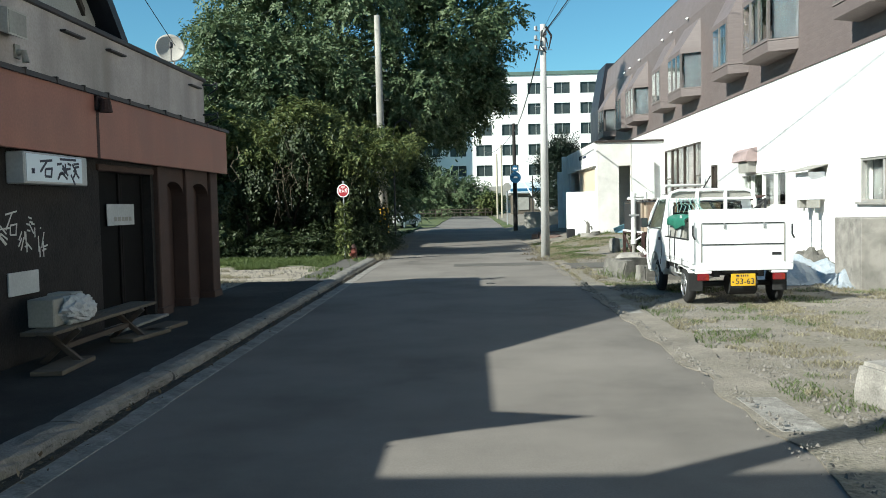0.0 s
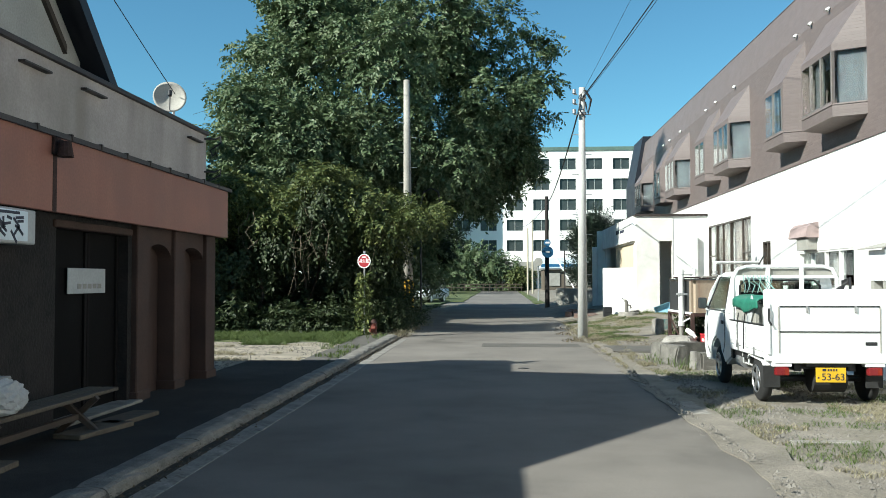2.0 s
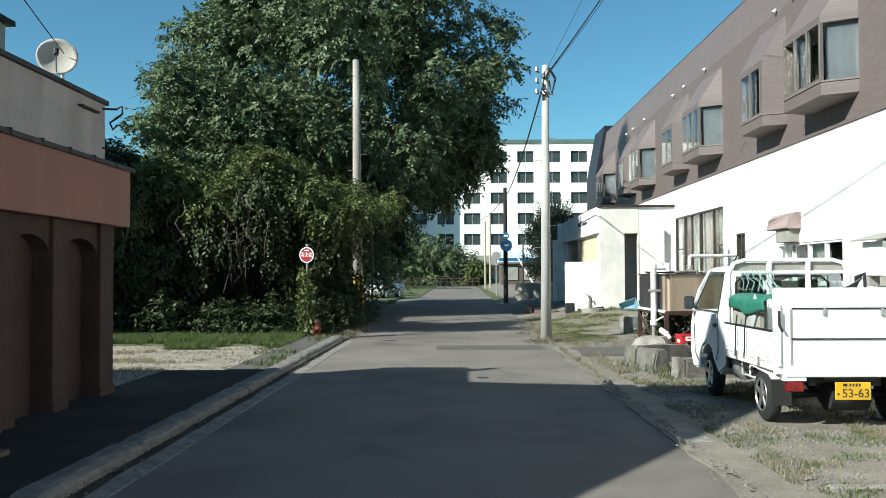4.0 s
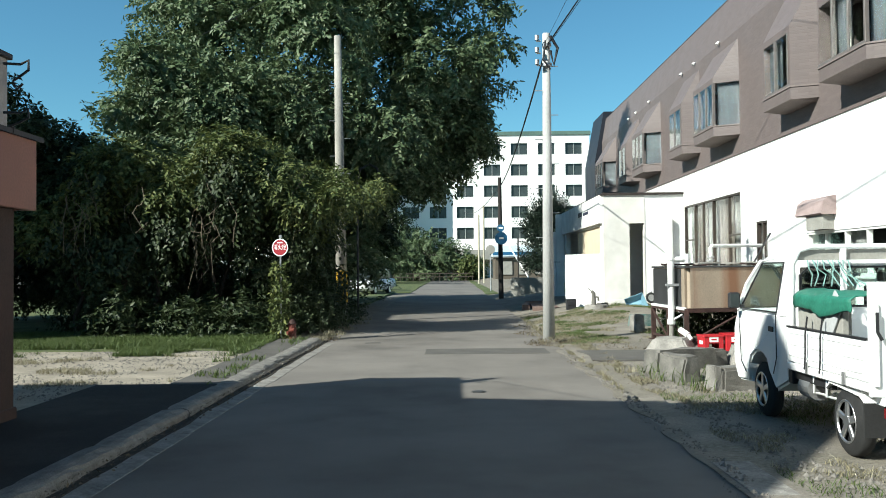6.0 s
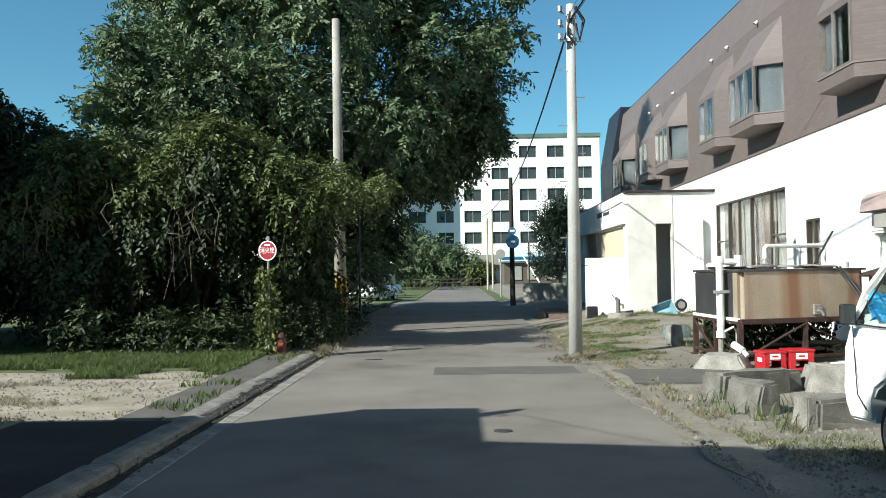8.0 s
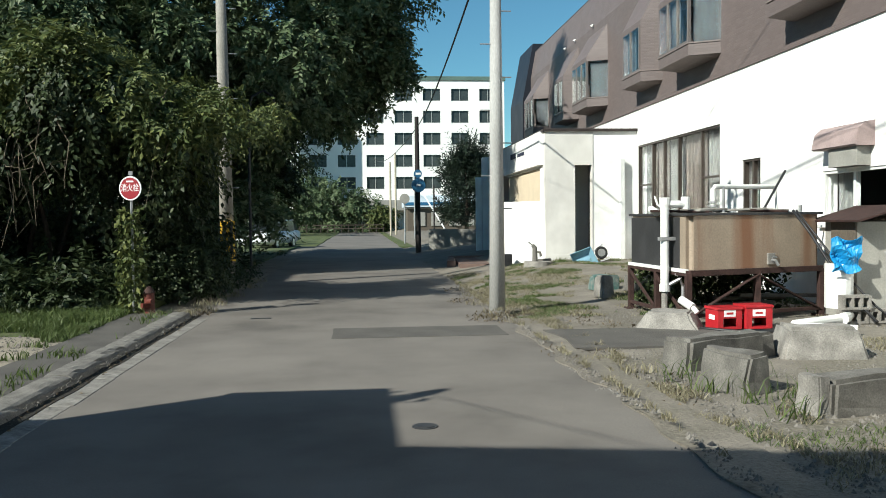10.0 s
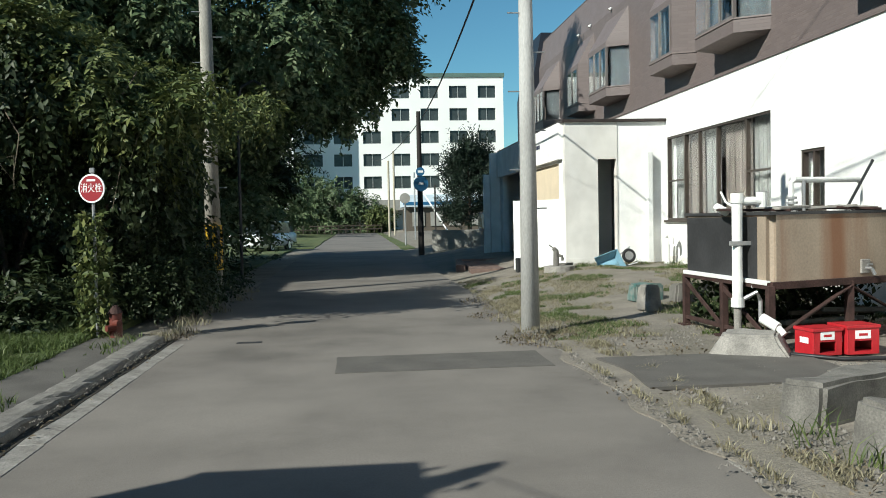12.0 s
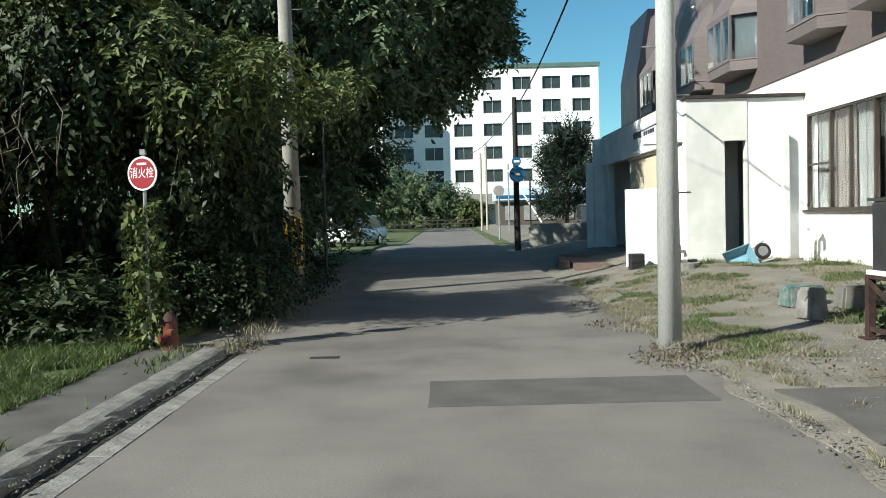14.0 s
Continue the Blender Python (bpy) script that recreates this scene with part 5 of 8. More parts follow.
# ---- the parked light truck ----
def truck():
    L, R, T, F = 3.03, 4.47, 12.2, 15.5
    t = thing("light_truck", (3.75, 13.9, 0), "small white flatbed truck with a yellow number plate", "truck")
    # cab lower body with arches
    arch = [(14.5 + 0.36 * math.cos(a), 0.28 + 0.36 * math.sin(a)) for a in [math.pi * k / 10 for k in range(11)]]
    out = [(13.82, 0.42), (13.98, 0.36)] + [(14.14, 0.3)] + arch[::-1][1:-1] + [(14.86, 0.3), (15.42, 0.28), (15.5, 0.36), (15.5, 0.62), (15.44, 0.86), (15.27, 1.04), (13.82, 1.04)]
    bm = BM()
    prism(bm, out, "x", L, R)
    for v in bm.verts:
        if v.co.z < 0.45:
            v.co.x += 0.03 if v.co.x < 3.5 else -0.03
    es = [e for e in bm.edges if abs(e.verts[0].co.x - e.verts[1].co.x) < 1e-4]
    bmesh.ops.bevel(bm, geom=es, offset=0.025, segments=2, affect="EDGES")
    cab = part("cab", bm, M_CARPAINT, t, "white cab body", False)
    bm = BM()
    prism(bm, [(13.86, 1.7), (14.62, 1.72), (14.7, 1.69), (14.72, 1.73), (14.55, 1.79), (14.1, 1.81), (13.9, 1.79), (13.84, 1.74)], "x", L + 0.1, R - 0.1)
    es = [e for e in bm.edges if abs(e.verts[0].co.x - e.verts[1].co.x) < 1e-4 and e.verts[0].co.z > 1.71]
    bmesh.ops.bevel(bm, geom=es, offset=0.03, segments=2, affect="EDGES")
    part("roof", bm, M_CARPAINT, t)
    for s, x in ((1, L), (-1, R)):
        xi = x + s * 0.1
        bm = BM()
        tube(bm, [(x + s * 0.02, 15.25, 1.03), (x + s * 0.05, 15.0, 1.4), (xi + s * 0.01, 14.66, 1.73)], 0.032, 8)
        part("front_pillar", bm, M_CARPAINT, t)
        bm = BM()
        vs = [(x, 13.82, 1.02), (x, 14.0, 1.02), (xi - s * 0.01, 14.0, 1.75), (xi - s * 0.01, 13.84, 1.75)]
        a = [bm.verts.new(v) for v in vs]
        b = [bm.verts.new((v[0] + s * 0.05, v[1], v[2])) for v in vs]
        bm.faces.new(a)
        bm.faces.new(b[::-1])
        for i in range(4):
            bm.faces.new((a[i], b[i], b[(i + 1) % 4], a[(i + 1) % 4]))
        bmesh.ops.recalc_face_normals(bm, faces=bm.faces)
        part("rear_pillar", bm, M_CARPAINT, t)
        # side glass
        bm = BM()
        vs = [(x + s * 0.015, 14.0, 1.04), (x + s * 0.015, 15.2, 1.04), (xi, 14.62, 1.71), (xi, 14.0, 1.72)]
        a = [bm.verts.new(v) for v in vs]
        b = [bm.verts.new((v[0] + s * 0.006, v[1], v[2])) for v in vs]
        bm.faces.new(a)
        bm.faces.new(b[::-1])
        for i in range(4):
            bm.faces.new((a[i], b[i], b[(i + 1) % 4], a[(i + 1) % 4]))
        bmesh.ops.recalc_face_normals(bm, faces=bm.faces)
        part("side_window", bm, M_GLASS, t).visible_shadow = False
        # rubber seal round the glass
        bm = BM()
        tube(bm, [(x + s * 0.008, 14.02, 1.05), (x + s * 0.008, 15.14, 1.05), (xi - s * 0.006, 14.6, 1.7), (xi - s * 0.006, 14.03, 1.71), (x + s * 0.008, 14.02, 1.05)], 0.011, 6)
        part("window_seal", bm, M_BLACK, t)
        # door seam, handle and mirror
        bm = BM()
        tube(bm, [(x - s * 0.001, 14.02, 1.03), (x - s * 0.001, 14.02, 0.62), (x - s * 0.001, 14.1, 0.47)], 0.005, 5)
        part("door_seam", bm, M_BLACK, t)
        bm = BM()
        tube(bm, [(x - s * 0.001, 15.2, 1.03), (x - s * 0.001, 15.12, 0.5), (x - s * 0.001, 14.9, 0.4)], 0.005, 5)
        part("door_seam", bm, M_BLACK, t)
        bm = BM()
        box(bm, min(x, x - s * 0.012), 14.08, 0.86, max(x, x - s * 0.012), 14.2, 0.91, 0.004)
        part("door_handle", bm, M_BLACK, t, "black door handle")
        bm = BM()
        tube(bm, [(x + s * 0.02, 15.0, 1.08), (x - s * 0.05, 15.02, 1.1)], 0.018, 6)
        box(bm, min(x - s * 0.03, x - s * 0.15), 14.98, 1.05, max(x - s * 0.03, x - s * 0.15), 15.06, 1.28, 0.02)
        m = part("wing_mirror", bm, M_BLACK, t, "black wing mirror")
        bm = BM()
        box(bm, min(x - s * 0.045, x - s * 0.135), 14.972, 1.07, max(x - s * 0.045, x - s * 0.135), 14.98, 1.26, 0.003)
        part("mirror_glass", bm, M_HOTELWIN, m)
    # windscreen, rear cab wall with its window
    bm = BM()
    vs = [(L + 0.06, 15.24, 1.05), (R - 0.06, 15.24, 1.05), (R - 0.13, 14.68, 1.71), (L + 0.13, 14.68, 1.71)]
    a = [bm.verts.new(v) for v in vs]
    b = [bm.verts.new((v[0], v[1] - 0.008, v[2])) for v in vs]
    bm.faces.new(a)
    bm.faces.new(b[::-1])
    for i in range(4):
        bm.faces.new((a[i], b[i], b[(i + 1) % 4], a[(i + 1) % 4]))
    bmesh.ops.recalc_face_normals(bm, faces=bm.faces)
    part("windscreen", bm, M_GLASS, t).visible_shadow = False
    bm = BM()
    for q in ((L + 0.06, 1.0, R - 0.06, 1.14), (L + 0.1, 1.64, R - 0.1, 1.76), (L + 0.07, 1.14, L + 0.16, 1.64), (R - 0.22, 1.14, R - 0.07, 1.64)):
        box(bm, q[0], 13.84, q[1], q[2], 13.88, q[3])
    part("cab_back", bm, M_CARPAINT, t)
    bm = BM()
    box(bm, L + 0.16, 13.855, 1.14, R - 0.22, 13.861, 1.64)
    part("rear_window", bm, M_GLASS, t).visible_shadow = False
    bm = BM()
    tube(bm, [(L + 0.16, 13.838, 1.14), (R - 0.22, 13.838, 1.14), (R - 0.22, 13.838, 1.54), (R - 0.3, 13.838, 1.64), (L + 0.24, 13.838, 1.64), (L + 0.16, 13.838, 1.54), (L + 0.16, 13.838, 1.14)], 0.016, 6)
    part("rear_seal", bm, M_BLACK, t)
    for x in (L + 0.38, R - 0.38):
        bm = BM()
        box(bm, x - 0.22, 13.98, 0.95, x + 0.22, 14.1, 1.42, 0.04)
        box(bm, x - 0.11, 13.97, 1.43, x + 0.11, 14.06, 1.6, 0.03)
        part("seat", bm, M_BLACK, t, "dark seat")
    bm = BM()
    ring = [(R - 0.38 + 0.18 * math.cos(a), 14.75 + 0.05 * math.sin(a), 1.12 + 0.17 * math.sin(a)) for a in [2 * math.pi * k / 16 for k in range(17)]]
    tube(bm, ring, 0.014, 6)
    part("steering_wheel", bm, M_BLACK, t)
    # bed
    bm = BM()
    box(bm, L, T + 0.06, 0.55, R, 13.78, 0.62, 0.01)
    part("bed_floor", bm, M_CARPAINT, t)
    for x in (L, R - 0.035):
        bm = BM()
        box(bm, x, T + 0.07, 0.625, x + 0.035, 13.76, 0.93, 0.008)
        g = part("side_gate", bm, M_CARPAINT, t, "white fold-down side gate")
        o = -0.006 if x == L else 0.035
        for z in (0.68, 0.78, 0.88):
            bm = BM()
            box(bm, x + o, T + 0.12, z, x + o + 0.006, 13.7, z + 0.018, 0.002)
            part("rib", bm, M_CARPAINT, g)
        bm = BM()
        box(bm, x - 0.004, T + 0.07, 0.93, x + 0.039, 13.76, 0.945)
        part("edge_rail", bm, M_BLACK, g)
        for yy in (12.6, 13.3):
            bm = BM()
            box(bm, x + o * 1.6, yy, 0.56, x + o * 1.6 + 0.012, yy + 0.06, 0.66, 0.003)
            part("hinge", bm, M_STEEL, g)
    for x0, x1 in ((L + 0.05, L + 0.1), (R - 0.1, R - 0.05)):
        bm = BM()
        box(bm, x0, 12.98, 0.47, x1, 14.1, 0.55, 0.004)
        part("sill_beam", bm, M_BLACK, t, "dark sill beam under the bed")
    # tall rear panel of the tail lift
    bm = BM()
    box(bm, L + 0.0, T, 0.52, R, T + 0.05, 1.36, 0.012)
    g = part("tailgate", bm, M_CARPAINT, t, "tall white tail-lift gate")
    for z, x0, x1 in ((1.155, L + 0.17, R - 0.13), (0.86, L + 0.17, R - 0.13)):
        bm = BM()
        box(bm, x0, T - 0.012, z, x1, T, z + 0.014, 0.002)
        part("groove", bm, M_BLACK, g)
    for x in (L + 0.16, R - 0.13):
        bm = BM()
        box(bm, x - 0.006, T - 0.01, 0.62, x + 0.006, T, 1.155)
        part("groove", bm, M_BOARD, g)
    bm = BM()
    box(bm, L + 0.1, T - 0.03, 0.5, R - 0.02, T, 0.555, 0.008)
    part("lower_rail", bm, M_CARPAINT, g)
    for x in (L + 0.47, R - 0.42):
        bm = BM()
        box(bm, x, T - 0.02, 1.09, x + 0.025, T, 1.165, 0.003)
        part("latch", bm, M_STEEL, g)
    bm = BM()
    box(bm, R - 0.3, T - 0.008, 0.71, R - 0.17, T, 0.75, 0.001)
    part("maker_mark", bm, M_BLACK, g, "small dark maker's plate")
    for x in (L + 0.02, R - 0.05):
        bm = BM()
        box(bm, x, T - 0.02, 0.6, x + 0.04, T + 0.08, 1.2, 0.006)
        part("gate_post", bm, M_CARPAINT, t)
        bm = BM()
        tube(bm, [(x + 0.02, T - 0.03, 1.14), (x + 0.02, T - 0.03, 1.0), (x + 0.05, T - 0.035, 0.94)], 0.012, 6)
        part("gate_hook", bm, M_BLACK, t)
    # guard frame behind the cab
    Y = 13.72
    bm = BM()
    z1 = 1.72
    tube(bm, [(L + 0.04, Y, 0.62), (L + 0.04, Y, z1 - 0.18), (L + 0.1, Y, z1 - 0.04), (L + 0.22, Y, z1), (R - 0.22, Y, z1), (R - 0.1, Y, z1 - 0.04), (R - 0.04, Y, z1 - 0.18), (R - 0.04, Y, 0.62)], 0.027, 8)
    gf = part("guard_frame", bm, M_CARPAINT, t, "white tubular guard frame", True)
    for x in (L + 0.5, R - 0.5):
        bm = BM()
        box(bm, x - 0.025, Y - 0.02, 0.62, x + 0.025, Y + 0.02, z1, 0.006)
        part("guard_post", bm, M_CARPAINT, gf)
    bm = BM()
    box(bm, L + 0.04, Y - 0.015, 1.545, R - 0.04, Y + 0.015, 1.585, 0.005)
    part("guard_bar", bm, M_CARPAINT, gf)
    bm = BM()
    box(bm, L + 0.1, Y + 0.016, 1.585, R - 0.1, Y + 0.02, 1.69)
    part("guard_panel", bm, M_BOARD, gf, "grey panel under the top bar")
    bm = BM()
    tube(bm, [(R - 0.02, 13.6, 1.45), (R + 0.06, 13.55, 1.5), (R + 0.05, 13.5, 1.25), (R, 13.5, 1.0)], 0.02, 6)
    tube(bm, [(R - 0.5, 13.65, 1.3), (R - 0.1, 13.6, 1.35), (R + 0.04, 13.55, 1.45)], 0.008, 5)
    part("strap", bm, M_BLACK, t, "black strap and rubber buffer")
    # chassis
    bm = BM()
    for x in (3.4, 4.02):
        box(bm, x, T + 0.12, 0.4, x + 0.08, 15.2, 0.52)
    for y in (12.35, 13.1, 13.8):
        box(bm, 3.4, y, 0.42, 4.1, y + 0.06, 0.5)
    part("chassis", bm, M_BLACK, t, "dark chassis frame")
    bm = BM()
    tube(bm, [(3.12, 12.68, 0.28), (4.38, 12.68, 0.28)], 0.04, 10)
    tube(bm, [(3.66, 12.68, 0.28), (3.86, 12.68, 0.28)], 0.1, 12)
    part("rear_axle", bm, M_BLACK, t)
    bm = BM()
    tube(bm, [(3.16, 13.4, 0.42), (3.16, 13.62, 0.42)], 0.1, 14)
    tube(bm, [(3.2, 13.62, 0.42), (3.3, 13.8, 0.4)], 0.03, 8)
    box(bm, 3.1, 13.35, 0.5, 3.3, 13.66, 0.55, 0.01)
    part("air_tank", bm, M_STEEL, t, "grey round tank under the bed")
    bm = BM()
    box(bm, 3.06, 13.72, 0.42, 3.12, 13.82, 0.6, 0.01)
    part("bracket_box", bm, M_BLACK, t)
    for y in (13.05, 13.3):
        bm = BM()
        tube(bm, [(3.08, y, 0.56), (3.1, y + 0.06, 0.4), (3.25, y + 0.06, 0.36)], 0.012, 6)
        part("stay", bm, M_CARPAINT, t)
    bm = BM()
    tube(bm, [(3.62, T + 0.25, 0.3), (4.0, T + 0.25, 0.3)], 0.16, 16)
    part("spare_tyre", bm, M_TYRE, t)
    # rear lights, plate, mud flaps
    for x in (L + 0.19, R - 0.2):
        bm = BM()
        box(bm, x - 0.11, T - 0.02, 0.46, x + 0.11, T + 0.1, 0.52, 0.006)
        b = part("light_bracket", bm, M_CARPAINT, t)
        bm = BM()
        box(bm, x - 0.08, T - 0.03, 0.36, x + 0.075, T + 0.05, 0.455, 0.01)
        l = part("tail_light", bm, M_REDLIGHT, t, "red tail light")
        bm = BM()
        box(bm, x + 0.025, T - 0.034, 0.37, x + 0.07, T - 0.03, 0.445)
        part("indicator", bm, M_AMBER, l)
    bm = BM()
    box(bm, 3.59, T - 0.04, 0.285, 3.93, T - 0.032, 0.455, 0.003)
    p = part("number_plate", bm, M_YELLOW, t, "yellow number plate reading 53-63")
    me = text_mesh("53-63", 0.115, pose(3.785, T - 0.041, 0.345, 90, 0, 0), 0.0015)
    part("plate_digits", me, M_INK, p)
    bm = BM()
    for i, (x, w) in enumerate(((3.665, 0.05), (3.725, 0.02), (3.755, 0.02), (3.785, 0.02), (3.815, 0.02))):
        box(bm, x, T - 0.0425, 0.415, x + w * 0.8, T - 0.04, 0.442)
    box(bm, 3.61, T - 0.0425, 0.33, 3.628, T - 0.04, 0.35)
    part("plate_marks", bm, M_INK, p)
    bm = BM()
    box(bm, 3.5, T + 0.02, 0.46, 4.02, T + 0.06, 0.52, 0.004)
    part("plate_holder", bm, M_BLACK, t)
    for x in (L + 0.02, R - 0.24):
        bm = BM()
        box(bm, x, 12.36, 0.2, x + 0.2, 12.375, 0.46, 0.002)
        part("mud_flap", bm, M_TYRE, t, "black rubber mud flap")
        bm = BM()
        prism(bm, [(12.36, 0.46), (12.42, 0.52), (12.95, 0.55), (13.02, 0.48), (12.93, 0.535), (12.44, 0.5)], "x", x, x + 0.22)
        part("mudguard", bm, M_CARPAINT, t)
    # wheels
    for x, s in ((L + 0.03, 1), (R - 0.03, -1)):
        for y in (12.68, 14.5):
            w = BM()
            prof = [(0.0, 0.17), (0.02, 0.25), (0.035, 0.267), (0.11, 0.267), (0.125, 0.25), (0.145, 0.17)]
            n = 24
            rings = [[w.verts.new((x + s * d, y + r * math.cos(2 * math.pi * k / n), 0.27 + r * math.sin(2 * math.pi * k / n))) for k in range(n)] for d, r in prof]
            for a, b in zip(rings, rings[1:]):
                for k in range(n):
                    w.faces.new((a[k], a[(k + 1) % n], b[(k + 1) % n], b[k]))
            w.faces.new(rings[-1])
            bmesh.ops.recalc_face_normals(w, faces=w.faces)
            wh = part("tyre", w, M_TYRE, t, "black tyre", True)
            w = BM()
            tube(w, [(x + s * 0.045, y, 0.27), (x + s * 0.05, y, 0.27)], 0.172, 24)
            part("rim_well", w, M_BLACK, wh)
            w = BM()
            ring = [(x + s * 0.008, y + 0.163 * math.cos(a), 0.27 + 0.163 * math.sin(a)) for a in [2 * math.pi * k / 24 for k in range(25)]]
            tube(w, ring, 0.012, 6)
            tube(w, [(x + s * 0.0, y, 0.27), (x + s * 0.04, y, 0.27)], 0.05, 14)
            for k in range(5):
                a = 2 * math.pi * k / 5 + 0.3
                u = Vector((0, math.cos(a), math.sin(a)))
                c = Vector((x + s * 0.015, y, 0.27)) + u * 0.1
                box(w, -0.012, -0.065, -0.028, 0.012, 0.065, 0.028, 0.008, Matrix.Translation(c) @ Matrix.Rotation(a, 4, "X"))
            part("rim", w, M_RIM, wh, "five-spoke alloy rim")
    # the short nose
    for o in t.children_recursive:
        for v in o.data.vertices:
            if v.co.y > 14.78:
                v.co.y = 14.78 + (v.co.y - 14.78) * 0.66
            if v.co.y > 13.6 and v.co.z > 1.04:
                v.co.z = 1.04 + (v.co.z - 1.04) * (0.9 if o.name.startswith("guard") else 0.71)
    return t


truck()


def truck_load():
    """Boards, tarp, rope and a cone of net in the truck's bed."""
    bm = BM()
    box(bm, 3.08, 12.75, 0.622, 3.13, 13.62, 1.2, 0.004)
    box(bm, 3.15, 12.85, 0.622, 3.2, 13.6, 1.17, 0.004)
    solid("grey_board", bm, M_BOARD, "grey boards standing on edge in the truck bed", "board")
    bm = BM()
    o = Matrix.Translation((3.07, 12.9, 0.95)) @ Matrix.Rotation(radians(38), 4, "X")
    box(bm, -0.012, -0.02, -0.34, 0.004, 0.16, 0.3, 0.003, o)
    solid("white_board", bm, M_PAPER, "white offcut leaning against the boards", "board")
    bm = BM()
    n, m = 16, 9
    g = []
    for j in range(m + 1):
        row = []
        v = j / m
        for i in range(n + 1):
            u = i / n
            y = 12.5 + 1.09 * u
            w = 0.006 * math.sin(u * 21 + j) + 0.004 * math.sin(u * 47 + j * 2)
            if v < 0.4:
                low = 1.1 + 0.03 * math.sin(u * 8 + 1)
                x, z = 3.04 - 0.012 + w, low + (1.24 - low) * v / 0.4
            else:
                x, z = 3.04 + (v - 0.4) * 0.6 + w, 1.24 + 0.03 * math.sin((v - 0.4) * 5) + 0.012 * math.sin(u * 11 + v * 6)
            row.append(bm.verts.new((x, y, z + w)))
        g.append(row)
    for a, b in zip(g, g[1:]):
        for i in range(n):
            bm.faces.new((a[i], a[i + 1], b[i + 1], b[i]))
    e = bmesh.ops.extrude_face_region(bm, geom=list(bm.faces))
    bmesh.ops.translate(bm, vec=(0.008, 0, -0.008), verts=[v for v in e["geom"] if isinstance(v, bmesh.types.BMVert)])
    bmesh.ops.recalc_face_normals(bm, faces=bm.faces)
    solid("green_tarp", bm, M_TARPG, "green tarpaulin folded over the boards in the truck", "tarp", smooth=True)
    r = random.Random(3)
    bm = BM()
    for k in range(9):
        y0, x0 = 13.6 - 0.03 * k, 3.2 + 0.045 * k
        tube(bm, [(x0, 13.69, 1.53), (x0 + r.uniform(-0.03, 0.03), 13.62, 1.45), (x0 + r.uniform(-0.05, 0.05), 13.6, 1.4), (x0 + r.uniform(-0.04, 0.04), y0, 1.3)], 0.006, 5)
    solid("hanging_rope", bm, M_ROPE, "pale green rope coils hanging from the guard frame", "rope")
    for k, y in enumerate((12.98, 13.28)):
        bm = BM()
        tube(bm, [(3.02, y, 1.05), (3.0, y, 0.9), (3.005, y + 0.02, 0.72), (3.0, y + 0.03, 0.6)], 0.008, 5)
        solid("rubber_strap", bm, M_BLACK, "black rubber strap holding the load", "strap")


truck_load()

# ---- the lot: tank, stones, crates, pipes ----
def beam(bm, p, q, w=0.06, d=0.06):
    p, q = Vector(p), Vector(q)
    m = Matrix.Translation((p + q) / 2) @ (q - p).to_track_quat("Z", "Y").to_matrix().to_4x4()
    box(bm, -w / 2, -d / 2, -(q - p).length / 2, w / 2, d / 2, (q - p).length / 2, 0.004, m)


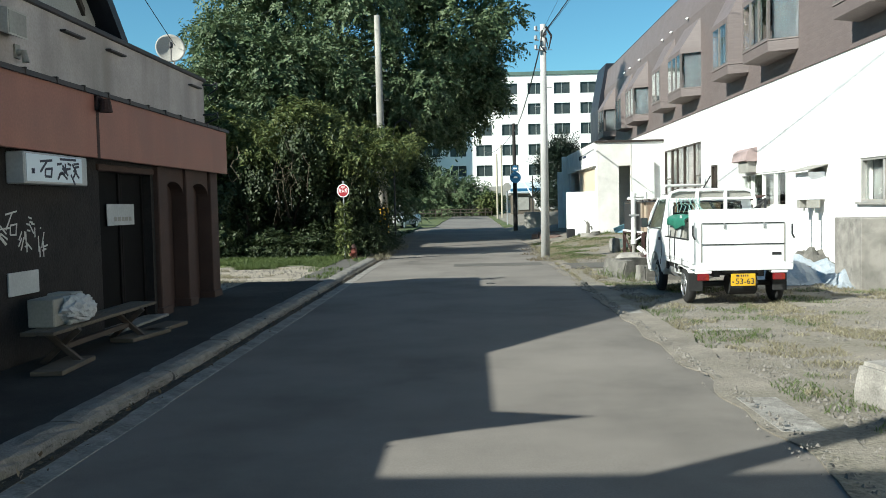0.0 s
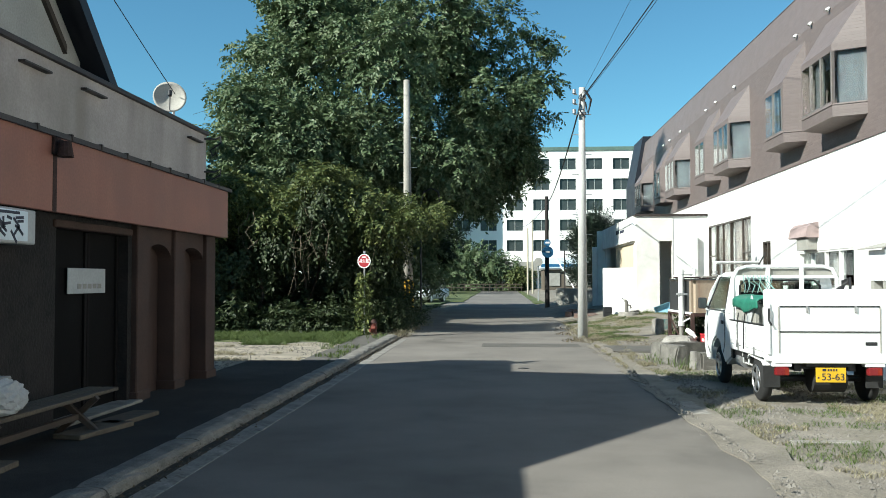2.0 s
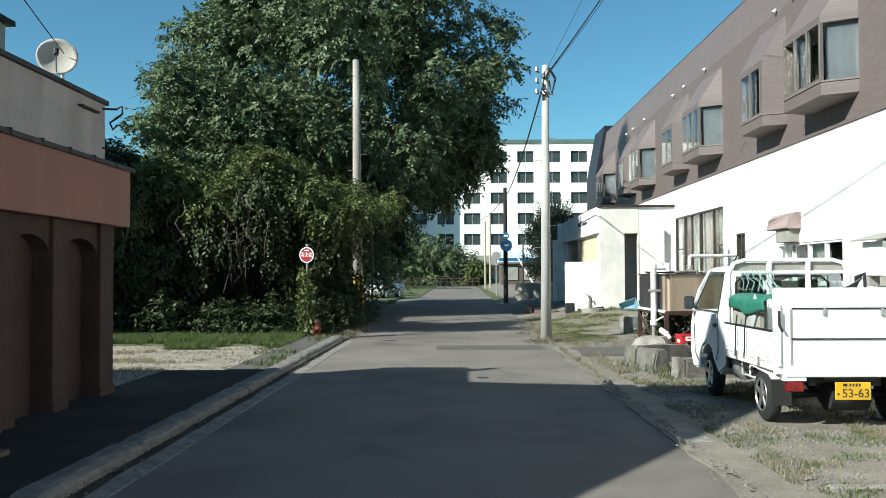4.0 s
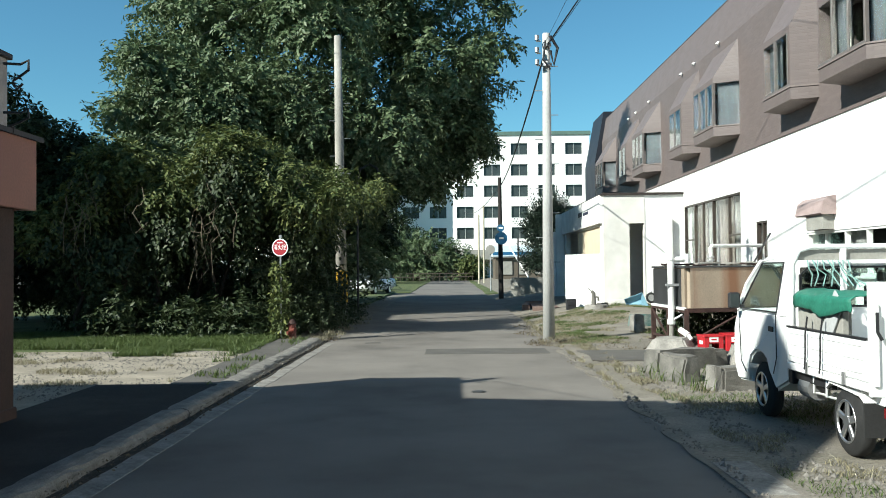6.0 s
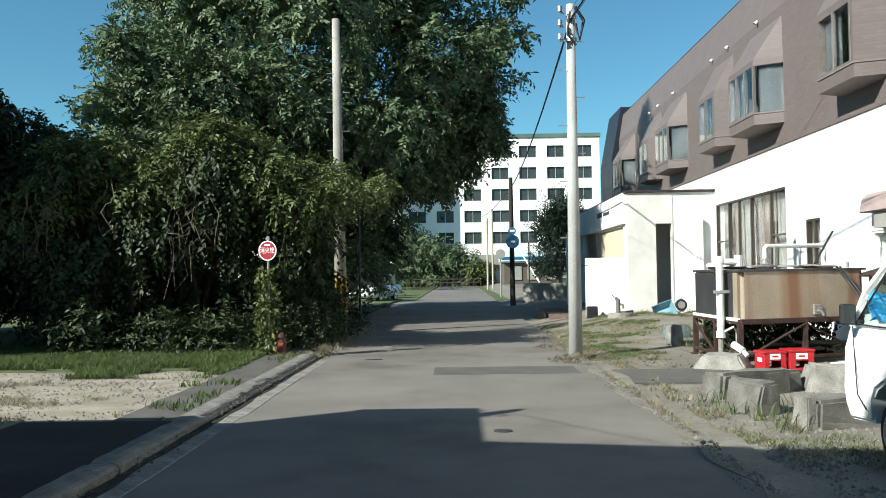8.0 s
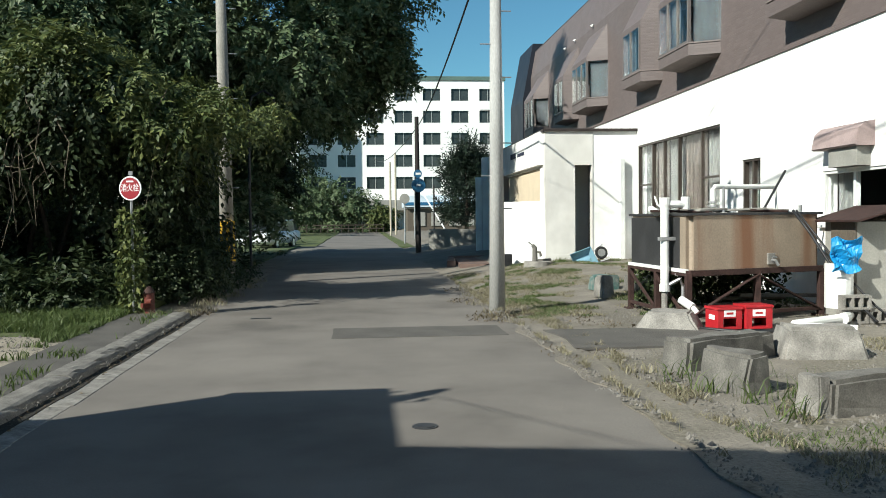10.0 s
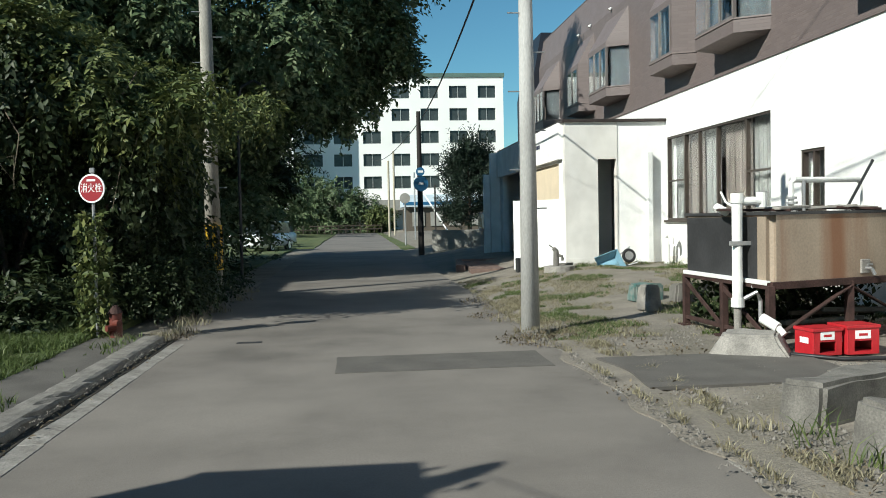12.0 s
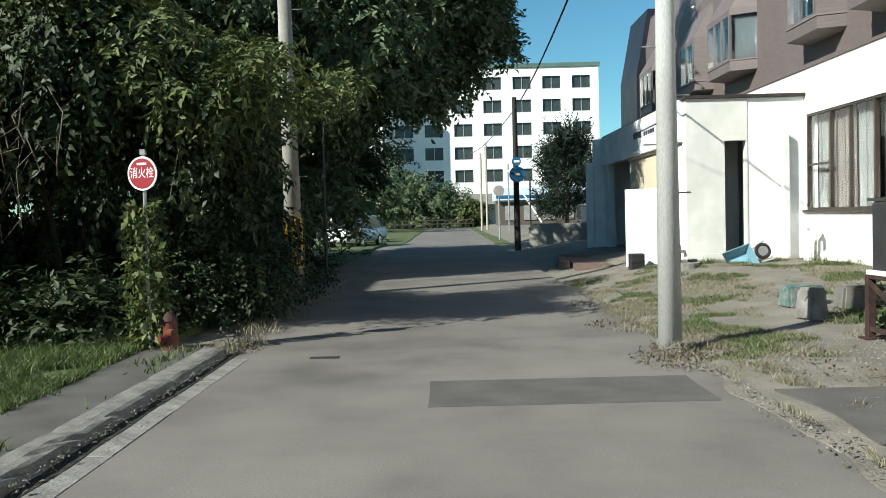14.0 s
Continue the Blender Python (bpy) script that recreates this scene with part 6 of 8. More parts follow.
def tank():
    A, B = Vector((4.12, 23.65, 0)), Vector((4.2, 21.45, 0))
    C, D = Vector((6.45, 22.2, 0)), Vector((6.35, 24.4, 0))
    t = thing("storage_tank", (5.2, 22.9, 0.02), "rust-streaked steel tank on a rusted angle-iron stand", "tank")
    z0, z1 = 0.726, 1.46
    foot = [(B.x, B.y), (C.x, C.y), (D.x, D.y), (A.x, A.y)]
    bm = BM()
    prism(bm, foot, "z", z0, z1)
    bmesh.ops.bevel(bm, geom=[e for e in bm.edges if abs(e.verts[0].co.z - e.verts[1].co.z) > 0.1], offset=0.09, segments=3, affect="EDGES")
    part("shell", bm, M_TANK, t, "rust-streaked grey-brown steel shell")
    bm = BM()
    prism(bm, [(A.x - 0.012, A.y - 0.08), (B.x - 0.012, B.y + 0.28), (B.x - 0.004, B.y + 0.28), (A.x - 0.004, A.y - 0.08)], "z", z0 + 0.02, z1 - 0.02)
    part("side_sheet", bm, M_TANKDK, t, "dark painted end sheet")
    bm = BM()
    prism(bm, [(p[0] + (p[0] - 5.28) * 0.02, p[1] + (p[1] - 22.9) * 0.02) for p in foot], "z", z1, z1 + 0.035)
    part("rim", bm, M_TANKDK, t)
    r = random.Random(8)
    for i in range(6):
        u, v = 0.08 + 0.15 * i, r.uniform(0.2, 0.7)
        p = B.lerp(C, u).lerp(A.lerp(D, u), v)
        bm = BM()
        w = r.uniform(0.22, 0.4)
        box(bm, -w, -0.2, -0.012, w, 0.2, 0.02, 0.006, Matrix.Translation((p.x, p.y, z1 + 0.055 + 0.02 * (i % 2))) @ Matrix.Rotation(r.uniform(-0.4, 0.4), 4, "Z") @ Matrix.Rotation(r.uniform(-0.06, 0.06), 4, "Y"))
        part("lid_plate", bm, M_STONE if i % 2 else M_RUST, t, "loose lid plate")
    for p, q in ((A, B), (B, C), (C, D), (D, A)):
        bm = BM()
        beam(bm, (p.x, p.y, 0.69), (q.x, q.y, 0.69), 0.08, 0.08)
        part("rail", bm, M_RUST, t)
    bm = BM()
    beam(bm, (A.x - 0.02, A.y, 0.72), (B.x - 0.02, B.y, 0.72), 0.05, 0.05)
    part("white_edge", bm, M_PVC, t, "white painted edge strip")
    for p in (A, B, C, D, (A + B) / 2, (B + C) / 2):
        bm = BM()
        beam(bm, (p.x, p.y, -0.03), (p.x, p.y, 0.69), 0.08, 0.08)
        box(bm, p.x - 0.09, p.y - 0.09, -0.03, p.x + 0.09, p.y + 0.09, 0.03)
        part("leg", bm, M_RUST, t)
    M1 = (B + C) / 2
    for p, q in ((B, M1), (C, M1)):
        bm = BM()
        beam(bm, (p.x, p.y - 0.02, 0.1), (q.x, q.y - 0.02, 0.64), 0.06, 0.02)
        part("brace", bm, M_RUST, t)
    M2 = (A + B) / 2
    for p, q in ((A, M2), (B, M2)):
        bm = BM()
        beam(bm, (p.x - 0.02, p.y, 0.62 if p is A else 0.1), (q.x - 0.02, q.y, 0.12 if p is A else 0.6), 0.02, 0.06)
        part("brace", bm, M_RUST, t)
    bm = BM()
    beam(bm, (A.x, A.y, 0.12), (B.x, B.y, 0.12), 0.05, 0.05)
    part("low_rail", bm, M_RUST, t)
    bm = BM()
    beam(bm, (B.x, B.y, 0.12), (C.x, C.y, 0.12), 0.05, 0.05)
    part("low_rail", bm, M_RUST, t)
    # outlet box with a small valve
    p = B.lerp(C, 0.6)
    d = (C - B).normalized()
    mm = Matrix.Translation((p.x, p.y, 0.83)) @ Matrix.Rotation(math.atan2(d.y, d.x), 4, "Z")
    bm = BM()
    box(bm, -0.07, -0.03, -0.06, 0.07, 0.0, 0.1, 0.006, mm)
    v = part("outlet_plate", bm, M_STONE, t)
    bm = BM()
    tube(bm, [mm @ Vector((0, -0.02, 0)), mm @ Vector((0, -0.1, 0)), mm @ Vector((0.04, -0.11, -0.07))], 0.022, 8)
    tube(bm, [mm @ Vector((-0.03, -0.07, 0.04)), mm @ Vector((0.05, -0.07, 0.04))], 0.012, 6)
    part("outlet_valve", bm, M_STEEL, v)
    # tall white pipe at the corner with its fittings
    q = A.lerp(B, 0.78) + Vector((-0.13, 0, 0))
    bm = BM()
    tube(bm, [(q.x, q.y, 0.42), (q.x, q.y, 1.68)], 0.06, 14)
    tube(bm, [(q.x, q.y, 1.6), (q.x, q.y, 1.71)], 0.072, 14)
    tube(bm, [(q.x, q.y, 0.42), (q.x, q.y, 0.52)], 0.075, 14)
    w = part("standpipe", bm, M_PVC, t, "white plastic standpipe", False)
    bm = BM()
    tube(bm, [(q.x, q.y, -0.02), (q.x, q.y, 0.42)], 0.045, 12)
    part("pipe_foot", bm, M_STONE, t)
    bm = BM()
    tube(bm, [(q.x, q.y, 1.62), (q.x + 0.2, q.y, 1.62), (q.x + 0.3, q.y + 0.02, 1.6)], 0.05, 12)
    tube(bm, [(q.x + 0.3, q.y + 0.02, 1.55), (q.x + 0.3, q.y + 0.02, 1.72)], 0.06, 12)
    part("pipe_elbow", bm, M_PVC, t)
    bm = BM()
    box(bm, q.x - 0.12, q.y - 0.07, 1.12, q.x + 0.14, q.y - 0.05, 1.17, 0.004)
    part("clamp", bm, M_STEEL, t)
    bm = BM()
    tube(bm, [(q.x + 0.04, q.y - 0.08, 0.52), (q.x + 0.16, q.y - 0.14, 0.6), (q.x + 0.22, q.y - 0.1, 0.5), (q.x + 0.22, q.y - 0.1, 0.3)], 0.025, 8)
    tube(bm, [(q.x + 0.1, q.y - 0.16, 0.66), (q.x + 0.2, q.y - 0.06, 0.66)], 0.018, 8)
    part("tap", bm, M_STEEL, t, "old metal tap")
    bm = BM()
    tube(bm, [(q.x + 0.1, q.y + 0.1, 1.5), (q.x + 0.02, q.y + 0.35, 1.62), (q.x + 0.05, q.y + 0.55, 1.74)], 0.013, 6)
    tube(bm, [(q.x + 0.0, q.y + 0.3, 1.5), (q.x - 0.02, q.y + 0.5, 1.56)], 0.05, 8)
    part("lever", bm, M_PVC, t)
    # white overflow pipe across the top
    a = B.lerp(C, 0.33).lerp(A.lerp(D, 0.33), 0.3)
    b = B.lerp(C, 0.86).lerp(A.lerp(D, 0.86), 0.35)
    bm = BM()
    tube(bm, [(a.x, a.y, 1.52), (a.x, a.y, 1.83), (a.x + 0.03, a.y, 1.87), (b.x - 0.03, b.y, 1.88), (b.x, b.y, 1.84)], 0.035, 10)
    tube(bm, [(b.x, b.y, 1.86), (b.x + 0.02, b.y, 1.5)], 0.018, 8)
    part("overflow_pipe", bm, M_PVC, t, "white plastic overflow pipe")
    bm = BM()
    for z in (1.52, 1.58, 1.64):
        tube(bm, [(a.x, a.y, z), (a.x, a.y, z + 0.03)], 0.075 - 0.01 * (z > 1.6), 12)
    tube(bm, [(a.x + 0.16, a.y, 1.5), (a.x + 0.16, a.y, 1.86)], 0.02, 8)
    part("pipe_flange", bm, M_STEEL, t, "bolted flange")
    c = B.lerp(C, 0.75).lerp(A.lerp(D, 0.75), 0.35)
    bm = BM()
    tube(bm, [(c.x, c.y, 1.5), (c.x + 0.22, c.y, 1.88), (c.x + 0.36, c.y, 2.12)], 0.018, 6)
    part("black_rod", bm, M_BLACK, t, "black rod leaning out of the tank")
    bm = BM()
    tube(bm, [(c.x + 0.5, c.y, 1.5), (c.x + 0.5, c.y, 1.6)], 0.11, 14)
    part("white_cap", bm, M_PVC, t)
    return t


tank()


def hose(pts, r, label, mat=M_BLACK, cat="hose"):
    bm = BM()
    tube(bm, pts, r, 7)
    return solid("hose", bm, mat, label, cat, smooth=True)


hose([(5.9, 21.95, 1.52), (6.05, 21.75, 1.2), (6.25, 21.5, 0.7), (6.4, 21.2, 0.3), (6.5, 20.9, 0.06)], 0.02, "black hose hanging down the tank")
hose([(5.95, 21.95, 1.52), (6.12, 21.7, 1.15), (6.4, 21.4, 0.6), (6.6, 21.1, 0.25), (6.75, 20.9, 0.06)], 0.015, "black hose hanging down the tank")
hose([(3.95, 21.6, 0.04), (4.15, 20.95, 0.03), (4.5, 20.55, 0.03), (5.2, 20.5, 0.03), (6.2, 20.9, 0.03)], 0.022, "black hose lying on the ground")
bm = BM()
tube(bm, [(4.06, 21.36, 0.36), (4.16, 21.2, 0.27)], 0.055, 14)
tube(bm, [(4.16, 21.2, 0.27), (4.2, 21.14, 0.2)], 0.035, 12)
solid("short_pipe", bm, M_PVC, "short white pipe stub leaning by the crates", "pipe")
bm = BM()
tube(bm, [(5.55, 20.55, 0.1), (5.2, 20.55, 0.1), (6.1, 20.95, 0.12), (6.3, 21.2, 0.12)][1:], 0.06, 12)
tube(bm, [(5.2, 20.5, 0.08), (5.75, 20.1, 0.08)], 0.06, 12)
tube(bm, [(6.0, 20.85, 0.12), (6.12, 20.98, 0.12)], 0.075, 12)
solid("drain_pipe", bm, M_PVC, "white plastic drain pipe lying on the ground", "pipe")


def crate(x, y, yaw, w, d, h):
    c = thing("bottle_crate", (x, y, 0.02), "bright red plastic bottle crate standing on the ground", "crate", "red crates by the tank")
    m = Matrix.Translation((x, y, 0.02)) @ Matrix.Rotation(radians(yaw), 4, "Z")
    th = 0.018
    for a in ((-w, -d, -w + th, d), (w - th, -d, w, d)):
        bm = BM()
        box(bm, a[0], a[1], 0, a[2], a[3], h, 0.004, m)
        part("side", bm, M_CRATE, c)
    for y0, y1 in ((-d, -d + th), (d - th, d)):
        bm = BM()
        for q in ((-w + th, 0.0, w - th, 0.03), (-w + th, 0.14, w - th, h), (-w + th, 0.03, -w * 0.55, 0.14), (w * 0.55, 0.03, w - th, 0.14)):
            box(bm, q[0], y0, q[1], q[2], y1, q[3], 0.0, m)
        part("side", bm, M_CRATE, c)
    bm = BM()
    box(bm, -w - 0.012, -d - 0.012, h - 0.035, w + 0.012, d + 0.012, h, 0.005, m)
    part("rim", bm, M_CRATE, c)
    bm = BM()
    box(bm, -w + th, -d + th, 0.01, w - th, d - th, 0.03, 0, m)
    part("bottom", bm, M_CRATE, c)
    bm = BM()
    box(bm, -w * 0.5, -d - 0.004, 0.16, w * 0.45, -d, 0.245, 0, m)
    b = part("label_patch", bm, M_SIGNWHITE, c, "white printed patch")
    bm = BM()
    box(bm, -w * 0.3, -d - 0.006, 0.19, w * 0.25, -d - 0.004, 0.215, 0, m)
    part("label_bar", bm, M_CRATE, b)
    bm = BM()
    box(bm, -w - 0.004, -d * 0.5, 0.12, -w, d * 0.4, 0.18, 0, m)
    part("label_patch", bm, M_SIGNWHITE, c)


crate(4.48, 20.98, 8, 0.17, 0.15, 0.28)
crate(4.88, 21.0, 3, 0.18, 0.16, 0.3)


def stone(x, y, z, w, d, h, yaw, seed, label, mat=M_STONE, taper=0.8, rough=0.035, cat="concrete block", tilt=0.0):
    """A weathered block: bevelled, cut finer and knocked about."""
    bm = BM()
    r = bmesh.ops.create_cube(bm, size=1.0)
    for v in bm.verts:
        k = taper if v.co.z > 0 else 1.0
        v.co = Vector((v.co.x * w * k, v.co.y * d * k, (v.co.z + 0.5) * h))
    bmesh.ops.bevel(bm, geom=list(bm.edges), offset=min(w, d, h) * 0.1, segments=2, affect="EDGES")
    bmesh.ops.subdivide_edges(bm, edges=list(bm.edges), cuts=2, use_grid_fill=True)
    for v in bm.verts:
        q = v.co * 4 + Vector((seed * 7.1, seed, 0))
        v.co += Vector((noise.noise(q), noise.noise(q + Vector((9, 0, 0))), noise.noise(q + Vector((0, 9, 0))))) * rough
    bm.transform(Matrix.Translation((x, y, z)) @ Matrix.Rotation(radians(yaw), 4, "Z") @ Matrix.Rotation(radians(tilt), 4, "Y"))
    return solid("concrete_block", bm, mat, label, cat, "blocks on the lot", smooth=False)


stone(3.85, 21.2, -0.03, 0.85, 0.55, 0.26, -30, 1, "low wedge-shaped concrete block beside the crates", M_STONE, 0.62)
stone(3.3, 18.5, -0.05, 1.15, 0.36, 0.34, 30, 2, "grey concrete block with a broken edge", M_STONEDK, 0.95)
stone(3.75, 18.9, -0.05, 0.7, 0.4, 0.3, 20, 12, "mossy concrete slab lying behind the others", M_STONEDK, 0.9)
stone(2.98, 17.3, -0.05, 0.3, 0.6, 0.38, 22, 3, "dark split stone block in the weeds", M_STONEDK, 0.85)
stone(4.55, 18.85, -0.04, 0.9, 0.58, 0.36, -8, 4, "pale tapered concrete foundation block", M_STONE, 0.74)
stone(3.72, 16.42, -0.05, 1.15, 0.34, 0.34, 12, 5, "long dark concrete block with a pale end", M_STONEDK, 0.96)
stone(3.12, 16.3, -0.05, 0.12, 0.3, 0.36, 12, 6, "pale broken concrete end piece", M_STONE, 0.8)
stone(4.08, 25.0, 0.05, 0.26, 0.34, 0.38, 10, 7, "small weathered block standing on the grass", M_STONE, 0.8)
stone(4.36, 26.0, 0.08, 0.5, 0.3, 0.3, 8, 13, "block daubed with dark teal paint on the grass", M_TEAL, 0.92)
stone(5.0, 25.6, 0.1, 0.75, 0.3, 0.3, 6, 8, "concrete kerb piece on the grass", M_STONEDK, 0.95)
stone(3.12, 6.22, -0.03, 0.62, 0.5, 0.32, 14, 9, "pale concrete block at the edge of the lot", M_STONE, 0.88)
stone(5.9, 15.6, -0.03, 0.55, 0.4, 0.3, 20, 10, "rough concrete lump on the lot", M_STONE, 0.8)
bm = BM()
box(bm, 2.55, 9.8, -0.02, 3.15, 9.9, 0.03, 0.008)
solid("wood_offcut", bm, M_STONE, "pale strip of wood lying on the gravel", "plank")


def shed_box():
    """Boarded pump housing, breeze blocks and a blue tarp at the tank's end."""
    s = thing("pump_housing", (7.0, 21.6, 0.02), "small rusty tin-roofed pump housing against the wall", "shed")
    bm = BM()
    box(bm, 6.52, 21.4, 0.0, 7.18, 22.2, 1.35)
    part("body", bm, M_BOARD, s, "grey boarded body")
    bm = BM()
    box(bm, -0.42, -0.62, -0.015, 0.32, 0.62, 0.015, 0.004, Matrix.Translation((6.75, 21.7, 1.48)) @ Matrix.Rotation(radians(-16), 4, "Y"))
    part("roof", bm, M_RUST, s, "rusty tin roof")
    bm = BM()
    box(bm, 6.49, 21.4, 1.1, 6.52, 22.0, 1.4, 0.004)
    part("panel", bm, M_WOODGREY, s, "weathered wood panel")
    bm = BM()
    n, m = 12, 8
    g = []
    for j in range(m + 1):
        row = []
        for i in range(n + 1):
            u, v = i / n, j / m
            row.append(bm.verts.new((6.02 + 0.4 * u, 21.14 - 0.05 * math.sin(u * 9 + v * 7) - 0.04 * math.sin(v * 11 + u * 3), 0.7 + 0.44 * v + 0.03 * math.sin(u * 8))))
        g.append(row)
    for a, b in zip(g, g[1:]):
        for i in range(n):
            bm.faces.new((a[i], a[i + 1], b[i + 1], b[i]))
    e = bmesh.ops.extrude_face_region(bm, geom=list(bm.faces))
    bmesh.ops.translate(bm, vec=(0, 0.02, 0), verts=[v for v in e["geom"] if isinstance(v, bmesh.types.BMVert)])
    solid("blue_tarp", bm, M_TARPB, "crumpled bright blue tarpaulin tied round a bin", "tarp")
    bm = BM()
    tube(bm, [(6.24, 21.36, 0.21), (6.24, 21.36, 0.8)], 0.18, 16)
    solid("white_drum", bm, M_PVC, "white plastic drum under the blue tarpaulin", "drum")
    for i in range(3):
        bm = BM()
        x, z = 6.12 + 0.4 * (i % 2), 0.02 + 0.19 * (i // 2)
        wall_x(bm, 0.0, 0.12, -0.39, 0.0, z, z + 0.189, [(-c - 0.085, -c, z + 0.03, z + 0.155) for c in (0.035, 0.155, 0.275)])
        bm.transform(Matrix.Translation((x, 21.1 - 0.05 * (i // 2), 0)) @ Matrix.Rotation(radians(90), 4, "Z"))
        solid("breeze_block", bm, M_STONE, "hollow concrete breeze block", "block", "breeze blocks by the tank")


shed_box()


def wall_fittings():
    # faded awning hood over the vent
    a = thing("vent_awning", (7.0, 22.8, 2.4), "faded pink rounded awning over a kitchen vent", "awning")
    bm = BM()
    pts = [(WX, 2.8), (WX - 0.14, 2.78), (WX - 0.25, 2.69), (WX - 0.3, 2.46), (WX - 0.27, 2.44), (WX, 2.44)]
    prism(bm, pts, "y", 22.1, 23.3)
    part("hood", bm, M_AWNING, a, "faded pink rounded hood")
    bm = BM()
    box(bm, WX - 0.22, 22.2, 2.16, WX, 22.95, 2.44, 0.004)
    part("vent_body", bm, M_BOARD, a)
    # meter box with a little roof, on two legs of conduit
    m = thing("meter_box", (6.95, 18.3, 1.2), "white meter box with a small tilted roof on the wall", "meter box")
    bm = BM()
    box(bm, WX - 0.35, 17.9, 1.45, WX, 18.6, 2.02, 0.008)
    part("body", bm, M_SIGNWHITE, m)
    bm = BM()
    box(bm, -0.32, -0.5, -0.012, 0.22, 0.5, 0.012, 0.003, Matrix.Translation((WX - 0.18, 18.25, 2.12)) @ Matrix.Rotation(radians(-14), 4, "Y"))
    part("roof", bm, M_BOARD, m, "grey tin roof")
    for y in (17.98, 18.5):
        bm = BM()
        box(bm, WX - 0.33, y - 0.07, 1.28, WX - 0.1, y + 0.07, 1.45, 0.008)
        part("junction_box", bm, M_BOARD, m)
        bm = BM()
        tube(bm, [(WX - 0.2, y, 0.02), (WX - 0.2, y, 1.28)], 0.02, 8)
        part("conduit", bm, M_PVC, m)
    # outdoor pipe post with its boxed shutter next to the annex
    bm = BM()
    box(bm, 6.7, 32.6, 0.3, 6.82, 32.77, 2.98, 0.006)
    solid("downpipe", bm, M_PVC, "white boxed downpipe on the wall", "pipe")
    bm = BM()
    tube(bm, [(6.9, 31.9, 0.25), (6.9, 31.9, 0.95), (6.9, 31.75, 1.05), (6.9, 31.65, 0.95), (6.9, 31.65, 0.8)], 0.06, 10)
    tube(bm, [(6.95, 32.1, 0.25), (6.95, 32.1, 0.9)], 0.06, 10)
    solid("wall_vent_pipe", bm, M_PVC, "white bent vent pipe beside the wall", "pipe")
    # tarps and piled things by the wall
    r = random.Random(4)
    for k, (x, y, w, d, h, mat, lab) in enumerate(((5.9, 16.3, 0.9, 1.5, 0.42, M_TARPGREY, "silver-grey tarpaulin over a heap of materials"),
                                                   (6.5, 15.0, 0.6, 0.9, 0.36, M_TARPGREY, "silver-grey tarpaulin bundled by the wall"),
                                                   (6.6, 17.1, 0.5, 0.6, 0.5, M_STONEDK, "dark bundle of old cloth by the wall"))):
        bm = BM()
        bmesh.ops.create_grid(bm, x_segments=26, y_segments=26, size=1.0)
        for v in bm.verts:
            q = max(abs(v.co.x), abs(v.co.y))
            f = smooth01((1 - q) / 0.55)
            p = Vector((v.co.x * 2.6, v.co.y * 2.6, k * 3.0))
            z = h * f * (0.7 + 0.6 * noise.noise(p)) + 0.05 * abs(noise.noise(p * 3)) + 0.02 * noise.noise(p * 8)
            v.co = Vector((x + v.co.x * w + 0.08 * noise.noise(p * 2), y + v.co.y * d, 0.01 + max(0.0, z)))
        e = bmesh.ops.extrude_face_region(bm, geom=list(bm.faces))
        bmesh.ops.translate(bm, vec=(0, 0, -0.02), verts=[v for v in e["geom"] if isinstance(v, bmesh.types.BMVert)])
        bmesh.ops.recalc_face_normals(bm, faces=bm.faces)
        solid("tarpaulin", bm, mat, lab, "tarp")
    bm = BM()
    for i in range(3):
        box(bm, WX - 1.05, 13.9 + i * 0.34, 0.0, WX - 0.02, 14.23 + i * 0.34, 1.15, 0.01)
    solid("stone_clad_cabinet", bm, M_STONE, "grey stone-patterned cabinet by the wall", "cabinet")


wall_fittings()


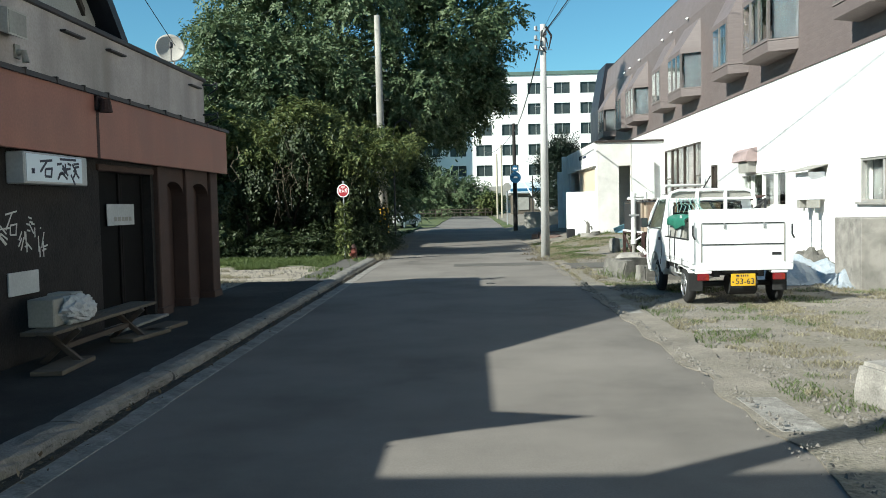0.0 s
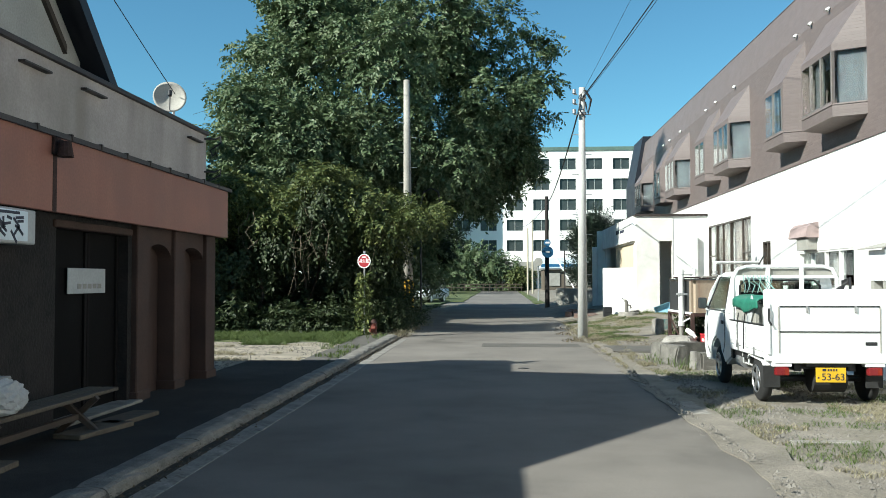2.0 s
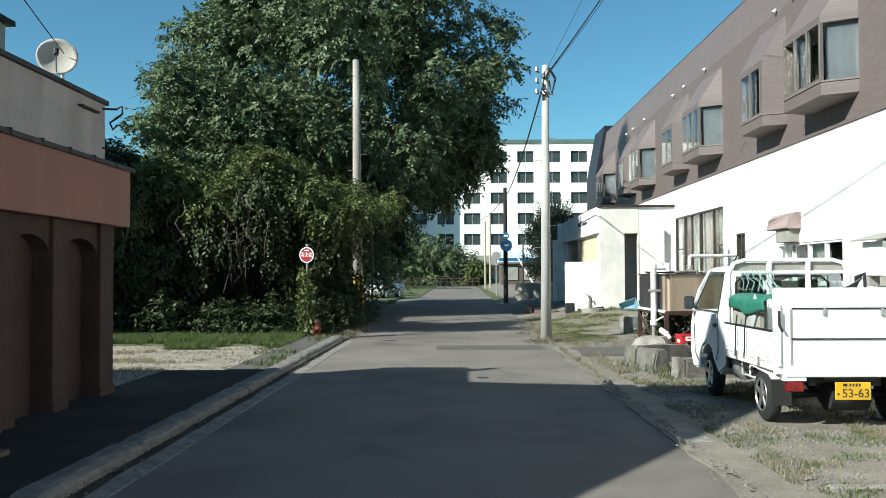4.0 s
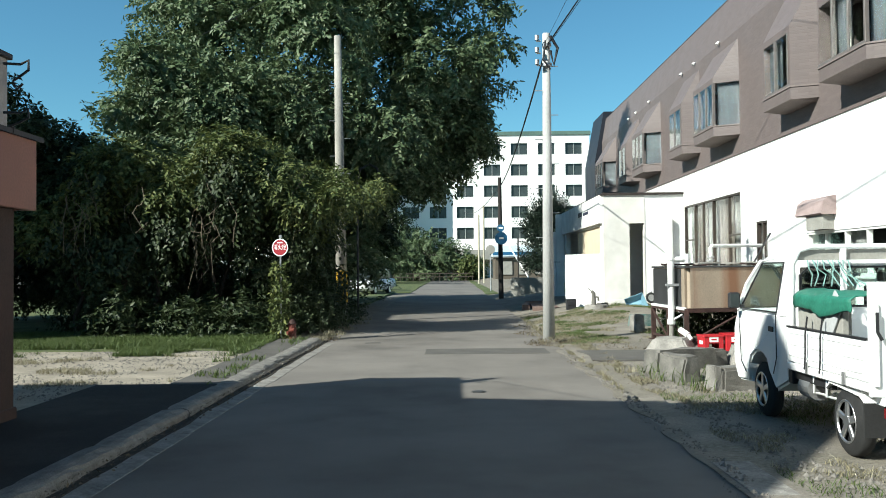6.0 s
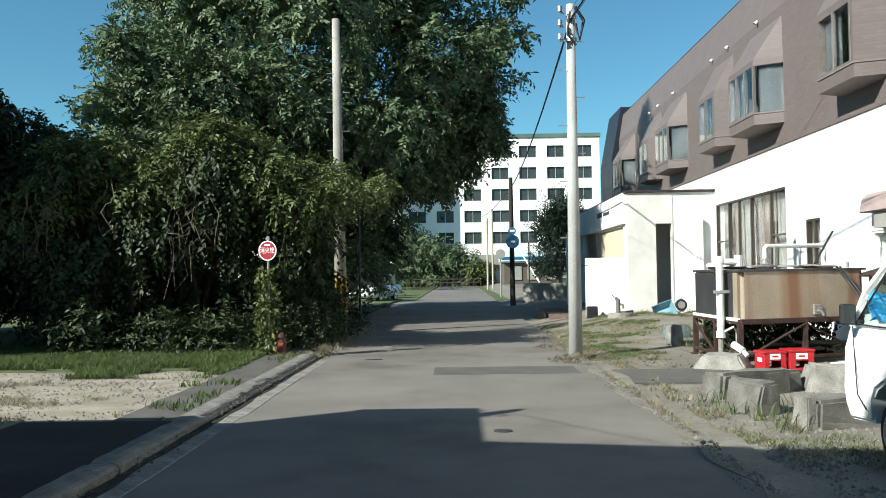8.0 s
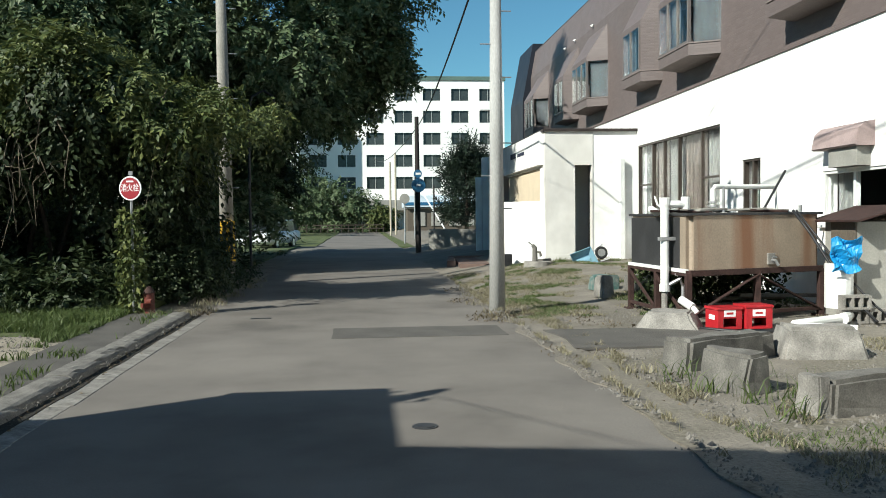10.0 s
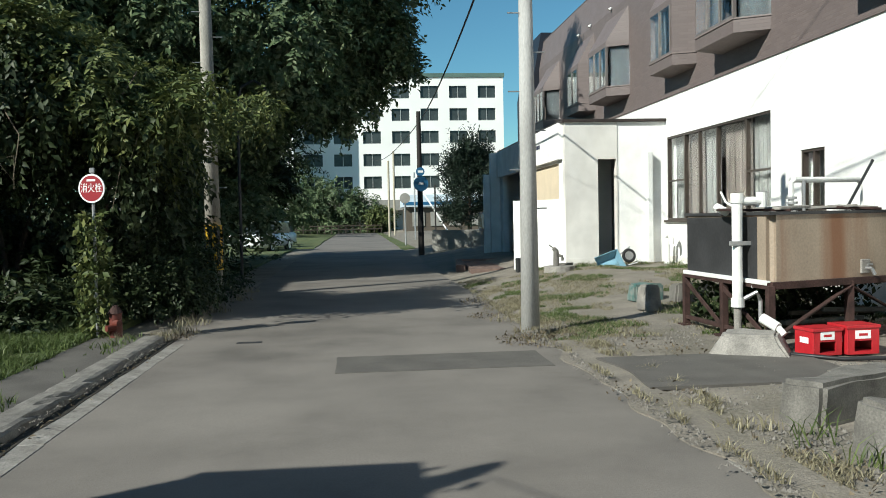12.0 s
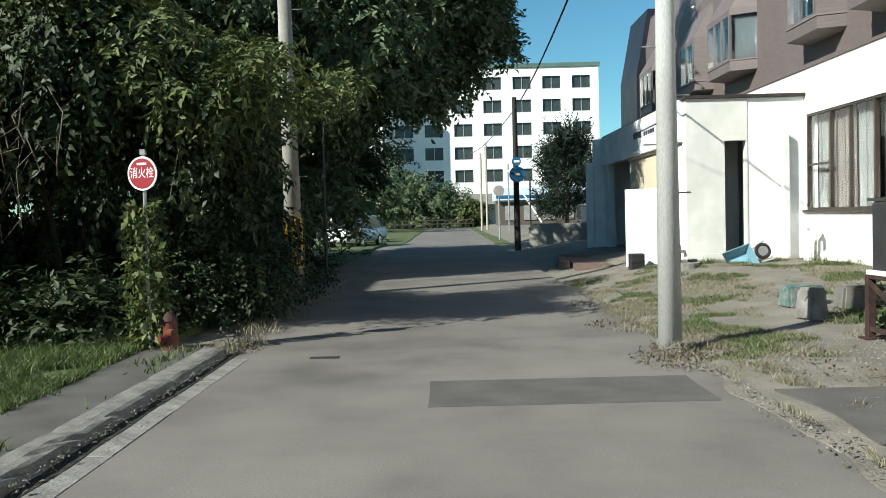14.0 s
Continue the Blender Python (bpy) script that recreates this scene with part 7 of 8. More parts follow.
def barrow():
    b = thing("wheelbarrow", (5.5, 31.7, 0.3), "pale blue wheelbarrow tipped against the annex wall", "wheelbarrow")
    m = Matrix.Translation((5.5, 31.85, 0.34)) @ Matrix.Rotation(radians(-20), 4, "Y") @ Matrix.Rotation(radians(62), 4, "X") @ Matrix.Scale(0.82, 4)
    bm = BM()
    o = [(-0.32, -0.25, 0), (0.32, -0.25, 0), (0.32, 0.25, 0), (-0.32, 0.25, 0)]
    lo = [bm.verts.new(m @ Vector((x * 0.75, y * 0.7, 0))) for x, y, z in o]
    hi = [bm.verts.new(m @ Vector((x * 1.1, y * 1.1, 0.24))) for x, y, z in o]
    bm.faces.new(lo[::-1])
    for i in range(4):
        bm.faces.new((lo[i], lo[(i + 1) % 4], hi[(i + 1) % 4], hi[i]))
    e = bmesh.ops.extrude_face_region(bm, geom=list(bm.faces))
    bmesh.ops.translate(bm, vec=(0, 0.012, 0.012), verts=[v for v in e["geom"] if isinstance(v, bmesh.types.BMVert)])
    bmesh.ops.recalc_face_normals(bm, faces=bm.faces)
    part("tray", bm, M_BARROW, b, "pale blue dented tray")
    for s in (-1, 1):
        bm = BM()
        tube(bm, [m @ Vector((-0.55, 0.14 * s, -0.05)), m @ Vector((0.3, 0.16 * s, -0.04)), m @ Vector((0.75, 0.26 * s, 0.1))], 0.016, 8)
        part("handle", bm, M_STEEL, b)
    bm = BM()
    c = Vector((5.95, 31.8, 0.56))
    ring = [c + Vector((0.13 * math.cos(a), 0.03 * math.sin(a), 0.13 * math.sin(a))) for a in [2 * math.pi * k / 18 for k in range(19)]]
    tube(bm, ring, 0.035, 8)
    w = part("wheel", bm, M_TYRE, b, "black rubber wheel", True)
    bm = BM()
    tube(bm, [c + Vector((0, -0.03, 0)), c + Vector((0, 0.03, 0))], 0.1, 14)
    part("wheel_hub", bm, M_STEEL, w)


barrow()


def well():
    bm = BM()
    tube(bm, [(4.25, 31.5, 0.1), (4.25, 31.5, 0.38)], 0.36, 20, 0.34)
    solid("well_ring", bm, M_STONE, "low round concrete well ring by the annex", "well")
    w = thing("hand_pump", (4.2, 31.5, 0.38), "old dark hand pump on the well ring", "pump")
    bm = BM()
    tube(bm, [(4.18, 31.5, 0.38), (4.18, 31.5, 0.72), (4.12, 31.5, 0.78)], 0.07, 12, 0.05)
    tube(bm, [(4.18, 31.5, 0.62), (4.3, 31.45, 0.6), (4.32, 31.45, 0.5)], 0.035, 8)
    part("body", bm, M_STONEDK, w)
    bm = BM()
    tube(bm, [(4.12, 31.5, 0.78), (4.02, 31.5, 0.86)], 0.015, 6)
    part("lever", bm, M_STONEDK, w)
    bm = BM()
    box(bm, 3.6, 33.1, 0.1, 3.9, 33.4, 0.5, 0.02)
    box(bm, 3.63, 33.09, 0.3, 3.87, 33.1, 0.42, 0.004)
    solid("black_box", bm, M_BLACK, "small black box by the white screen wall", "box")
    bm = BM()
    tube(bm, [(4.52, 31.9, 0.1), (4.5, 31.9, 0.42)], 0.15, 14, 0.17)
    solid("dark_bucket", bm, M_STONEDK, "dark bucket beside the well", "bucket")


well()


def low_wall():
    bm = BM()
    prism(bm, [(2.95, 49.6), (6.6, 48.2), (6.7, 48.45), (3.05, 49.85)], "z", -0.05, 1.0)
    solid("low_wall", bm, M_BOARD, "low pale concrete wall before the pine", "wall", kind="structure")
    bm = BM()
    box(bm, 2.8, 39.0, -0.05, 4.5, 39.3, 0.22, 0.02)
    prism(bm, [(2.45, 36.2), (2.7, 36.1), (2.95, 39.0), (2.8, 39.3)], "z", -0.05, 0.2)
    solid("porch_kerb", bm, M_BRICKRED, "red-brown brick kerb round the porch forecourt", "kerb", kind="structure")
    bm = BM()
    prism(bm, [(2.71, 35.0), (4.5, 34.4), (4.5, 39.0), (2.96, 39.0)], "z", -0.05, 0.16)
    solid("forecourt", bm, M_BRICKRED, "reddish paved porch forecourt", "paving", kind="structure")


low_wall()


def car(x, y, yaw, mat, label, h=1.5, l=3.9, w=1.66):
    c = thing("parked_car", (x, y, 0), label, "car")
    m = Matrix.Translation((x, y, 0)) @ Matrix.Rotation(radians(yaw), 4, "Z")
    bm = BM()
    prism(bm, [(-l / 2, 0.3), (-l / 2, 0.75), (-l / 2 + 0.15, 0.9), (l / 2 - 1.0, 0.92), (l / 2 - 0.1, 0.75), (l / 2, 0.5), (l / 2 - 0.05, 0.25)], "x", -w / 2, w / 2)
    bmesh.ops.bevel(bm, geom=list(bm.edges), offset=0.06, segments=2, affect="EDGES")
    bm.transform(m)
    part("body", bm, mat, c, "", True)
    bm = BM()
    prism(bm, [(-l / 2 + 0.12, 0.9), (-l / 2 + 0.45, h - 0.05), (l / 2 - 1.75, h - 0.02), (l / 2 - 0.95, 0.92)], "x", -w / 2 + 0.1, w / 2 - 0.1)
    bmesh.ops.bevel(bm, geom=list(bm.edges), offset=0.05, segments=2, affect="EDGES")
    bm.transform(m)
    part("window_band", bm, M_HOTELWIN, c, "dark glass")
    bm = BM()
    box(bm, -w / 2 + 0.16, -l / 2 + 0.42, h - 0.06, w / 2 - 0.16, l / 2 - 1.7, h + 0.02, 0.03, m)
    part("roof", bm, mat, c)
    for sx in (-1, 1):
        for sy in (-1, 1):
            bm = BM()
            tube(bm, [(sx * (w / 2 - 0.18), sy * (l / 2 - 0.7), 0.3), (sx * (w / 2 + 0.01), sy * (l / 2 - 0.7), 0.3)], 0.3, 18)
            bm.transform(m)
            t = part("tyre", bm, M_TYRE, c)
            bm = BM()
            tube(bm, [(sx * (w / 2 - 0.0), sy * (l / 2 - 0.7), 0.3), (sx * (w / 2 + 0.02), sy * (l / 2 - 0.7), 0.3)], 0.19, 14)
            bm.transform(m)
            part("rim", bm, M_RIM, t)
        bm = BM()
        box(bm, sx * (w / 2 - 0.35) - 0.16, l / 2 - 0.12, 0.58, sx * (w / 2 - 0.35) + 0.16, l / 2 + 0.005, 0.74, 0.03, m)
        part("headlight", bm, M_LENS, c)
    return c


car(-4.9, 57.0, 165, M_CARPAINT, "white car parked nose-in beside the lane")
car(-5.6, 62.0, 140, M_CARPAINT, "white car parked beside the lane")
car(-6.2, 67.0, 130, M_CARPAINT, "white car parked further along the lane")
car(6.9, 57.0, 178, M_CARDARK, "dark van parked behind the low wall", 1.75, 3.6)


def under_tank():
    """Boards and scrap kept in the shade under the tank."""
    r = random.Random(21)
    for i in range(5):
        x, y = 4.7 + 0.3 * i, 22.4 + r.uniform(-0.2, 0.5)
        bm = BM()
        beam(bm, (x - 0.5, y, 0.05 + 0.06 * i), (x + 0.6, y + r.uniform(-0.3, 0.3), 0.08 + 0.05 * i), 0.1, 0.05)
        solid("scrap_board", bm, M_WOODGREY if i % 2 else M_STONEDK, "old board stacked under the tank", "board", "boards under the tank")
    # extra dark leaves fill the gap to deepen the shade below the tank
    pts = [(r.uniform(4.3, 6.35), r.uniform(22.8, 24.2), r.uniform(0.05, 0.62)) for _ in range(2200)]
    b = thing("bush", (5.4, 23.3, 0.05), "dark weeds under the tank, thickened to deepen its shade", "bush")
    part("foliage", leaves("foliage", pts, 0.1, M_LEAF2, 64), M_LEAF2, b)


under_tank()

# ---- the shop front's loose things ----
def sign_box():
    x = -4.1
    s = thing("sign_box", (x - 0.1, 8.4, 1.95), "pale blue shop sign box with dark brush lettering", "sign")
    bm = BM()
    box(bm, x - 0.18, 7.82, 1.785, x + 0.0, 9.12, 2.085, 0.012)
    part("case", bm, M_PAPER, s, "white sign case")
    bm = BM()
    box(bm, x, 7.85, 1.81, x + 0.006, 8.98, 2.065)
    f = part("face", bm, M_SIGNFACE, s, "pale blue sign face")
    r = random.Random(2)
    def strokes(items, mat, parent, xx, th):
        for (y0, z0, y1, z1) in items:
            bm = BM()
            p, q = Vector((xx, y0, z0)), Vector((xx, y1, z1))
            mm = Matrix.Translation((p + q) / 2) @ Matrix.Rotation(math.atan2(q.z - p.z, q.y - p.y), 4, "X")
            ln = (q - p).length / 2
            box(bm, -0.001, -ln, -th, 0.002, ln, th, 0, mm)
            part("brush_stroke", bm, mat, parent)
    K = [(8.1, 2.0, 8.34, 2.02), (8.24, 2.01, 8.1, 1.9), (8.2, 1.93, 8.34, 1.94), (8.33, 1.94, 8.31, 1.86), (8.2, 1.93, 8.19, 1.86), (8.19, 1.86, 8.32, 1.86)]
    for k, y in enumerate((8.42, 8.66)):
        for i in range(9):
            u, w = y + r.uniform(0, 0.2), 1.94 + r.uniform(-0.08, 0.07)
            K.append((u, w, u + r.choice((0.0, 0.12, 0.09, -0.07)), w + r.choice((-0.1, 0.015, 0.01, -0.07))))
    K += [(7.95, 1.93, 7.95, 1.88), (7.98, 1.93, 7.98, 1.88), (8.5, 2.04, 8.85, 2.045)]
    strokes(K, M_INK, f, x + 0.007, 0.012)
    return strokes


strokes = sign_box()


def wall_letters():
    w = thing("wall_lettering", (-4.28, 8.0, 1.2), "white brush lettering painted on the dark shop wall", "lettering")
    r = random.Random(6)
    K = [(7.78, 1.5, 7.98, 1.53), (7.9, 1.52, 7.78, 1.36), (7.86, 1.4, 7.98, 1.41), (7.97, 1.41, 7.95, 1.31), (7.86, 1.4, 7.85, 1.31), (7.85, 1.31, 7.96, 1.31)]
    for y, z, h in ((7.42, 1.36, 0.2), (7.6, 1.36, 0.14), (8.02, 1.24, 0.2), (8.16, 1.42, 0.24), (8.36, 1.24, 0.26)):
        for i in range(8):
            u, q = y + r.uniform(0, 0.15), z + r.uniform(-0.5, 0.5) * h
            K.append((u, q, u + r.choice((0.0, 0.11, 0.08, -0.06)), q + h * r.choice((-0.6, 0.06, 0.03, -0.4))))
    strokes(K, M_CHALK, w, -4.278, 0.008)
    bm = BM()
    box(bm, -4.375, 10.2, 1.34, -4.365, 11.02, 1.6, 0.002)
    n = thing("door_notice", (-4.375, 10.6, 1.34), "white paper notice on the dark shop door", "notice")
    part("sheet", bm, M_PAPER, n)
    bm = BM()
    for i in range(5):
        box(bm, -4.365, 10.4 + i * 0.11, 1.39, -4.362, 10.48 + i * 0.11, 1.44)
    part("print", bm, M_BOARD, n)


wall_letters()


def bench():
    b = thing("bench", (-3.85, 8.9, 0.09), "long plain wooden bench with crossed legs", "bench")
    for i, x in enumerate((-4.02, -3.86)):
        bm = BM()
        box(bm, x, 7.45, 0.42, x + 0.145, 9.95, 0.455, 0.006)
        part("seat_plank", bm, M_WOODGREY, b)
    for y in (7.9, 9.45):
        for s in (-1, 1):
            bm = BM()
            beam(bm, (-3.86 - 0.2 * s, y, 0.09), (-3.86 + 0.16 * s, y + 0.03 * s, 0.42), 0.06, 0.05)
            part("leg", bm, M_TIMBER, b)
    bm = BM()
    beam(bm, (-3.86, 7.9, 0.25), (-3.86, 9.45, 0.25), 0.05, 0.05)
    part("stretcher", bm, M_TIMBER, b)
    for k, (y, z, w, h, mat, lab) in enumerate(((7.95, 0.455, 0.2, 0.26, M_BOARD, "grey folded box on the bench"), (8.25, 0.455, 0.13, 0.28, M_BOARD, "grey carton on the bench"))):
        bm = BM()
        box(bm, -4.1, y - w, z, -3.85, y + w - 0.02, z + h, 0.01, None)
        solid("carton", bm, mat, lab, "carton")
    bm = BM()
    bmesh.ops.create_icosphere(bm, subdivisions=4, radius=1.0)
    for v in bm.verts:
        q = v.co * 3
        k = 1 + 0.25 * noise.noise(q) + 0.12 * noise.noise(q * 3)
        v.co = Vector((-3.82 + v.co.x * 0.13 * k, 8.15 + v.co.y * 0.3 * k, 0.58 + max(-0.85, v.co.z) * 0.14 * k))
    solid("plastic_bag", bm, M_PAPER, "crumpled white plastic bag on the bench", "bag")
    bm = BM()
    box(bm, -4.275, 7.75, 0.74, -4.255, 8.3, 0.96, 0.004)
    solid("poster_board", bm, M_PAPER, "worn white board leaning on the shop wall", "board")
    for k, (y, yaw) in enumerate(((7.7, 4), (9.55, -10), (10.2, -6))):
        bm = BM()
        box(bm, -0.14, -0.4, 0, 0.14, 0.4, 0.045, 0.006, Matrix.Translation((-3.75, y, 0.09)) @ Matrix.Rotation(radians(yaw), 4, "Z"))
        solid("plank", bm, M_WOODGREY, "grey plank lying under the bench", "plank", "planks on the pavement")


bench()


def dish():
    d = thing("satellite_dish", (-4.86, 14.2, 3.08), "pale round satellite dish on a mast behind the parapet", "satellite dish")
    c, n = Vector((-4.88, 14.1, 4.12)), Vector((0.35, -0.85, 0.35)).normalized()
    u = n.cross(Vector((0, 0, 1))).normalized()
    v = u.cross(n)
    bm = BM()
    R, k = 0.24, 28
    rings = []
    for r in (0.0, 0.08, 0.15, 0.2, 0.235):
        z = 0.35 * r * r / 0.24
        if r == 0:
            rings.append([bm.verts.new(c)])
        else:
            rings.append([bm.verts.new(c + (u * math.cos(2 * math.pi * i / k) + v * 1.08 * math.sin(2 * math.pi * i / k)) * r + n * z) for i in range(k)])
    for i in range(k):
        bm.faces.new((rings[0][0], rings[1][i], rings[1][(i + 1) % k]))
    for a, b in zip(rings[1:], rings[2:]):
        for i in range(k):
            bm.faces.new((a[i], b[i], b[(i + 1) % k], a[(i + 1) % k]))
    e = bmesh.ops.extrude_face_region(bm, geom=list(bm.faces))
    bmesh.ops.translate(bm, vec=-n * 0.012, verts=[q for q in e["geom"] if isinstance(q, bmesh.types.BMVert)])
    bmesh.ops.recalc_face_normals(bm, faces=bm.faces)
    part("reflector", bm, M_HOUSE, d, "pale dish", True)
    bm = BM()
    tube(bm, [c - v * 0.22 + n * 0.07, c - v * 0.09 + n * 0.26], 0.011, 6)
    part("arm", bm, M_STEEL, d)
    bm = BM()
    tube(bm, [c - v * 0.1 + n * 0.26, c - v * 0.01 + n * 0.23], 0.025, 10, 0.034)
    part("receiver", bm, M_BLACK, d)
    bm = BM()
    tube(bm, [(-4.86, 14.2, 3.08), (-4.86, 14.2, 3.98), c - n * 0.02], 0.022, 8)
    part("mast", bm, M_STEEL, d)
    a = thing("aerial_bracket", (-4.5, 14.62, 3.2), "thin curled wire bracket at the parapet corner", "bracket")
    bm = BM()
    tube(bm, [(-4.54, 14.62, 3.62), (-4.38, 14.66, 3.62), (-4.3, 14.66, 3.66), (-4.3, 14.66, 3.56), (-4.38, 14.66, 3.5), (-4.46, 14.66, 3.45), (-4.42, 14.66, 3.36), (-4.36, 14.66, 3.42)], 0.014, 6)
    part("rod", bm, M_BLACK, a)
    bm = BM()
    tube(bm, [(-4.54, 14.62, 3.12), (-4.38, 14.66, 3.12), (-4.3, 14.66, 3.16), (-4.3, 14.66, 3.07), (-4.4, 14.66, 3.02), (-4.5, 14.66, 2.98)], 0.014, 6)
    part("rod", bm, M_BLACK, a)


dish()


def hydrant_sign():
    x, y = -3.56, 23.84
    s = thing("hydrant_sign", (x, y, 0.06), "round red hydrant sign on a creeper-covered post", "sign")
    bm = BM()
    tube(bm, [(x, y + 0.03, 0.0), (x, y + 0.03, 2.2)], 0.02, 10)
    part("post", bm, M_STEEL, s)
    m = Matrix.Translation((x, y, 1.96)) @ Matrix.Rotation(radians(-17), 4, "Z")
    bm = BM()
    tube(bm, [(0, 0.0, 0), (0, -0.015, 0)], 0.183, 32)
    bm.transform(m)
    d = part("disc", bm, M_SIGNWHITE, s, "white-rimmed red disc")
    bm = BM()
    tube(bm, [(0, -0.015, 0), (0, -0.018, 0)], 0.162, 32)
    bm.transform(m)
    part("red_face", bm, M_SIGNRED, d)
    try_text = text_mesh("消火栓", 0.1, m @ Matrix.Translation((0, -0.0195, 0.0)) @ Matrix.Diagonal((1.0, 1.0, 1.25, 1.0)) @ Matrix.Rotation(radians(90), 4, "X"), 0.001)
    part("characters", try_text, M_SIGNWHITE, d, "white characters")
    bm = BM()
    box(bm, -0.06, -0.02, 0.09, 0.06, -0.018, 0.115, 0, m)
    part("small_line", bm, M_SIGNWHITE, d)
    bm = BM()
    box(bm, x - 0.03, y - 0.0, 2.16, x + 0.03, y + 0.05, 2.22, 0.004)
    part("cap", bm, M_STEEL, s)
    rng = np.random.default_rng(61)
    n = 900
    z = rng.random(n) * 1.6 + 0.05
    a = rng.random(n) * 6.28
    r = (0.07 + 0.13 * rng.random(n)) * (1.25 - 0.35 * z / 1.6)
    pts = np.stack([x + r * np.cos(a) * 1.1, y + r * np.sin(a), z], 1)
    c = leaves("creeper", pts, 0.09, M_LEAFY, 61, 0.6)
    cr = part("creeper_leaves", c, M_LEAFY, s, "bright green creeper leaves")
    h = thing("fire_hydrant", (-3.3, 23.75, 0.06), "rusty orange fire hydrant half hidden in weeds", "hydrant")
    bm = BM()
    tube(bm, [(-3.3, 23.75, 0.0), (-3.3, 23.75, 0.38)], 0.085, 14, 0.075)
    part("barrel", bm, M_HYDRANT, h)
    bm = BM()
    tube(bm, [(-3.3, 23.75, 0.38), (-3.3, 23.75, 0.43), (-3.3, 23.75, 0.48)], 0.095, 14, 0.03)
    part("cap", bm, M_RUST, h)
    for s_ in (-1, 1):
        bm = BM()
        tube(bm, [(-3.3, 23.7, 0.2 + 0.06 * (s_ > 0)), (-3.3 + s_ * 0.08, 23.62, 0.2 + 0.06 * (s_ > 0))], 0.04, 10)
        part("outlet", bm, M_HYDRANT, h)


hydrant_sign()

# ---- posts, fence and lamps in the distance ----
def far_things():
    for x, y, hgt, mat, lab in ((2.55, 88.0, 6.6, M_PALEPOLE, "pale thin wooden pole in the distance"), (3.1, 90.0, 7.6, M_PALEPOLE, "pale thin wooden pole in the distance"),
                                (2.5, 62.0, 2.9, M_STEEL, "grey steel sign post by the lane"), (3.6, 70.0, 4.6, M_STEEL, "thin grey post by the lane"), (4.6, 66.0, 3.6, M_WOODPOLE, "thin dark post by the lane")):
        bm = BM()
        tube(bm, [(x, y, -0.05), (x, y, hgt)], 0.09 if mat is M_PALEPOLE else 0.05, 8)
        solid("post", bm, mat, lab, "post")
    s = thing("round_sign", (2.5, 61.9, 2.2), "grey back of a round traffic sign", "sign")
    bm = BM()
    tube(bm, [(2.5, 61.9, 2.7), (2.5, 61.87, 2.7)], 0.3, 20)
    part("disc", bm, M_BOARD, s)
    b = thing("roadside_building", (5, 84, 0), "low pale blue and white building beyond the pine", "building")
    bm = BM()
    box(bm, 4.6, 98, 0, 14, 104, 2.6)
    part("wall", bm, M_WOODGREY, b, "brown wall")
    bm = BM()
    box(bm, 4.3, 97.5, 2.7, 14, 104, 3.9, 0.03)
    part("fascia", bm, M_SIGNFACE, b, "pale blue fascia")
    bm = BM()
    box(bm, 4.3, 97.46, 2.9, 14, 97.5, 3.2)
    part("stripe", bm, M_SIGNBLUE, b)
    for i in range(5):
        bm = BM()
        box(bm, 5.2 + i * 1.8, 97.9, 0.8, 6.4 + i * 1.8, 98, 2.2)
        part("shutter", bm, M_BOARD, b)
    f = thing("wooden_fence", (-4, 110, 0), "low brown rail fence across the end of the lane", "fence")
    for i in range(16):
        bm = BM()
        box(bm, -9.6 + i * 0.8, 111, 0, -9.5 + i * 0.8, 111.1, 1.0)
        part("post", bm, M_TIMBER, f)
    for z in (0.45, 0.85):
        bm = BM()
        box(bm, -9.7, 110.95, z, 2.6, 111.0, z + 0.1)
        part("rail", bm, M_TIMBER, f)
    for sgn, (p, q) in enumerate((((3.6, 69.9, 4.2), (5.6, 66, 0.3)),)):
        bm = BM()
        tube(bm, [p, q], 0.05, 8)
        solid("stay_wire", bm, M_PVC, "pale guy stay leaning from the post", "stay")
    # lantern on a curved arm beside the left pole, half in the leaves
    l = thing("street_lamp", (-2.9, 33.5, 0.05), "black lantern street lamp on a curved arm", "street lamp")
    bm = BM()
    tube(bm, [(-3.0, 33.5, 0), (-3.0, 33.5, 4.3), (-2.9, 33.45, 4.7), (-2.6, 33.4, 4.85), (-2.35, 33.4, 4.7), (-2.3, 33.4, 4.4)], 0.035, 8)
    part("arm", bm, M_BLACK, l)
    bm = BM()
    tube(bm, [(-2.3, 33.4, 4.15), (-2.3, 33.4, 3.75)], 0.16, 8, 0.09)
    part("lantern", bm, M_HOTELWIN, l)
    bm = BM()
    tube(bm, [(-2.3, 33.4, 4.15), (-2.3, 33.4, 4.22), (-2.3, 33.4, 4.4)], 0.2, 8, 0.02)
    part("lantern_cap", bm, M_BLACK, l)


far_things()

# unseen pole added behind the walk's start to lay a long shadow
pp = thing("utility_pole", (-3.6, 1.6, 0.09), "unseen concrete pole with a cross arm, added for its shadow", "utility pole")
bm = BM()
tube(bm, [(-3.6, 1.6, 0.0), (-3.6, 1.6, 8.5)], 0.15, 14, 0.1)
part("shaft", bm, M_POLE, pp)
bm = BM()
box(bm, -4.3, 1.55, 7.6, -2.9, 1.65, 7.7, 0.01)
part("cross_arm", bm, M_STEEL, pp)

# the plain neighbouring block behind the walk's start, whose shadow crosses the lane
bm = BM()
box(bm, -14, -16, 0, -4.7, -0.95, 6.6)
solid("wall_neighbour", bm, M_HOUSE, "plain stucco block beyond the shop", "wall", kind="structure")
bm = BM()
box(bm, -14.2, -16.2, 6.6, -4.5, -0.75, 6.75)
solid("roof_neighbour", bm, M_ROOFDK, "dark flat roof of the plain block", "roof", kind="structure")

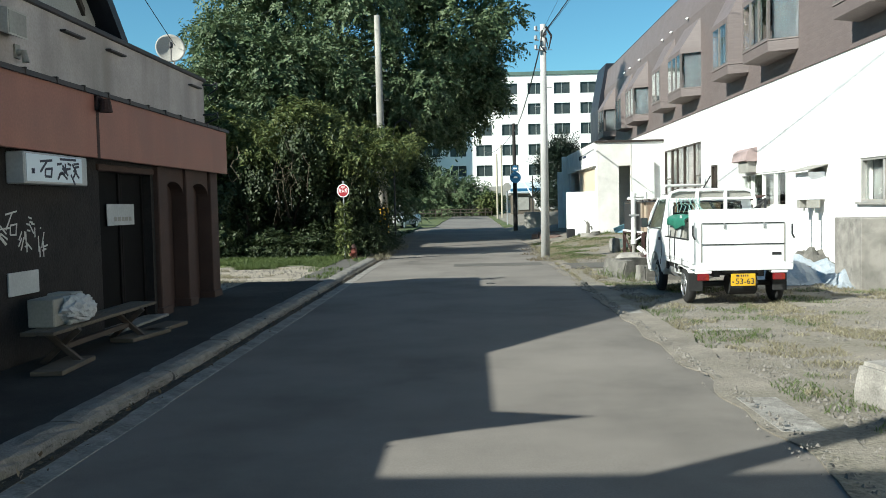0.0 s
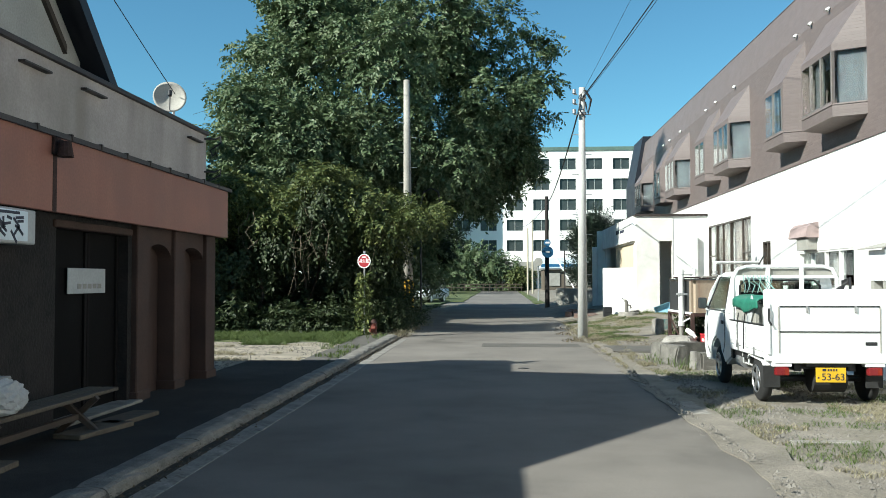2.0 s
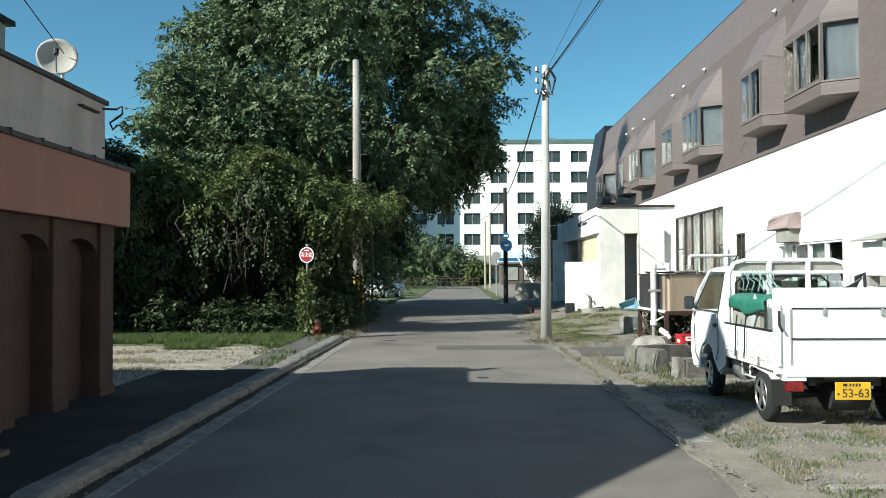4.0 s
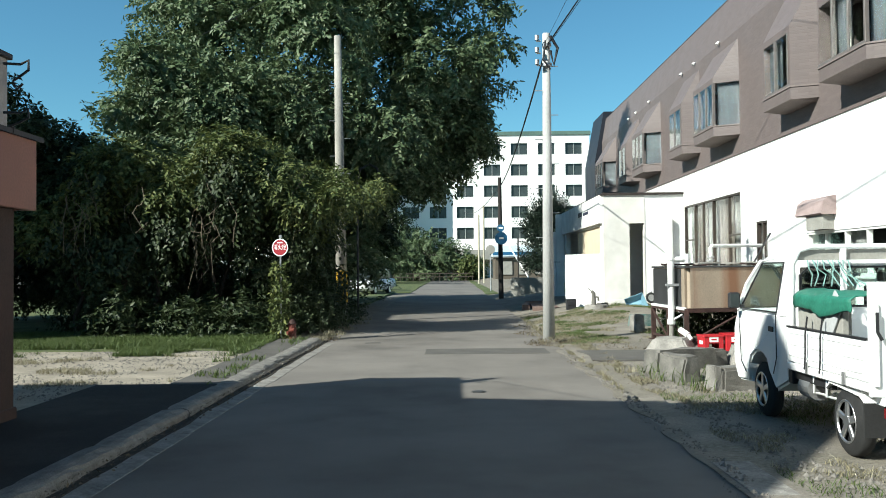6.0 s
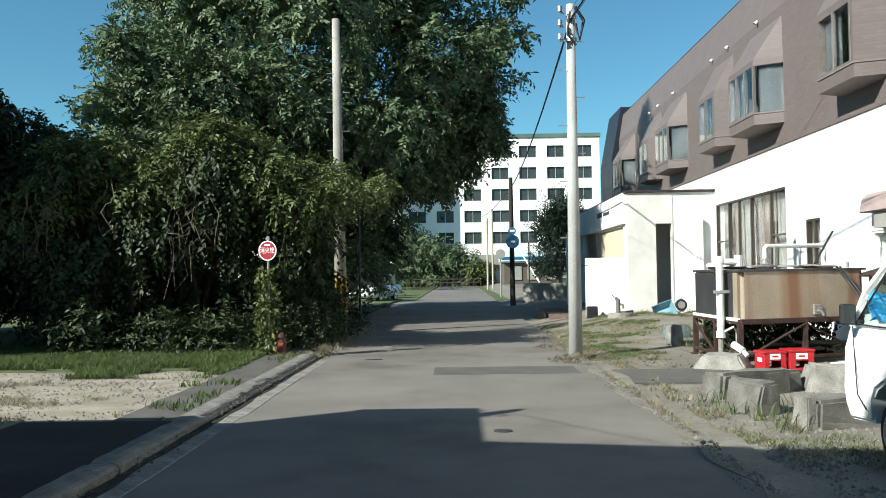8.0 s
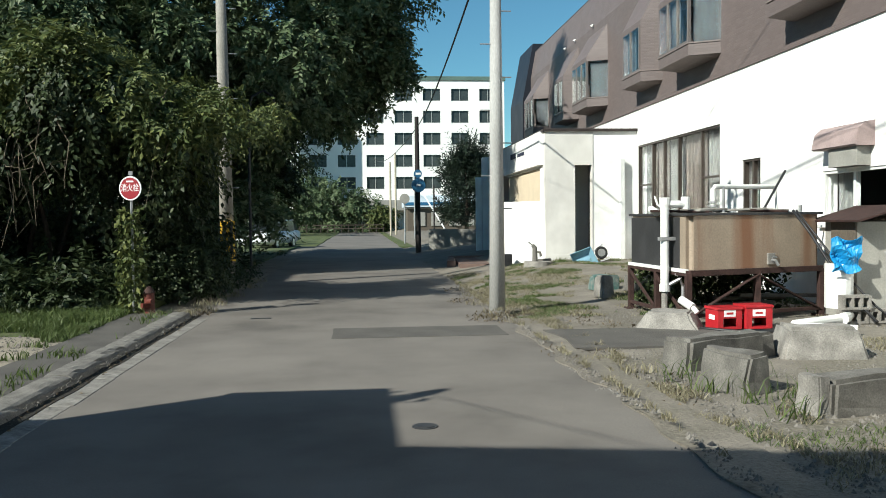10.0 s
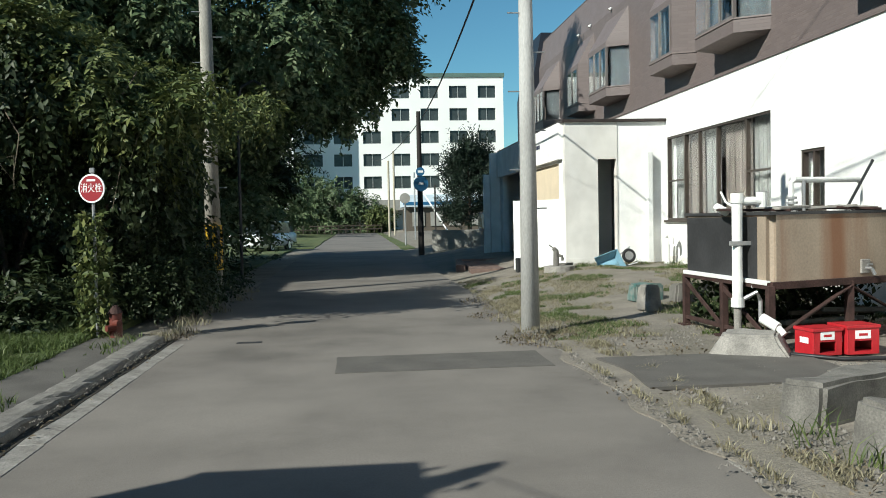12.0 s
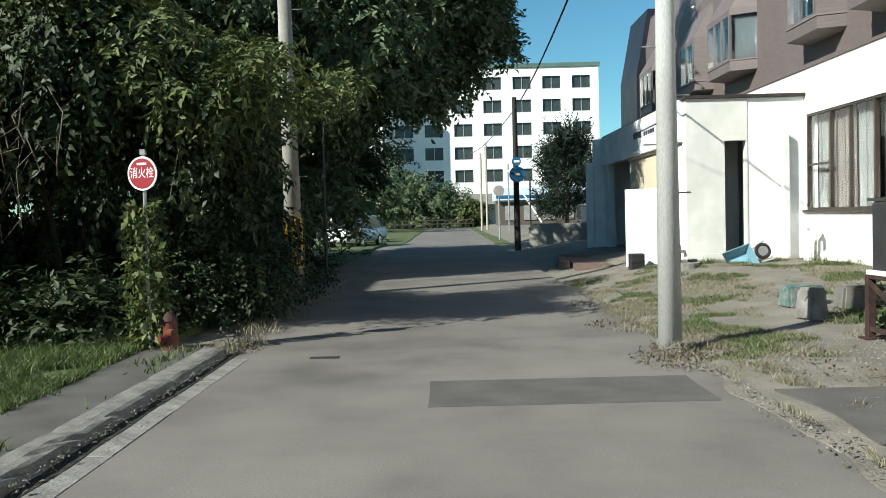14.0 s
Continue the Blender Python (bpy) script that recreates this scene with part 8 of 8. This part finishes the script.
# unseen block added west of the yard to shade the foot of the thicket
bm = BM()
box(bm, -22, 20.0, 0, -13.2, 28.5, 8.8)
solid("wall_yard_house", bm, M_HOUSE, "unseen stucco block added to shade the thicket", "wall", kind="structure")
bm = BM()
box(bm, -22.2, 19.8, 8.8, -13.0, 28.7, 8.95)
solid("roof_yard_house", bm, M_ROOFDK, "dark flat roof of the added shade block", "roof", kind="structure")

# ---- grass, weeds and loose gravel ----
def scatter(n, x0, x1, y0, y1, seed, keep=0.0, scale=0.8):
    rng = np.random.default_rng(seed)
    out = []
    while len(out) < n:
        x, y = rng.uniform(x0, x1), rng.uniform(y0, y1)
        k = noise.noise(Vector((x * scale, y * scale, seed))) + 0.5 * noise.noise(Vector((x * scale * 3, y * scale * 3, seed)))
        if k > keep:
            out.append((x, y, ground_z(x, y) if x > 2 else 0.06))
    return out


def stuff(name, me, mat, label, cat):
    return tagged(part(name, me, mat, None), label, cat, kind="stuff")


stuff("dry_grass", blades("dry_grass", scatter(26000, 2.3, 7.1, 2.0, 16.0, 71, 0.22, 1.1), 0.045, M_DRY, 71, 0.004, 0.9), M_DRY, "dry straw-coloured grass on the lot", "grass")
stuff("green_grass", blades("green_grass", scatter(14000, 2.3, 7.1, 2.0, 16.5, 72, 0.25, 1.0), 0.045, M_GRASS, 72, 0.004, 0.9), M_GRASS, "sparse green grass on the lot", "grass")
stuff("dry_grass", blades("dry_grass", scatter(4200, 2.3, 7.1, 16.0, 23.0, 73, 0.35), 0.045, M_DRY, 73, 0.004, 0.9), M_DRY, "dry grass between the blocks", "grass")
stuff("lawn_grass", blades("lawn_grass", scatter(24000, 2.1, 7.1, 22.6, 33.0, 74, 0.0, 0.9), 0.045, M_DRY, 74, 0.005, 0.9), M_DRY, "thin dry lawn before the annex", "grass")
stuff("lawn_grass", blades("lawn_grass", scatter(22000, 2.1, 7.1, 22.6, 33.0, 75, 0.2, 0.9), 0.05, M_GRASS, 75, 0.005, 0.9), M_GRASS, "thin green lawn before the annex", "grass")
stuff("verge_grass", blades("verge_grass", scatter(50000, -11.0, -3.6, 21.7, 25.2, 76, -0.5, 0.9), 0.13, M_GRASS, 76, 0.006, 0.6), M_GRASS, "green grass strip before the thicket", "grass")
stuff("verge_grass", blades("verge_grass", scatter(500, -3.75, -2.95, 16.5, 24.0, 77, 0.25, 1.5), 0.1, M_GRASS, 77, 0.008, 0.5), M_GRASS, "grass tufts in the old pavement", "grass")


def tufts(n, places, seed, h, mat, label):
    rng = np.random.default_rng(seed)
    pts = []
    for x, y, r in places:
        for _ in range(n):
            a, d = rng.uniform(0, 6.28), r * rng.random() ** 0.7
            px, py = x + d * math.cos(a), y + d * math.sin(a)
            pts.append((px, py, ground_z(px, py) if px > 2 else 0.02))
    stuff("weed_tufts", blades("weed_tufts", pts, h, mat, seed, 0.006, 0.6), mat, label, "weeds")


tufts(26, [(2.7, 17.2, 0.2), (2.9, 16.8, 0.25), (2.7, 17.8, 0.25), (3.3, 16.95, 0.3), (3.4, 17.9, 0.25), (3.6, 16.7, 0.3), (2.9, 16.2, 0.2)], 81, 0.2, M_GRASS, "green weeds round the concrete blocks")
tufts(60, [(1.95, 23.3, 0.25), (2.15, 23.6, 0.3), (1.8, 22.6, 0.3), (2.1, 22.1, 0.25), (1.9, 24.6, 0.3), (2.0, 26.0, 0.35), (2.1, 27.5, 0.3), (4.2, 24.9, 0.3), (4.9, 25.4, 0.4), (2.2, 19.0, 0.2), (2.4, 18.2, 0.25)], 82, 0.1, M_DRY, "dry weeds at the lane edge and the pole's foot")
tufts(50, [(5.8, 31.9, 0.2), (6.3, 32.0, 0.3), (6.8, 31.4, 0.3), (6.9, 30.2, 0.3), (6.9, 28.6, 0.3), (5.0, 32.1, 0.2)], 83, 0.14, M_GRASS, "weeds at the foot of the wall")
tufts(90, [(-2.78, 23.7, 0.2), (-2.6, 24.3, 0.25), (-3.2, 23.6, 0.2), (-2.7, 25.4, 0.3), (-2.6, 27.0, 0.3), (-2.6, 29.0, 0.4), (-2.7, 31.0, 0.4)], 84, 0.13, M_DRY, "dry weeds at the end of the kerb")


def gravel(n, x0, x1, y0, y1, seed, label, keep=-0.1, big=0.02):
    rng = np.random.default_rng(seed)
    P = scatter(n, x0, x1, y0, y1, seed, keep, 1.1)
    v, f = [], []
    for x, y, z in P:
        s = big * (0.3 + rng.random() ** 2)
        k = len(v)
        a = rng.random() * 6.28
        for i in range(4):
            v.append((x + s * math.cos(a + i * 1.57) * rng.uniform(0.7, 1.2), y + s * math.sin(a + i * 1.57) * rng.uniform(0.7, 1.2), z - 0.004))
        v.append((x, y, z + s * 0.8))
        f += [(k, k + 1, k + 4), (k + 1, k + 2, k + 4), (k + 2, k + 3, k + 4), (k + 3, k, k + 4)]
    me = bpy.data.meshes.new("gravel")
    me.from_pydata(v, [], f)
    stuff("gravel", me, M_GRIT, label, "gravel")


gravel(14000, 1.9, 6.8, 2.5, 16.5, 91, "loose grey gravel on the lot", -0.2, 0.024)
gravel(7000, 1.85, 6.5, 16.5, 24.0, 92, "loose gravel between the blocks")
gravel(1500, -2.66, -2.56, 2.0, 24.0, 93, "grit in the gutter", -0.3, 0.008)
gravel(3000, -8.0, -3.5, 15.5, 22.0, 94, "pebbles on the sandy yard", -0.2, 0.02)

# ---- kerb stones and gutter slabs ----
def kerb_run():
    k = thing("kerb", (-2.78, 4, 0), "worn chipped concrete kerb along the lane", "kerb", kind="structure")
    rng = random.Random(15)
    section = [(-0.15, -0.12), (-0.15, 0.088), (-0.125, 0.1), (0.0, 0.106), (0.06, 0.1), (0.092, 0.086), (0.106, 0.062), (0.112, 0.02), (0.115, -0.12)]
    meshes = []
    for s in range(7):
        bm = BM()
        rings = []
        for j in range(15):
            y = -0.895 + 1.79 * j / 14
            ring = []
            for i, (x, z) in enumerate(section):
                q = Vector((x * 6 + s * 5.3, y * 6, z * 6))
                chip = max(0.0, noise.noise(q * 3.1 + Vector((3, 0, 0))) - 0.12) * (0.04 if 3 < i < 8 else 0.012)
                ring.append(bm.verts.new((x - chip + 0.007 * noise.noise(q), y, z - chip * 0.7 * (z > 0) + 0.006 * noise.noise(q * 2) - (0.012 if j in (0, 14) and z > 0 else 0))))
            rings.append(ring)
        for a, b in zip(rings, rings[1:]):
            for i in range(len(section) - 1):
                bm.faces.new((a[i], a[i + 1], b[i + 1], b[i]))
        bm.faces.new(rings[0][::-1])
        bm.faces.new(rings[-1])
        bmesh.ops.recalc_face_normals(bm, faces=bm.faces)
        me = mesh_of(bm, "kerb_stone")
        me.materials.append(M_KERB)
        meshes.append(me)
    y = -6.0
    while y < 23.2:
        ob = new("kerb_stone", rng.choice(meshes))
        ob.parent = k
        ob.matrix_parent_inverse = Matrix.Translation(-Vector(k.location))
        ob.matrix_basis = pose(-2.78 + rng.uniform(-0.008, 0.008), y, rng.uniform(-0.008, 0.004), rng.uniform(-0.2, 0.2), rng.uniform(-1.2, 1.2), rng.uniform(-0.3, 0.3))
        y += 1.8
    strip("gutter_dirt", -2.68, -2.57, -6.3, 23.9, 0.009, M_DIRT, "dark line of silt and rotten leaves along the kerb", "dirt", 2, 160, 0.035, 13, 0.03)
    g = thing("gutter", (-2.5, 4, 0), "narrow worn concrete gutter along the kerb", "gutter", kind="structure")
    bm = BM()
    box(bm, -0.1, -0.598, -0.08, 0.1, 0.598, 0.006, 0.004)
    me = mesh_of(bm, "gutter_slab")
    me.materials.append(M_GUTTER)
    y = -6.0
    while y < 23.6:
        ob = new("gutter_slab", me)
        ob.parent = g
        ob.matrix_parent_inverse = Matrix.Translation(-Vector(g.location))
        ob.matrix_basis = pose(-2.49 + rng.uniform(-0.012, 0.012), y, rng.uniform(-0.004, 0.001), 0, rng.uniform(-0.6, 0.2), rng.uniform(-0.5, 0.5))
        y += 1.2
    g2 = thing("edge_strip", (2.1, 10, 0), "cracked concrete edging between lane and lot", "edging", kind="structure")
    bm = BM()
    box(bm, -0.16, -0.49, -0.1, 0.15, 0.49, 0.012, 0.008)
    me2 = mesh_of(bm, "edge_slab")
    me2.materials.append(M_GUTTER)
    y = -6.0
    while y < 22.5:
        ob = new("edge_slab", me2)
        ob.parent = g2
        ob.matrix_parent_inverse = Matrix.Translation(-Vector(g2.location))
        ob.matrix_basis = pose(2.1 + rng.uniform(-0.02, 0.02), y, rng.uniform(-0.03, 0.003), 0, rng.uniform(-1.5, 1.5), rng.uniform(-1.5, 1.5))
        y += 1.0


kerb_run()


stuff("edge_weeds", blades("edge_weeds", scatter(9000, 1.92, 2.6, 15.0, 30.0, 78, 0.1, 1.6), 0.06, M_DRY, 78, 0.004, 0.9), M_DRY, "dry weeds creeping over the lane edge", "weeds")
gravel(5000, 1.75, 2.7, 2.5, 30.0, 95, "grit along the lane edge", 0.0, 0.011)
stuff("yard_grass", blades("yard_grass", scatter(16000, -12.0, -3.55, 20.4, 22.2, 79, 0.05, 0.7), 0.1, M_GRASS, 79, 0.005, 0.7), M_GRASS, "grass creeping into the gravel yard", "grass")
stuff("yard_grass", blades("yard_grass", scatter(9000, -12.0, -3.6, 14.8, 20.4, 80, 0.3, 0.9), 0.06, M_DRY, 80, 0.004, 0.8), M_DRY, "thin dry grass on the gravel yard", "grass")


def edge_litter():
    """Soil washed over the edging, and dead leaves on it and round the pole's foot."""
    strip("edge_soil", 1.9, 2.34, 2.0, 22.6, 0.011, M_LOT, "soil and grit washed over the lane's concrete edging", "soil", 3, 130, 0.16, 17, 0.03)
    rng = np.random.default_rng(97)
    pts = []
    for x, y, r, n in ((1.75, 22.7, 0.45, 260), (2.1, 23.2, 0.5, 320), (1.7, 25.2, 0.4, 160), (1.9, 27.4, 0.5, 160), (2.2, 19.4, 0.5, 130), (2.3, 17.4, 0.5, 120), (-2.6, 24.0, 0.25, 160), (3.1, 21.9, 0.6, 120)):
        a, d = rng.random(n) * 6.28, r * rng.random(n) ** 0.6
        for u, v in zip(x + d * np.cos(a) * 0.8, y + d * np.sin(a) * 1.4):
            pts.append((u, v, (ground_z(u, v) if u > 2.1 else 0.012) + 0.012 + 0.02 * rng.random()))
    for y in np.arange(3.0, 23.5, 0.035):
        pts.append((-2.6 + 0.05 * rng.normal(), y, 0.02))
    stuff("leaf_litter", leaves("leaf_litter", pts, 0.036, M_LITTER, 97, 0.0, 0.5, 1.5), M_LITTER, "dead brown leaves along the lane edges", "leaf litter")


edge_litter()
